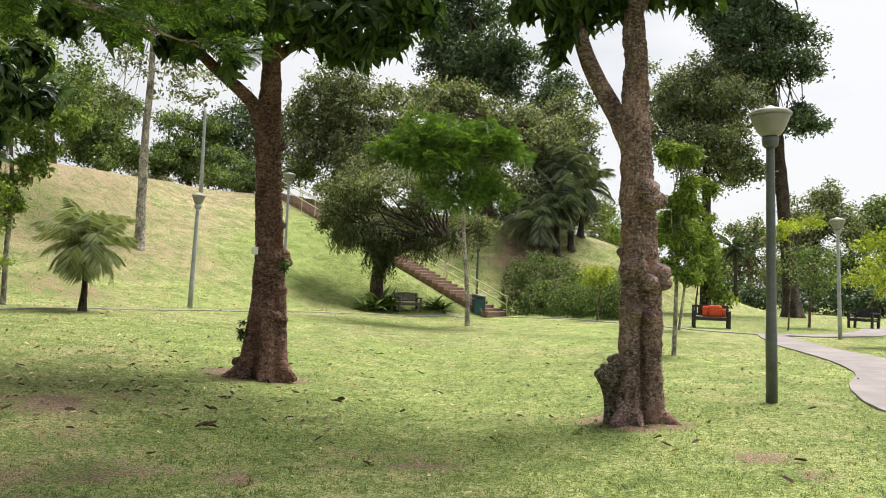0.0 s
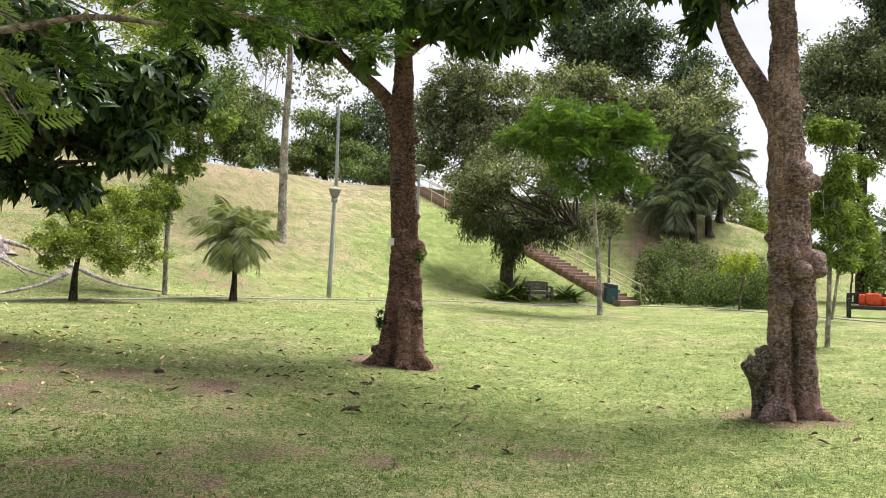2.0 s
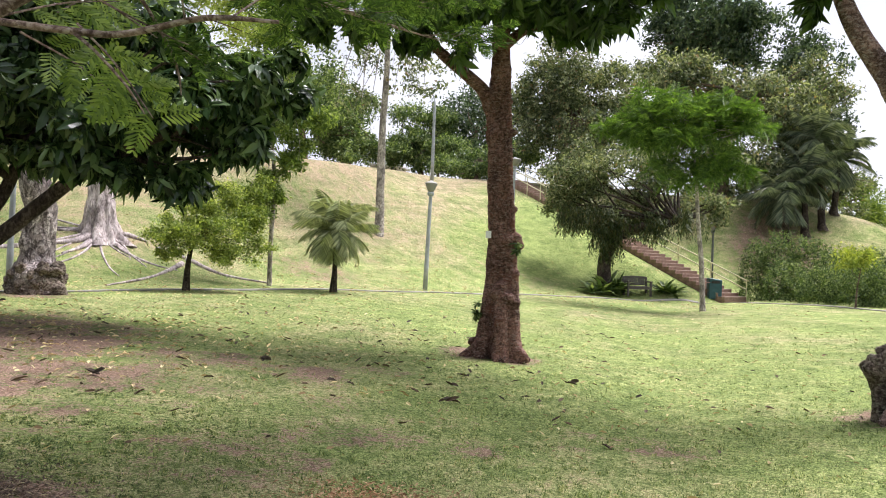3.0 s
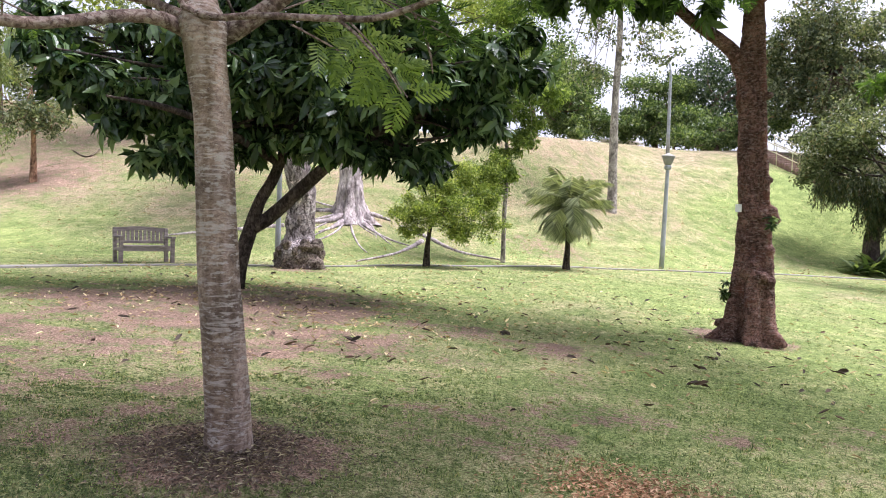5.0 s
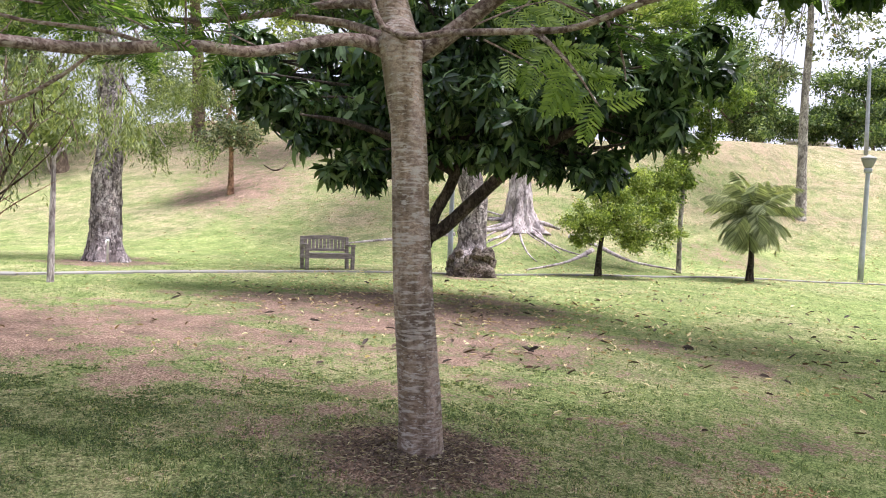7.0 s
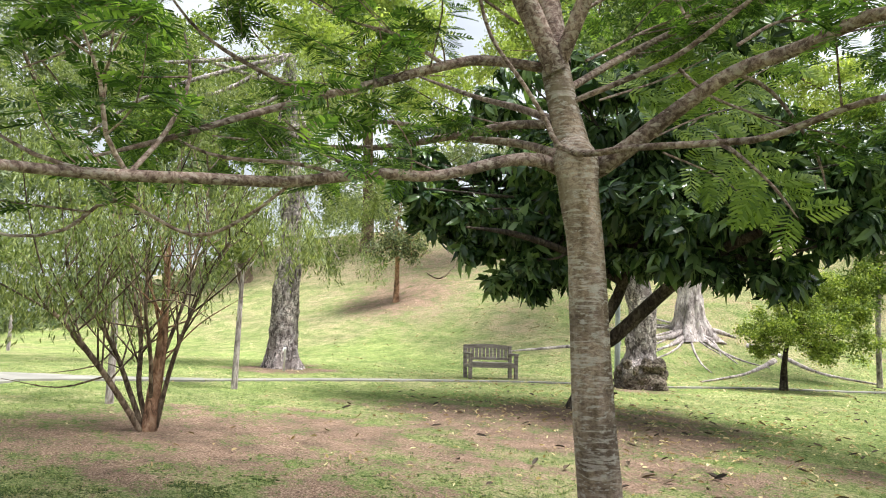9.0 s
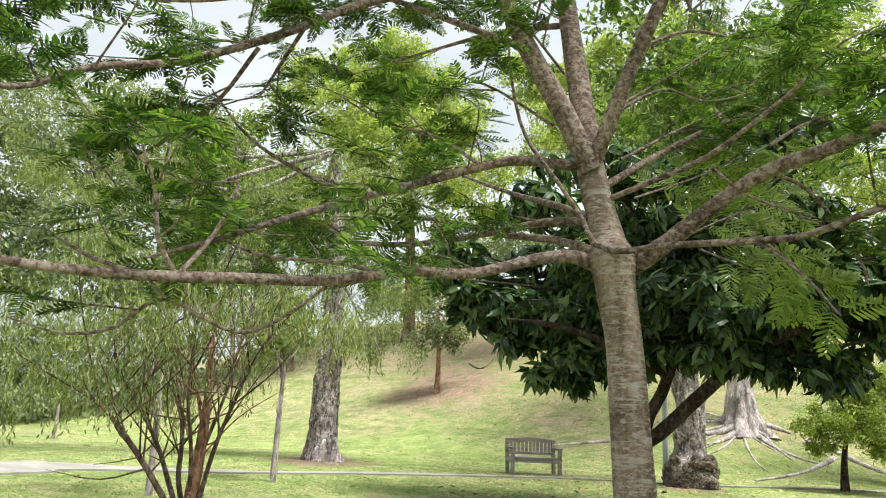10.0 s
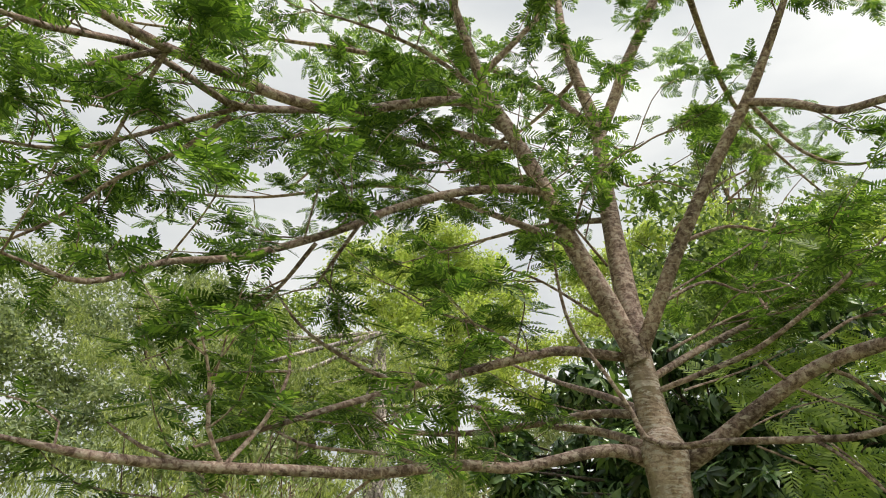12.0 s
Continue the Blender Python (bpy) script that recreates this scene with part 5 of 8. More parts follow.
        (((-2.93, 3.12, 4.74), (-2.85, 3.44, 4.43), (-2.74, 3.77, 4.39), (-2.58, 4.10, 4.58)), (0.014, 0.011, 0.008, 0.004)),
        (((-4.17, 2.94, 4.88), (-4.14, 3.15, 4.78), (-4.14, 3.47, 4.93), (-4.12, 3.78, 4.92)), (0.012, 0.010, 0.008, 0.004)),
        (((-4.23, 2.95, 5.28), (-4.23, 3.20, 5.16), (-4.21, 3.53, 5.43), (-4.16, 3.89, 5.65)), (0.012, 0.010, 0.008, 0.004)),
        (((-3.85, 2.45, 3.97), (-3.66, 2.45, 4.29), (-3.48, 2.54, 4.43), (-3.29, 2.61, 4.47)), (0.010, 0.008, 0.006, 0.003)),
        (((-3.58, 2.89, 3.55), (-3.60, 3.31, 3.82), (-3.62, 3.71, 3.85), (-3.57, 4.15, 4.02)), (0.012, 0.010, 0.008, 0.004)),
        # limbs high over the viewer
        (((-3.97, 2.05, 4.75), (-5.10, 1.50, 6.01), (-5.88, 0.51, 6.45), (-6.35, -0.67, 6.49), (-6.61, -1.82, 6.51)), (0.03, 0.024, 0.018, 0.012, 0.005)),
        (((-3.90, 2.26, 4.36), (-5.35, 1.36, 5.39), (-5.99, 0.44, 5.34), (-6.44, -0.71, 5.56), (-6.65, -1.68, 5.49)), (0.028, 0.022, 0.016, 0.011, 0.005)),
        (((-3.85, 2.45, 3.97), (-5.44, 1.75, 5.01), (-6.27, 0.71, 5.00), (-6.87, -0.46, 5.05)), (0.024, 0.018, 0.012, 0.005)),
        (((-3.44, -0.12, 4.11), (-3.86, -0.44, 4.21), (-4.30, -0.80, 4.30), (-4.68, -1.28, 4.43)), (0.018, 0.014, 0.010, 0.005)),
        # the next five limbs are added above the view to shade the lawn
        (((-4.08, 1.57, 5.84), (-2.6, 1.6, 6.1), (-1.2, 0.6, 6.6), (0.4, -0.4, 6.8)), (0.034, 0.03, 0.02, 0.008)),
        (((-4.64, 2.79, 7.39), (-3.2, 4.0, 6.8), (-2.2, 5.6, 6.9), (-0.8, 7.0, 6.7)), (0.034, 0.03, 0.02, 0.008)),
        (((-4.09, 1.39, 6.41), (-2.0, 2.8, 6.4), (-0.2, 3.4, 6.6), (1.8, 3.8, 6.4)), (0.034, 0.03, 0.02, 0.008)),
        (((-4.09, 1.39, 6.41), (-4.6, 0.6, 7.0), (-5.4, -1.2, 7.2), (-6.4, -2.8, 7.0)), (0.034, 0.03, 0.02, 0.008)),
        (((-3.98, 3.64, 7.42), (-5.2, 5.4, 7.4), (-6.0, 7.0, 7.6), (-6.4, 8.8, 7.4)), (0.034, 0.03, 0.02, 0.008)),
    )
    # the wide top of the crown, unseen limbs added to shade the lawn
    top = np.array((-4.09, 1.39, 6.41))
    for k in range(8):
        a = 0.4 + k * 0.785
        d = np.array((math.cos(a), math.sin(a), 0))
        if d[0] * -0.93 + d[1] * 0.37 > 0.2:
            continue
        lines += (((tuple(top), tuple(top + d * 1.3 + (0, 0, 0.7)), tuple(top + d * 2.7 + (0, 0, 0.9)), tuple(top + d * 4.0 + (0, 0, 0.8))), (0.03, 0.024, 0.016, 0.006)),)
    # leafy twigs round the upper trunk
    lines += ((((-4.0, 2.84, 3.97), (-3.92, 2.52, 4.14), (-3.84, 2.22, 4.29), (-3.76, 2.05, 4.34)), (0.01, 0.008, 0.006, 0.003)),
              (((-4.13, 3.04, 4.26), (-4.07, 2.76, 4.57), (-4.01, 2.51, 4.64)), (0.01, 0.008, 0.006)),
              (((-3.66, 3.12, 4.16), (-3.38, 3.22, 4.37), (-3.24, 3.39, 4.5)), (0.01, 0.008, 0.006)),
              (((-3.85, 2.65, 3.51), (-3.91, 2.28, 3.67), (-3.91, 1.96, 3.7)), (0.01, 0.008, 0.006)),
              (((-3.91, 3.1, 3.72), (-3.88, 3.59, 4.08), (-3.8, 3.97, 4.38)), (0.01, 0.008, 0.006)),
              (((-3.75, 3.09, 3.35), (-3.78, 3.7, 3.73), (-3.79, 4.4, 4.08), (-3.7, 4.92, 4.27)), (0.01, 0.008, 0.006, 0.003)))
    # low sprays before the dark tree
    lines += ((((-3.00, 3.06, 3.07), (-2.94, 3.24, 2.94), (-2.85, 3.44, 2.87), (-2.74, 3.64, 2.77)), (0.010, 0.008, 0.006, 0.003)),
              (((-2.72, 3.16, 3.13), (-2.69, 3.44, 3.31), (-2.64, 3.72, 3.36)), (0.010, 0.008, 0.004)))
    g, twigs, leaves = Geo(), Geo(), Geo()
    rng = np.random.default_rng(9)
    places, tips, ups, sizes = [], [], [], []
    trunk_xy = np.array((0.0, 0.0))
    for k, (line, radii) in enumerate(lines):
        pts = loc(line)
        g = Geo()
        tube(g, pts, radii, 12, 0.08, 0.02, seed=100 + k)
        piece("limb", g, BARK_LIMB, ob, smooth_faces=True)
        c, r = curve_points(pts, radii, 0.10)
        t = np.gradient(c, axis=0)
        t /= np.linalg.norm(t, axis=1)[:, None]
        for i in range(2, len(c)):
            out = np.linalg.norm(c[i][:2] - trunk_xy)
            if k in NO_LEAVES or r[i] > 0.046 or out < 0.6 or rng.random() > TWIG_RATE * (0.35 if k in SPARSE else 0.62 if k in THIN else 1.55 if k in DENSE else 1.0):
                continue
            a = rng.uniform(-1, 1)
            hand = rng.choice((-1, 1))
            way = np.array((-t[i][1], t[i][0], 0)) * hand + t[i] * rng.uniform(0.2, 1.1) + (0, 0, rng.normal(0.06, 0.22) + (0.42 if k in RISING else 0.0))
            way /= np.linalg.norm(way)
            long = rng.uniform(0.3, 0.95) * (0.6 if r[i] < 0.006 else 1)
            bend = rng.normal(0, 0.10, 3) * long
            q = [c[i], c[i] + way * long * 0.5 + bend, c[i] + way * long + (0, 0, 0.02 * long)]
            tube(twigs, q, (0.0055, 0.0042, 0.002), 5, 0.12, seed=int(rng.integers(1e6)))
            cc, _ = curve_points(q, (1, 1, 1), 0.05)
            # leaves crowd towards the twig's end and arch outward
            for j in range(rng.integers(15, 24)):
                at = cc[int((len(cc) - 1) * (1 - rng.uniform(0, 1) ** 1.6 * 0.75))]
                a = math.atan2(way[1], way[0]) + rng.normal(0, 1.15)
                places.append(at)
                tips.append((math.cos(a), math.sin(a), rng.normal(-0.12, 0.28)))
                ups.append((rng.normal(0, 0.45), rng.normal(0, 0.45), 1))
                sizes.append(rng.uniform(0.11, 0.225))
    # broad sprays hanging on the lawn side, their strong light put into the leaf colour
    face = np.array((0.62, -0.55, 0.55))
    low_places, low_tips, low_ups, low_sizes = [], [], [], []
    for spray in (((-3.05, 3.39, 2.79), (-2.86, 3.48, 2.58), (-2.68, 3.56, 2.31)),
                  ((-3.4, 3.22, 2.79), (-3.29, 3.55, 2.97), (-3.21, 3.88, 3.09)),
                  ((-3.3, 3.27, 2.72), (-3.22, 3.58, 2.63), (-3.11, 3.74, 2.5)),
                  ((-3.65, 3.11, 3.08), (-3.58, 3.59, 3.3), (-3.5, 4.03, 3.56)),
                  ((-3.62, 3.83, 3.03), (-3.59, 4.3, 3.41), (-3.44, 4.65, 3.64)),
                  ((-3.27, 3.68, 3.79), (-3.13, 3.92, 4.07), (-2.96, 4.11, 4.46))):
        spray = loc(spray)
        tube(twigs, spray, (0.007, 0.006, 0.003), 6, 0.05, seed=77)
        cc, _ = curve_points(spray, (1, 1, 1), 0.055)
        along = spray[2] - spray[0]
        along /= np.linalg.norm(along)
        side = np.cross(along, face)
        for j in range(3, len(cc)):
            for hand in (-1, 1):
                way = side * hand + along * rng.uniform(0.1, 0.7) + rng.normal(0, 0.15, 3)
                low_places.append(cc[j])
                low_tips.append(tuple(way))
                low_ups.append(tuple(face + rng.normal(0, 0.22, 3)))
                low_sizes.append(rng.uniform(0.18, 0.29))
    leaves = Geo()
    scatter(leaves, FEATHERS, np.array(low_places), frames_from(rng, np.array(low_tips), np.array(low_ups)), np.array(low_sizes), rng)
    piece("low_spray", leaves, LEAF_FERNY_LIT, ob, "feathery spray coloured brighter, as if in strong light")
    leaves = Geo()
    tagged(piece("twig_growth", twigs, BARK_LIMB, ob), kind="stuff")
    scatter(leaves, FEATHERS, np.array(places), frames_from(rng, np.array(tips), np.array(ups)), np.array(sizes), rng)
    # two unseen leaf masses added overhead to shade the near lawn
    leafy(rng, [(np.array(q) - o, r, k, n_) for q, r, k, n_ in (((0.3, 5.9, 7.6), (2.6, 2.8, 0.7), 26, 620), ((1.8, 3.2, 7.4), (2.4, 2.4, 0.6), 18, 420))], PINNATES, 0.40, geo=leaves)
    piece("crown", leaves, LEAF_FERNY, ob, "twice-divided feathery leaves in flat sprays")


TWIG_RATE = 0.43
THIN = (17, 18, 37, 50)
SPARSE = (14, 15, 27, 28, 36, 38, 19, 46, 4)
DENSE = (5, 6, 7, 8, 41, 43, 45, 50, 51, 52, 54) + tuple(range(60, 75))
RISING = (10, 14, 15, 19, 21, 28)
NO_LEAVES = (39, 40)
burled_tree_pale()
burled_tree_dark()
dark_spreading_tree()
feathery_tree()

# ---- the trees and shrubs further off ----
def far_tree(name, base, label, crowns, leaf_mat, size=0.3, seed=1, trunk_r=0.25, bark_mat=None, bend=0.0, shapes=None, limbs=4, group="", droop=0.2, density=1.0, top=None, fineness=0.87):
    """A tree given by its crowns: (centre, radius across, radius up, leaf bunches)."""
    z = float(ground_z(*base))
    full = [(c, (r, r * 0.9, h), max(6, int(10 + r * 3)), int(n * density)) for c, r, h, n in crowns]
    tall = top or max(c[2] for c, *_ in full)
    mean = np.mean([c for c, *_ in full], axis=0)
    trunk = [((base[0], base[1], z), trunk_r), ((base[0] * 0.8 + mean[0] * 0.2 + bend, base[1] * 0.8 + mean[1] * 0.2, z + (tall - z) * 0.35), trunk_r * 0.8), ((mean[0], mean[1], z + (tall - z) * 0.8), trunk_r * 0.45)]
    return tree(name, base, label, trunk, full, leaf_mat, bark_mat or BARK_BROWN, shapes or SPRIGS, size * fineness, group, seed, limbs, droop)


def xy(p):
    return (p[0], p[1])


def shrub(name, base, label, mounds, leaf_mat, size, count, seed, group=""):
    """A dense shrub: leaves crowd on the uneven skin of overlapping mounds (centre, reach across, height)."""
    rng = np.random.default_rng(seed)
    o, loc = local_to(base)
    ob = thing(name, o, label, "bush", group)
    g = Geo()
    for k in range(7):
        a = rng.uniform(0, 6.3)
        tip = np.array((math.cos(a) * 0.9, math.sin(a) * 0.9, 0.9 + 0.5 * rng.random()))
        tube(g, [np.array((0, 0, -0.1)), tip * 0.5 + rng.normal(0, 0.08, 3), tip], (0.045, 0.03, 0.012), 7, 0.2, 0.03, seed=seed + k)
    tagged(piece("stems", g, BARK_BROWN, ob, smooth_faces=True), kind="stuff")
    g = Geo()
    share = np.array([r * h for c, r, h in mounds])
    for (c, r, h), part_of in zip(mounds, share / share.sum()):
        n = int(count * part_of)
        q = rng.normal(0, 1, (n, 3))
        q[:, 2] = np.abs(q[:, 2]) * 1.1 - 0.25
        q /= np.linalg.norm(q, axis=1)[:, None]
        lump = 1 + 0.16 * rough_field(q * 3.1 + seed) + 0.07 * rough_field(q * 8 + seed)
        p = np.array((c[0], c[1], 0)) + q * (r, r, h) * (lump * rng.uniform(0.82, 1.03, n))[:, None]
        p[:, 2] += ground_z(p[:, 0], p[:, 1]) * 0.5 + float(ground_z(c[0], c[1])) * 0.5 + 0.12 * h
        ups = q + (0, 0, 0.5) + rng.normal(0, 0.5, q.shape)
        tips = np.cross(ups, rng.normal(0, 1, q.shape)) + q * 0.8
        scatter(g, SPRIGS, p - o, frames_from(rng, tips, ups), size * rng.uniform(0.7, 1.3, n), rng)
    piece("crown", g, leaf_mat, ob)


# small leafy tree by the drain
p = (-11.52, 16.19)
c = (-11.16, 16.38, 2.23)
tree("small_round_tree", p, "small spreading tree with dense olive green leaves", [((*p, 0), 0.085), ((-11.49, 16.15, 1.06), 0.07), ((-11.45, 16.17, 1.58), 0.055), ((-11.33, 16.26, 2.25), 0.02)],
     [((-10.91, 16.17, 2.16), (1.23, 1.23, 0.75), 18, 800), ((-11.44, 15.43, 2.03), (0.60, 0.60, 0.52), 9, 320), ((-10.36, 16.94, 2.42), (0.70, 0.70, 0.88), 12, 480), ((-10.33, 17.39, 3.33), (0.48, 0.48, 0.67), 9, 300), ((-10.71, 16.65, 2.99), (0.80, 0.80, 0.66), 12, 440), ((-11.12, 15.88, 2.72), (0.65, 0.65, 0.46), 9, 300), ((-10.24, 16.34, 1.61), (0.68, 0.68, 0.37), 9, 260), ((-11.38, 15.21, 1.65), (0.45, 0.45, 0.28), 7, 140), ((-9.92, 17.03, 1.92), (0.38, 0.38, 0.35), 6, 120)],
     LEAF_OLIVE, BARK_DARK, SPRIGS, 0.078, seed=21, limbs=4, flare=0.5, step=0.15)
# slim tree behind it
p = (-11.73, 20.61)
tree("slim_tree", p, "slim pale-trunked tree with loose green leaves", [((*p, 0), 0.075), ((-11.69, 20.52, 2.10), 0.07), ((-11.66, 20.54, 3.85), 0.06), ((-11.85, 20.43, 6.11), 0.04), ((-12.07, 20.30, 8.36), 0.02)],
     [((-12.05, 20.20, 3.04), (0.7, 0.7, 0.85), 10, 330), ((-11.73, 20.38, 3.75), (0.55, 0.6, 0.6), 8, 200), ((-11.00, 20.78, 4.54), (0.6, 0.7, 0.7), 9, 200), ((-11.27, 20.64, 5.74), (1.1, 1.0, 0.8), 11, 360), ((-12.23, 20.21, 6.10), (1.3, 1.2, 1.3), 14, 520), ((-12.07, 20.30, 8.19), (1.5, 1.4, 1.3), 14, 560)],
     LEAF_FRESH, BARK_PALE, SPRIGS_NARROW, 0.17, seed=22, flare=0.2)
# tall pale tree on the slope, few leaves
p = (-12.12, 30.54)
tree("bare_pale_tree", p, "tall pale-trunked tree with thin bare limbs and few leaves", [((*p, 0), 0.20), ((-12.24, 30.76, 5.30), 0.18), ((-12.24, 30.76, 7.68), 0.15), ((-12.16, 30.79, 10.03), 0.13), ((-12.18, 30.78, 12.85), 0.07), ((-12.10, 30.82, 15.18), 0.04)],
     [((-12.16, 30.79, 10.98), (3.0, 2.5, 1.6), 16, 150), ((-10.84, 31.28, 9.50), (1.4, 1.2, 0.7), 8, 45), ((-13.13, 30.40, 8.65), (1.2, 1.2, 0.8), 8, 40), ((-12.28, 30.75, 14.27), (3.2, 3.0, 1.8), 16, 420)],
     LEAF_GREY, BARK_PALE, SPRIGS, 0.2, seed=23, limbs=7, flare=0.3)
# old trunk with a burled foot
p = (-12.48, 12.51)
o_, loc_ = local_to(p)
ob = thing("old_gnarled_tree", o_, "old pale tree with gnarled trunk and burled dark foot", "tree")
g = Geo()
pts = loc_(((-12.44, 12.48, 0.60), (-12.46, 12.46, 1.02), (-12.45, 12.47, 1.55), (-12.43, 12.49, 2.33), (-12.53, 12.38, 2.98), (-12.65, 12.26, 4.39), (-12.62, 12.29, 6.20), (-12.49, 12.43, 8.52)))
tube(g, pts, (0.44, 0.40, 0.31, 0.29, 0.30, 0.24, 0.18, 0.08), 44, 0.05, 0.045, 0.15, 0.3, 6, [(pts[1] + (0.2, -0.3, 0), 0.2, 0.14), (pts[1] + (-0.25, -0.2, 0.1), 0.18, 0.1), (pts[0] + (0.4, -0.1, 0.15), 0.18, 0.14), (pts[3] + (0.1, -0.28, 0), 0.16, 0.07), (pts[2] + (-0.1, -0.28, 0.15), 0.15, 0.06)], seed=24)
piece("trunk", g, BARK_WHITE, ob, smooth_faces=True)
g = Geo()
foot = loc_(((-12.40, 12.44, 0.58), (-12.41, 12.44, 0.87), (-12.44, 12.45, 1.18)))
tube(g, foot, (0.50, 0.46, 0.33), 40, 0.035, 0.07, 0.2, 0.2, 7, [(foot[0] + (0.45, 0, 0.2), 0.2, 0.15), (foot[0] + (-0.3, -0.35, 0.25), 0.16, 0.12), (foot[1] + (0.1, -0.45, 0), 0.16, 0.12)], seed=25)
rng = np.random.default_rng(29)
for k in range(46):
    a_, h_ = rng.uniform(0, 6.3), rng.uniform(0.02, 0.62)
    knob(g, foot[0] + np.array((math.cos(a_) * (0.50 - 0.10 * h_), math.sin(a_) * (0.50 - 0.10 * h_), h_)), rng.uniform(0.06, 0.13), 700 + k, 1.0, 0.2)
piece("burled_foot", g, BARK_BURL, ob, "dark lumpy burl round the foot", True)
crown, hubs = leafy(np.random.default_rng(26), [(np.array((-12.51, 12.41, 9.54)) - o_, (3.4, 3.2, 1.8), 22, 900)], SPRIGS, 0.2)
piece("crown", crown, LEAF_MID, ob)
# buttressed fig on the slope
p = (-16.82, 19.06)
o_, loc_ = local_to(p)
ob = thing("fig_tree", o_, "pale fig tree with wide surface roots on the slope", "tree")
g = Geo()
tube(g, loc_(((-16.99, 19.31, 1.75), (-17.01, 19.29, 2.75), (-17.02, 19.29, 3.52), (-17.09, 19.22, 5.05), (-17.32, 19.01, 7.33), (-17.39, 18.95, 10.36))), (0.56, 0.44, 0.36, 0.30, 0.2, 0.1), 66, 0.06, 0.03, 1.0, 0.40, 11, grooves=((0.4, 0.1, 0.2), (1.2, 0.1, 0.25), (2.2, 0.12, 0.2), (3.0, 0.1, 0.25), (3.9, 0.1, 0.2), (4.7, 0.12, 0.25), (5.5, 0.1, 0.2)), groove_high=1.6, seed=27)
piece("trunk", g, BARK_FIG, ob, smooth_faces=True)
rng = np.random.default_rng(271)
roots = [(((-16.96, 19.00), (-16.94, 18.28), (-17.13, 17.82), (-17.35, 17.39)), 0.075), (((-16.83, 19.05), (-16.66, 18.53), (-16.59, 18.05), (-16.61, 17.42)), 0.06), (((-16.73, 19.40), (-16.43, 19.85), (-15.94, 20.18)), 0.08), (((-16.69, 19.18), (-16.35, 19.27), (-15.85, 19.62)), 0.06),
         (((-15.55, 20.17), (-14.69, 20.62), (-13.35, 20.51), (-11.93, 20.96)), 0.05), (((-14.57, 20.15), (-14.39, 19.29), (-14.17, 18.14), (-13.79, 16.00)), 0.045), (((-17.55, 16.83), (-18.38, 15.68), (-19.24, 14.61), (-19.60, 14.04)), 0.045)]
for k in range(13):
    a = radians(-165 + 15 * k) + rng.normal(0, 0.08)
    turn, long = rng.normal(0, 0.25), rng.uniform(1.1, 2.6)
    roots.append((tuple((-17.0 + u * long * math.cos(a + turn * u) + 0.35 * math.cos(a), 19.25 + u * long * math.sin(a + turn * u) + 0.35 * math.sin(a)) for u in (0.0, 0.35, 0.7, 1.0)), rng.uniform(0.02, 0.038)))
for k, (line, r) in enumerate(roots):
    g = Geo()
    q = [np.array((x - o_[0], y - o_[1], float(ground_z(x, y)) - o_[2] + r * 0.35)) for x, y in line]
    tube(g, q, [r * (2.0 - 1.5 * i / (len(q) - 1)) for i in range(len(q))], 10, 0.2, 0.05, seed=200 + k)
    piece("root", g, BARK_FIG, ob, smooth_faces=True)
crown, hubs = leafy(np.random.default_rng(28), [(np.array((-17.55, 18.80, 11.48)) - o_, (4.5, 4.0, 2.4), 24, 1300)], SPRIGS, 0.26)
piece("crown", crown, LEAF_MID, ob)
# paperbark and weeping shrub
p = (-17.75, 6.10)
tree("paperbark_tree", p, "big pale rough-barked tree with weeping light green foliage", [((*p, 0), 0.37), ((-17.81, 6.07, 1.37), 0.33), ((-17.81, 6.07, 2.45), 0.30), ((-17.80, 6.11, 3.84), 0.26), ((-17.84, 6.00, 6.26), 0.2), ((-17.89, 5.85, 8.48), 0.1)],
     [((-17.61, 5.74, 4.75), (2.4, 2.0, 1.2), 22, 700), ((-17.11, 7.09, 3.60), (0.9, 1.0, 0.9), 10, 220), ((-17.87, 5.92, 7.44), (3.2, 3.0, 1.8), 26, 800), ((-18.18, 4.44, 3.98), (1.6, 1.4, 1.0), 14, 340), ((-16.95, 7.70, 4.91), (0.9, 0.9, 1.0), 10, 200), ((-19.72, 0.18, 6.9), (1.6, 1.6, 1.2), 12, 420), ((-21.0, -1.29, 9.24), (1.6, 1.6, 1.6), 12, 420), ((-18.87, 2.26, 8.26), (1.6, 1.6, 1.6), 12, 420), ((-18.8, 1.56, 5.52), (1.6, 1.6, 0.8), 12, 300), ((-17.81, 4.16, 6.44), (1.0, 1.0, 1.2), 12, 240)],
     LEAF_WEEPING, BARK_WHITE, STRANDS, 0.58, seed=31, limbs=1, sides=36, rough=0.06, flare=0.75, step=0.08)


def weeping_turns(geo, rng, crowns, size):
    for centre, radii, clusters, count in crowns:
        pl, q, _ = crown_places(rng, centre, radii, clusters, count)
        a = rng.uniform(0, 6.3, count)
        tips = np.stack((np.cos(a), np.sin(a), rng.normal(0, 0.15, count)), 1)
        ups = np.tile((0.0, 0, 1), (count, 1)) + rng.normal(0, 0.18, (count, 3))
        scatter(geo, STRANDS, pl, frames_from(rng, tips, ups), size * rng.uniform(0.5, 1.25, count), rng)


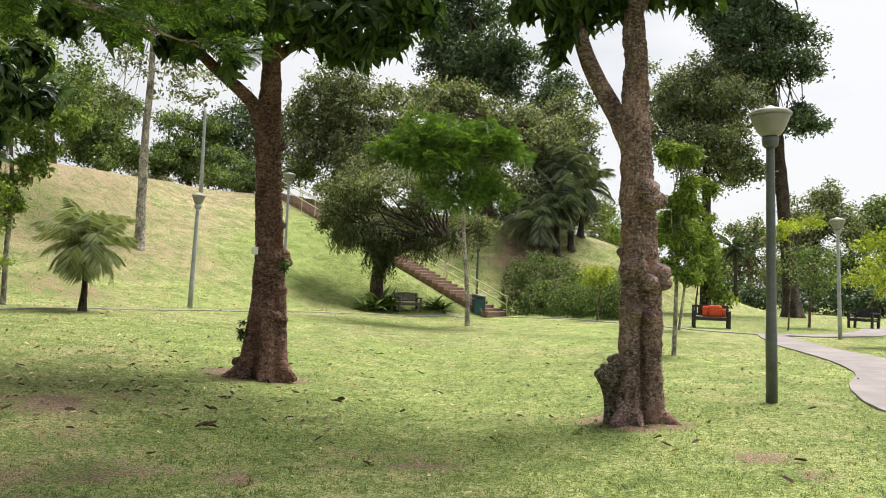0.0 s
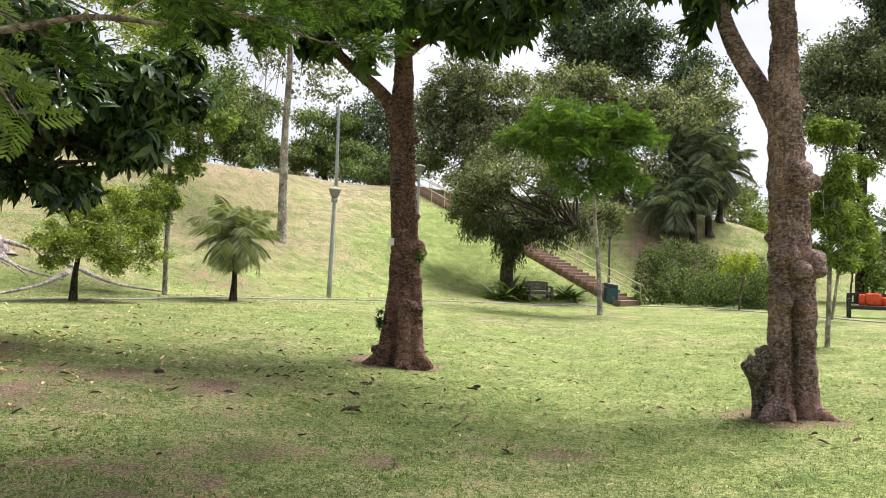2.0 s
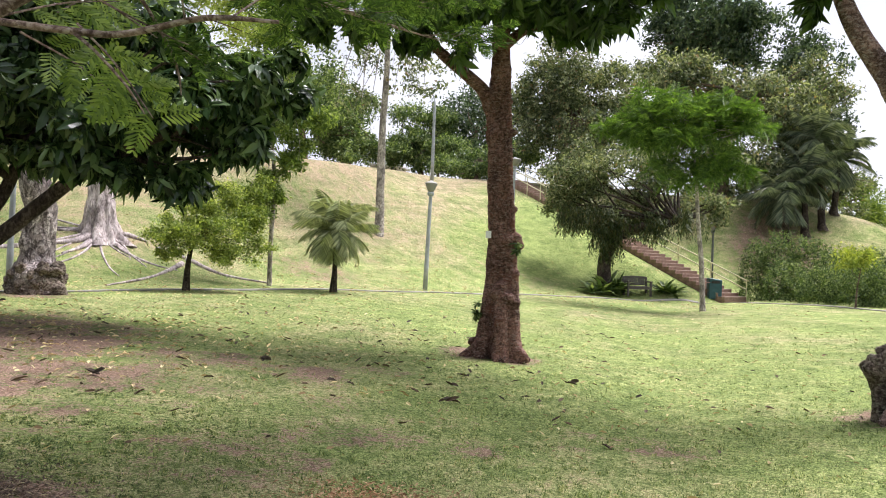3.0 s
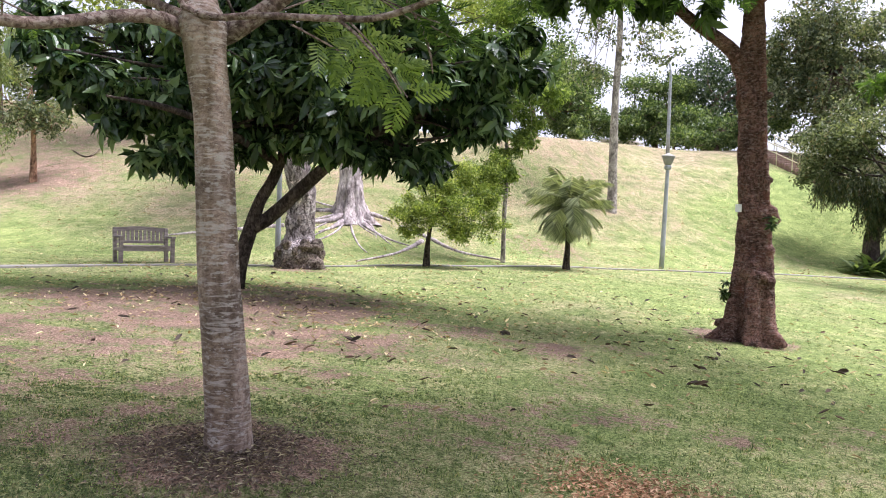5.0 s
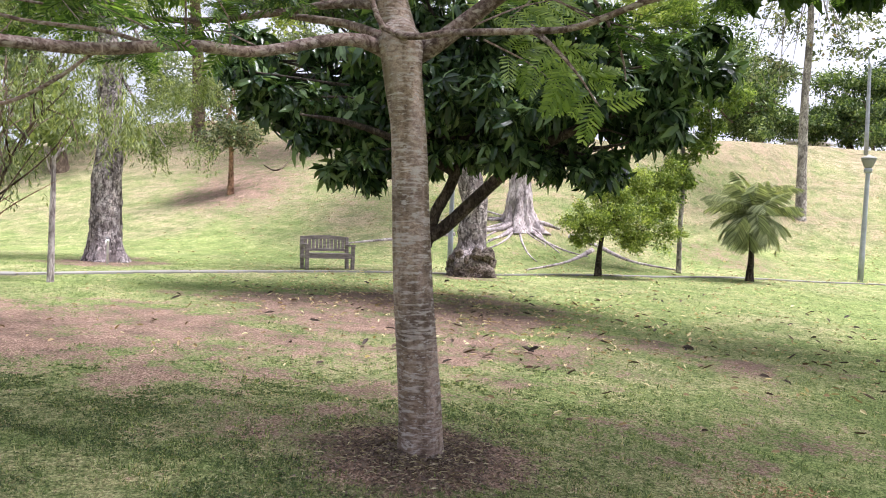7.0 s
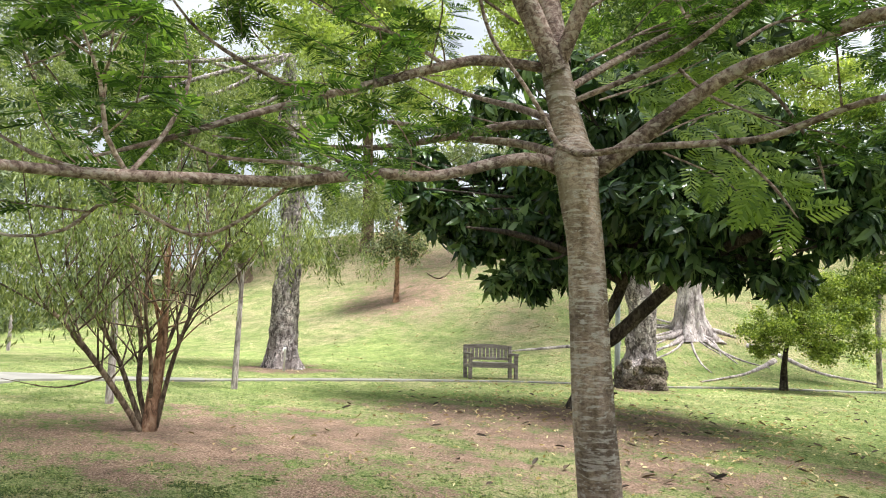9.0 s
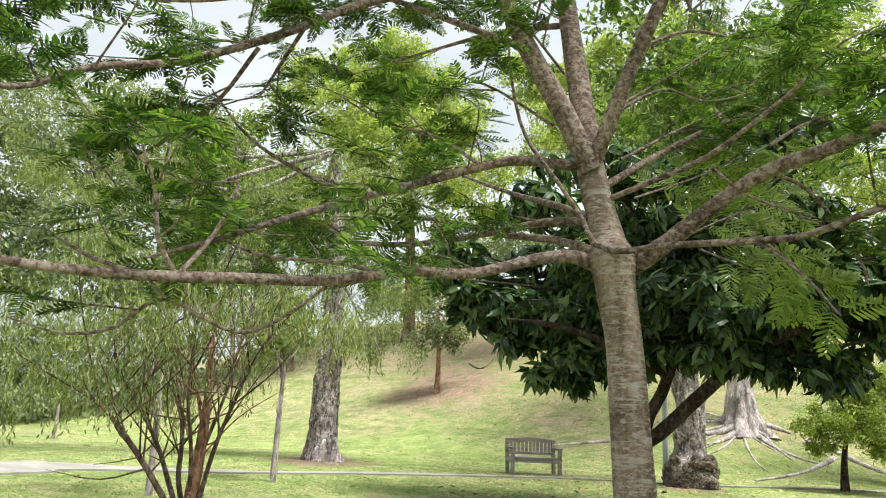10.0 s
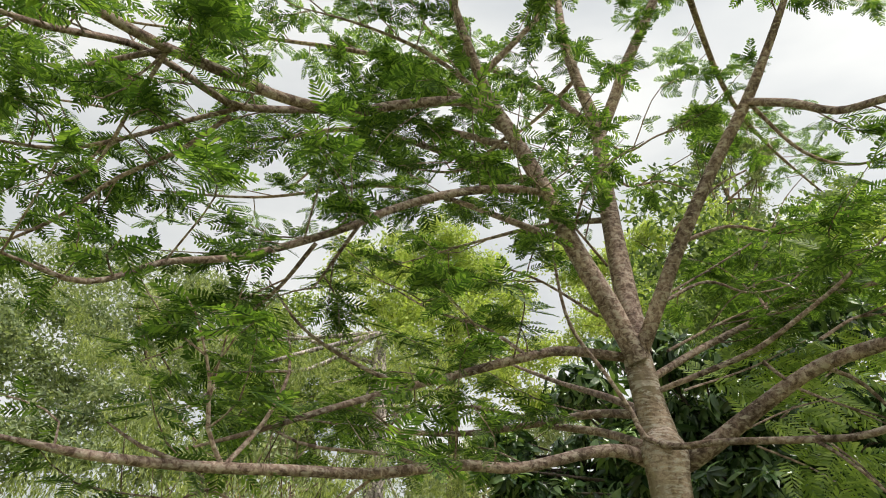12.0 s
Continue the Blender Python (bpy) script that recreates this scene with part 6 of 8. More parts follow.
p = (-9.07, 1.62)
o_, loc_ = local_to(p)
ob = thing("weeping_bush", o_, "many-stemmed weeping bush with peeling brown stems and fine pale leaves", "bush")
rng = np.random.default_rng(33)
for k, (line, radii) in enumerate(((((-8.96, 1.65, 0.52), (-8.96, 1.67, 0.94), (-8.95, 1.70, 1.42), (-8.95, 1.71, 1.98), (-8.95, 1.69, 2.73)), (0.10, 0.085, 0.07, 0.05, 0.02)),
             (((-8.97, 1.56, 0.52), (-8.91, 1.32, 0.89), (-8.84, 1.02, 1.29), (-8.77, 0.68, 1.68), (-8.68, 0.35, 1.89)), (0.06, 0.055, 0.05, 0.035, 0.012)),
             (((-8.97, 1.59, 0.52), (-9.09, 1.44, 0.93), (-9.22, 1.25, 1.40), (-9.36, 0.91, 1.94), (-9.48, 0.53, 2.41)), (0.05, 0.045, 0.04, 0.03, 0.01)),
             (((-8.96, 1.63, 0.54), (-9.08, 1.53, 0.99), (-9.28, 1.54, 1.47), (-9.40, 1.45, 1.97), (-9.61, 1.33, 2.83)), (0.05, 0.045, 0.04, 0.03, 0.01)),
             (((-8.95, 1.71, 0.56), (-8.83, 1.79, 1.19), (-8.70, 1.92, 1.74), (-8.55, 2.16, 2.43), (-8.35, 2.50, 2.94)), (0.05, 0.045, 0.035, 0.025, 0.01)),
             (((-8.96, 1.65, 0.77), (-8.77, 1.56, 1.37), (-8.59, 1.45, 1.83), (-8.49, 1.42, 2.53), (-8.41, 1.31, 2.99)), (0.04, 0.035, 0.03, 0.02, 0.008)),
             (((-8.94, 1.74, 1.36), (-9.01, 1.93, 1.99), (-9.19, 2.05, 2.53), (-9.25, 2.21, 3.09)), (0.035, 0.028, 0.02, 0.008)))):
    g = Geo()
    q = loc_(line)
    tube(g, q, [r_ * (0.80 if k == 0 else 0.58) for r_ in radii], 14, 0.06, 0.06, seed=300 + k)
    for j in range(18):
        u_ = 0.35 + 0.6 * j / 18
        a_ = min(int(u_ * (len(q) - 1)), len(q) - 2)
        s = q[a_] + (q[a_ + 1] - q[a_]) * (u_ * (len(q) - 1) - a_)
        e = s + rng.normal(0, 0.45, 3) + (0, 0, 0.7)
        tube(g, [s, (s + e) / 2 + rng.normal(0, 0.06, 3), e], (0.011, 0.008, 0.003), 5, 0.15, seed=int(rng.integers(1e6)))
    piece("stem", g, BARK_ORANGE if k == 0 else BARK_BROWN, ob, smooth_faces=True)
g = Geo()
weeping_turns(g, rng, [(np.array(c_) - o_, r_, k_, n_) for c_, r_, k_, n_ in (((-9.08, 0.45, 2.49), (1.4, 1.5, 0.8), 14, 300), ((-8.98, 1.53, 2.91), (1.5, 1.6, 0.7), 14, 330), ((-8.57, 2.46, 2.71), (0.8, 1.0, 0.7), 10, 210), ((-9.08, 0.03, 2.10), (0.9, 1.0, 0.7), 9, 240), ((-9.04, 1.03, 2.18), (1.2, 1.2, 0.5), 9, 200), ((-9.24, -0.73, 2.28), (1.2, 1.2, 0.9), 9, 260), ((-8.9, 1.4, 3.3), (1.5, 1.6, 0.5), 12, 260))], 0.40)
piece("crown", g, LEAF_WEEPING, ob, "hanging fine pale green leaves")

# young slim trees in stakes on the left lawn
for k, (b_, t_, d_) in enumerate((((-12.82, 3.59), (-12.82, 3.60, 2.56), 12.9), ((-11.20, 1.51), (-11.11, 1.47, 2.01), 10.8), ((-26.18, 0.47), (-26.28, 0.50, 3.00), 25.9))):
    tree("young_tree", b_, "young slim white-trunked tree", [((*b_, 0), 0.05), (tuple((np.array((*b_, 1.0)) + t_) / 2), 0.045), (t_, 0.03)], [(tuple(np.array(t_) + (0, 0, 0.6)), (0.7, 0.7, 0.7), 8, 120)], LEAF_WEEPING, BARK_FIG, SPRIGS, 0.13, "young slim trees", 40 + k, flare=0.2)

p = (-29.46, 15.03)
far_tree("small_slope_tree", p, "small grey-green tree with orange trunk in bare earth", (((-29.29, 14.74, 6.20), 1.7, 1.6, 520), ((-29.39, 14.54, 7.39), 1.1, 0.9, 260), ((-29.01, 15.07, 5.45), 1.2, 0.7, 200)), LEAF_GREY, 0.17, 41, 0.12, BARK_ORANGE, limbs=8)

# young bright tree on the lawn
p = (1.24, 27.89)
tree("bright_young_tree", p, "young tree with slim pale trunk and bright green feathery crown", [((*p, 0), 0.10), ((1.16, 27.95, 1.85), 0.085), ((0.99, 27.95, 3.54), 0.075), ((0.87, 27.96, 5.24), 0.05), ((0.59, 27.96, 6.94), 0.02)],
     [((-0.25, 27.97, 7.66), (1.4, 1.4, 0.5), 12, 260), ((1.70, 27.92, 6.93), (1.5, 1.4, 0.55), 14, 330), ((-0.95, 27.95, 6.55), (1.5, 1.4, 0.5), 12, 260), ((0.45, 27.96, 6.08), (1.7, 1.6, 0.7), 14, 300), ((1.44, 27.93, 5.15), (1.2, 1.1, 0.8), 10, 240), ((1.46, 27.93, 7.51), (1.4, 1.2, 0.5), 10, 260), ((-1.08, 27.94, 7.19), (1.2, 1.1, 0.5), 10, 220), ((0.41, 27.96, 7.15), (1.6, 1.4, 0.7), 12, 300), ((2.65, 27.85, 6.79), (0.7, 0.7, 0.35), 6, 90), ((0.17, 27.97, 5.10), (1.1, 1.1, 0.6), 9, 170), ((-1.90, 27.90, 6.61), (0.8, 0.8, 0.35), 6, 100)],
     LEAF_BRIGHT, BARK_PALE, PINNATES, 0.42, seed=42, limbs=4, flare=0.2)
# leafy columns beside the bench
for k, (b_, t1, t2, cr) in enumerate((((5.59, 17.45), (5.63, 17.49, 2.21), (5.67, 17.48, 4.73), (((5.66, 17.48, 4.80), (0.5, 0.5, 0.42), 8, 200), ((5.80, 17.44, 4.00), (0.6, 0.5, 0.5), 9, 230), ((5.64, 17.49, 3.00), (0.58, 0.5, 0.6), 9, 260), ((5.80, 17.44, 2.22), (0.5, 0.5, 0.35), 8, 150))),
             ((9.00, 27.60), (8.98, 26.81, 2.55), (9.13, 26.76, 4.59), (((9.13, 26.76, 4.18), (0.8, 0.8, 1.0), 9, 260), ((9.51, 26.63, 3.17), (0.7, 0.7, 0.8), 8, 200), ((8.30, 27.03, 4.17), (0.7, 0.7, 1.2), 8, 200))))):
    tree("slender_tree", b_, "slender tree with hanging fresh green leaves", [((*b_, 0), 0.05), (t1, 0.045), (t2, 0.02)], [(q, r, k_, 2 * n_) for q, r, k_, n_ in cr], LEAF_FRESH, BARK_PALE, SPRIGS_NARROW, 0.135, "slender trees", 44 + k, flare=0.2, droop=1.2)

# woods on the hill
hill = "trees on the hill"
far_tree("large_dark_tree", xy((3.01, 60.20, 9.97)), "tall dome-shaped tree with dark large leaves", (((2.84, 60.20, 21.17), 4.8, 4.2, 1500), ((2.26, 60.23, 24.47), 3.0, 2.6, 600), ((4.98, 60.07, 19.34), 3.0, 3.0, 600), ((0.11, 60.27, 19.67), 2.6, 2.6, 480)), LEAF_DEEP, 0.42, 51, 0.45, group=hill)
far_tree("grey_green_tree", xy((-5.21, 49.99, 6.33)), "grey-green tree with bare twigs showing", (((-5.47, 49.96, 12.46), 3.6, 2.8, 900), ((-7.66, 49.66, 11.16), 2.8, 2.8, 700), ((-3.12, 50.16, 10.66), 2.6, 2.2, 550), ((-7.16, 49.74, 8.13), 2.4, 2.0, 420), ((-8.52, 49.52, 13.77), 2.0, 2.0, 320), ((-6.88, 48.76, 13.27), 2.4, 3.0, 480), ((-5.03, 46.96, 9.27), 2.1, 2.1, 420), ((-8.84, 49.88, 11.15), 1.7, 2.7, 320), ((-3.5, 48.77, 12.65), 2.1, 2.2, 360)), LEAF_GREY, 0.30, 52, 0.35, group=hill)
far_tree("brown_green_tree", xy((3.15, 50.17, 7.06)), "broad tree with brownish grey-green leaves", (((1.78, 50.24, 13.20), 3.2, 2.0, 800), ((5.24, 50.00, 12.51), 3.2, 2.6, 800), ((8.21, 51.63, 12.18), 2.4, 3.0, 620), ((5.61, 48.95, 9.28), 3.0, 2.4, 700), ((-0.99, 52.26, 14.37), 2.2, 1.6, 400), ((3.89, 45.97, 8.05), 2.3, 2.1, 420), ((6.13, 47.79, 11.33), 2.2, 2.2, 380), ((8.81, 50.7, 12.8), 1.9, 2.3, 320), ((-0.18, 48.69, 13.9), 2.2, 1.5, 300)), LEAF_GREY, 0.30, 53, 0.4, group=hill)
far_tree("dark_tree", xy((9.77, 57.45, 6.78)), "dark tree behind the palms", (((9.35, 59.55, 17.50), 2.8, 2.2, 500), ((9.72, 55.43, 10.86), 2.2, 3.0, 500)), LEAF_DEEP, 0.36, 54, 0.35, group=hill)
far_tree("hilltop_tree", xy((-25.00, 54.77, 9.38)), "hilltop tree with thin leaves", (((-25.53, 54.53, 12.89), 3.6, 3.0, 700), ((-24.83, 57.04, 11.07), 2.4, 1.6, 300), ((-27.30, 53.66, 14.90), 3.2, 3.2, 520)), LEAF_MID, 0.34, 55, 0.35, group=hill)
far_tree("hilltop_tree", xy((-18.48, 55.22, 9.29)), "rounded light green hilltop tree", (((-19.36, 54.91, 11.74), 2.6, 2.0, 520), ((-17.16, 53.55, 10.11), 2.2, 1.6, 400), ((-21.09, 56.41, 10.45), 1.8, 1.2, 260)), LEAF_MID, 0.30, 56, 0.3, group=hill)
far_tree("hilltop_tree", xy((-15.90, 58.10, 9.38)), "dark leafy tree on the hilltop", (((-16.10, 58.05, 13.39), 3.0, 3.6, 760), ((-16.22, 55.93, 10.34), 2.4, 1.8, 420), ((-12.25, 58.99, 12.38), 2.6, 3.6, 600)), LEAF_DEEP, 0.34, 57, 0.35, group=hill)
far_tree("hilltop_bush", (-16.21, 52.07), "dense green shrubs along the hilltop", (((-19.41, 53.01, 9.93), 1.2, 1.0, 420), ((-17.95, 53.96, 10.77), 1.5, 1.7, 620), ((-15.06, 52.02, 9.33), 1.7, 1.3, 560), ((-13.19, 51.03, 8.78), 1.3, 1.1, 420), ((-17.08, 54.87, 12.45), 1.5, 1.5, 420), ((-22.05, 47.97, 9.15), 1.9, 0.8, 300), ((-19.96, 52.5, 9.6), 2.0, 1.0, 300), ((-18.16, 54.07, 9.28), 1.8, 0.8, 260), ((-16.07, 55.9, 9.1), 1.8, 0.8, 260), ((-14.27, 57.47, 8.95), 1.8, 0.8, 260)), LEAF_MID, 0.26, 158, 0.12, group=hill, limbs=1)
far_tree("hilltop_tree", (-22.47, 50.09), "thin-leaved tree behind the crest", (((-21.97, 49.98, 10.65), 1.4, 1.7, 420), ((-22.75, 47.98, 10.77), 1.3, 1.8, 420), ((-20.59, 50.04, 9.37), 1.1, 0.8, 260), ((-23.22, 49.85, 13.27), 1.5, 1.1, 260)), LEAF_MID, 0.24, 159, 0.12, group=hill, limbs=5)
far_tree("hilltop_bush", xy((-12.53, 48.65, 7.58)), "dense green hilltop shrubs", (((-13.94, 48.26, 8.33), 1.8, 0.8, 320), ((-12.21, 48.73, 8.24), 1.6, 0.8, 300), ((-10.16, 51.25, 9.40), 2.0, 1.2, 360)), LEAF_MID, 0.24, 58, 0.15, group=hill)
# leaning tree hung with ferns beside the stairs
p = (-2.71, 35.26)
tree("leaning_fern_tree", p, "leaning tree hung with long ferns", [((*p, 0), 0.32), ((-2.78, 35.45, 2.03), 0.30), ((-2.24, 35.49, 3.12), 0.28), ((-0.92, 35.55, 3.66), 0.2), ((0.41, 35.57, 3.90), 0.12)],
     [((-2.40, 36.18, 5.90), (2.6, 2.2, 1.7), 16, 800), ((-4.30, 36.00, 5.80), (1.8, 1.8, 1.5), 12, 460), ((0.36, 36.27, 5.47), (2.0, 1.8, 1.3), 12, 420), ((2.39, 37.19, 4.51), (1.2, 1.2, 0.9), 8, 220), ((-2.03, 35.70, 4.22), (1.6, 1.4, 0.6), 8, 240), ((-3.84, 36.59, 6.31), (1.8, 1.6, 1.5), 12, 460), ((-1.58, 36.62, 5.57), (1.5, 1.4, 1.3), 10, 340), ((-4.82, 36.19, 4.56), (1.0, 0.9, 0.9), 8, 180), ((-0.38, 37.05, 6.79), (1.6, 1.4, 1.4), 10, 340)],
     LEAF_GREY, BARK_DARK, SPRIGS, 0.17, seed=61, limbs=4)
ob = thing("hanging_ferns", (*p, float(ground_z(*p)) + 1.2), "masses of long ferns hanging from the leaning trunk", "fern")
o_ = np.array(ob.matrix_basis.translation)
g = Geo()
rng = np.random.default_rng(62)
weeping_turns(g, rng, [(np.array(c_) - o_, r_, k_, n_) for c_, r_, k_, n_ in (((-3.47, 35.09, 4.39), (1.3, 1.0, 0.5), 10, 420), ((-2.63, 35.16, 3.36), (0.8, 0.8, 0.8), 10, 420), ((-0.93, 35.25, 4.02), (1.4, 0.8, 0.25), 8, 300), ((-4.40, 34.98, 4.61), (0.6, 0.6, 0.4), 6, 150), ((0.66, 35.26, 4.29), (0.8, 0.6, 0.25), 6, 120))], 1.0)
piece("fronds", g, FERN, ob)
# hedges and shrubs right of the stairs
shrub("hedge_bush", (5.12, 38.83), "dense dark green bush at the foot of the bank", (((4.2, 39.34), 0.77, 2.81), ((5.12, 38.83), 1.0, 2.84), ((6.35, 38.32), 1.22, 2.51), ((5.29, 36.84), 1.11, 1.52)), LEAF_MID, 0.12, 2600, 63, "bushes")
shrub("hedge_bush", (8.25, 35.81), "dense dark green bush beside the lawn", (((7.22, 36.82), 1.17, 1.94), ((8.25, 35.81), 1.08, 1.98), ((6.32, 34.84), 0.95, 1.31), ((7.42, 33.83), 1.12, 1.44), ((8.32, 33.33), 0.85, 1.58)), LEAF_MID, 0.11, 3000, 64, "bushes")
far_tree("yellow_green_sapling", (6.91, 31.83), "thin sapling with yellow-green leaves", (((7.05, 31.81, 2.30), 1.0, 0.5, 160),), LEAF_YELLOW, 0.17, 65, 0.035)
far_tree("grey_tree", xy((13.44, 58.76, 3.45)), "light green tree behind the bank", (((13.58, 58.73, 6.36), 1.8, 1.6, 300), ((13.11, 60.88, 8.13), 1.6, 1.6, 200)), LEAF_FRESH, 0.3, 66, 0.2)
# tall trees on the right
far_tree("tall_broad_tree", xy((15.73, 43.52, 0.55)), "tall broad tree with drooping leaves and a climber-clad trunk", (((15.25, 43.69, 14.27), 3.4, 2.6, 900), ((14.08, 44.08, 12.28), 2.2, 2.2, 480), ((16.77, 43.13, 11.49), 2.2, 2.4, 520), ((15.93, 43.45, 9.18), 2.6, 1.8, 480), ((17.14, 42.99, 15.50), 1.5, 1.0, 220), ((13.56, 42.61, 13.9), 1.6, 2.0, 380), ((15.99, 41.63, 13.08), 2.2, 2.2, 560), ((14.5, 41.79, 10.31), 2.6, 1.6, 480), ((16.79, 41.85, 8.96), 1.6, 1.4, 300), ((13.01, 42.76, 11.1), 1.3, 2.0, 260)), LEAF_GREY, 0.26, 71, 0.32, BARK_DARK, droop=0.6, limbs=6)
far_tree("climber", xy((15.01, 43.14, 0.54)), "large-leaved climber round the tree trunk", (((15.54, 42.95, 3.17), 1.0, 1.0, 160), ((15.07, 43.12, 5.12), 1.2, 1.6, 260), ((16.06, 42.54, 1.89), 0.8, 0.6, 90)), LEAF_FRESH, 0.34, 72, 0.05, limbs=0)
p = (20.66, 43.19)
tree("giant_tree", p, "very tall tree with straight trunk, buttress roots and layered dark crown", [((*p, 0), 0.48), ((20.64, 43.64, 3.71), 0.40), ((20.38, 43.76, 6.71), 0.36), ((20.00, 43.94, 10.78), 0.36), ((19.56, 44.13, 14.57), 0.30), ((19.11, 44.33, 18.43), 0.24), ((18.83, 44.45, 21.98), 0.1)],
     [((17.69, 44.92, 18.94), (2.6, 2.4, 1.1), 14, 560), ((20.02, 43.93, 18.32), (2.6, 2.4, 1.3), 14, 560), ((17.41, 45.03, 17.20), (1.6, 1.6, 0.7), 8, 220), ((20.62, 43.65, 15.16), (2.2, 2.0, 0.9), 12, 420), ((18.84, 44.45, 21.27), (3.6, 3.2, 1.4), 18, 700), ((20.92, 43.50, 12.25), (1.7, 1.6, 0.8), 10, 300), ((18.64, 44.53, 14.64), (1.4, 1.4, 0.6), 8, 150), ((17.08, 43.37, 18.0), (2.3, 2.1, 1.4), 14, 420), ((20.2, 43.4, 17.11), (1.9, 1.7, 1.6), 12, 380), ((18.69, 43.5, 15.44), (2.7, 2.4, 1.1), 14, 420), ((20.83, 43.65, 12.28), (1.5, 1.4, 0.9), 9, 220), ((17.24, 45.45, 16.62), (1.3, 1.1, 1.4), 9, 200)],
     LEAF_DEEP, BARK_DARK, SPRIGS, 0.26, seed=73, limbs=5, flare=0.8, rough=0.05, sides=26)
# grey-green leaf colour stands in for haze on these distant trees
far_tree("background_tree", xy((34.06, 67.13, 2.39)), "broad dark tree in the distance", (((33.98, 67.16, 9.82), 3.2, 1.8, 420), ((32.56, 67.87, 7.24), 2.8, 2.0, 360), ((35.80, 66.21, 8.27), 3.0, 2.2, 400), ((33.58, 66.25, 4.39), 4.6, 2.4, 560), ((34.99, 66.65, 11.09), 1.8, 1.2, 160)), LEAF_GREY, 0.34, 74, 0.4, group="far trees")
far_tree("background_tree", xy((41.05, 68.97, 2.12)), "broad dark tree in the distance", (((40.43, 69.34, 8.70), 3.2, 2.2, 420), ((43.48, 67.47, 8.41), 4.2, 3.0, 500), ((39.63, 67.49, 4.65), 4.6, 2.4, 520), ((41.78, 68.53, 10.27), 2.2, 1.4, 200)), LEAF_MID, 0.44, 75, 0.4, group="far trees")
far_tree("background_tree", xy((31.31, 73.92, 2.23)), "broad dark tree in the distance", (((31.76, 75.90, 8.02), 2.6, 2.2, 320), ((30.05, 76.59, 5.07), 3.4, 2.2, 420), ((32.70, 73.31, 3.96), 3.4, 2.0, 420)), LEAF_GREY, 0.42, 76, 0.4, group="far trees")
far_tree("background_bush", xy((25.08, 59.18, 0.98)), "dark undergrowth behind the lawn", (((23.51, 59.82, 1.95), 2.8, 1.0, 420), ((25.82, 58.86, 1.78), 2.6, 0.9, 400), ((28.73, 57.49, 1.82), 3.2, 1.2, 460), ((30.13, 54.49, 1.92), 3.4, 1.6, 520), ((32.28, 53.25, 2.23), 3.0, 1.8, 480)), LEAF_DEEP, 0.32, 77, 0.1, limbs=1)
far_tree("umbrella_sapling", (13.64, 28.86), "sapling with flat yellow-green crown", (((13.93, 28.67, 4.48), 1.1, 0.26, 90), ((13.31, 28.96, 4.26), 0.5, 0.2, 30), ((14.37, 28.45, 4.64), 0.5, 0.2, 34)), LEAF_YELLOW, 0.16, 78, 0.03, limbs=3)
far_tree("lawn_sapling", (15.44, 30.82), "young green tree on the lawn", (((15.47, 30.58, 2.89), 1.3, 1.1, 170), ((15.09, 30.77, 3.58), 0.9, 0.6, 70), ((15.93, 30.34, 2.44), 0.8, 0.7, 70)), LEAF_MID, 0.15, 79, 0.05)
far_tree("yellow_sapling", xy((12.77, 20.63, 0.70)), "sapling with yellow-green leaves by the path", (((12.53, 20.78, 3.34), 0.8, 0.3, 140), ((12.77, 20.64, 2.56), 0.9, 0.5, 160), ((15.37, 26.08, 2.39), 0.9, 0.8, 160)), LEAF_YELLOW, 0.15, 80, 0.04)
# light trees far behind the feathery tree
back = "trees beyond the slope"
# LEAF_LIME and LEAF_HAZY crowns get their haze from leaf colour
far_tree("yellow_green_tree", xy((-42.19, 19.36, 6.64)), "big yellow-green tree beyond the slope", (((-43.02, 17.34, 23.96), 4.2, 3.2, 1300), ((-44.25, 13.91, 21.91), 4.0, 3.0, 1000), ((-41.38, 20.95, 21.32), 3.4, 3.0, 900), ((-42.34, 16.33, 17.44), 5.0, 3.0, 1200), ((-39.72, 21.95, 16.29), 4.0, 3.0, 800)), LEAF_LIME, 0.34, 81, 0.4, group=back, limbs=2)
far_tree("yellow_green_tree", xy((-42.74, 12.08, 6.02)), "light green tree beyond the slope", (((-43.42, 9.14, 15.56), 4.4, 3.2, 1100), ((-41.76, 11.76, 12.79), 4.0, 3.0, 900), ((-43.82, 6.94, 12.44), 4.0, 3.0, 900)), LEAF_FRESH, 0.33, 181, 0.4, group=back, limbs=2)
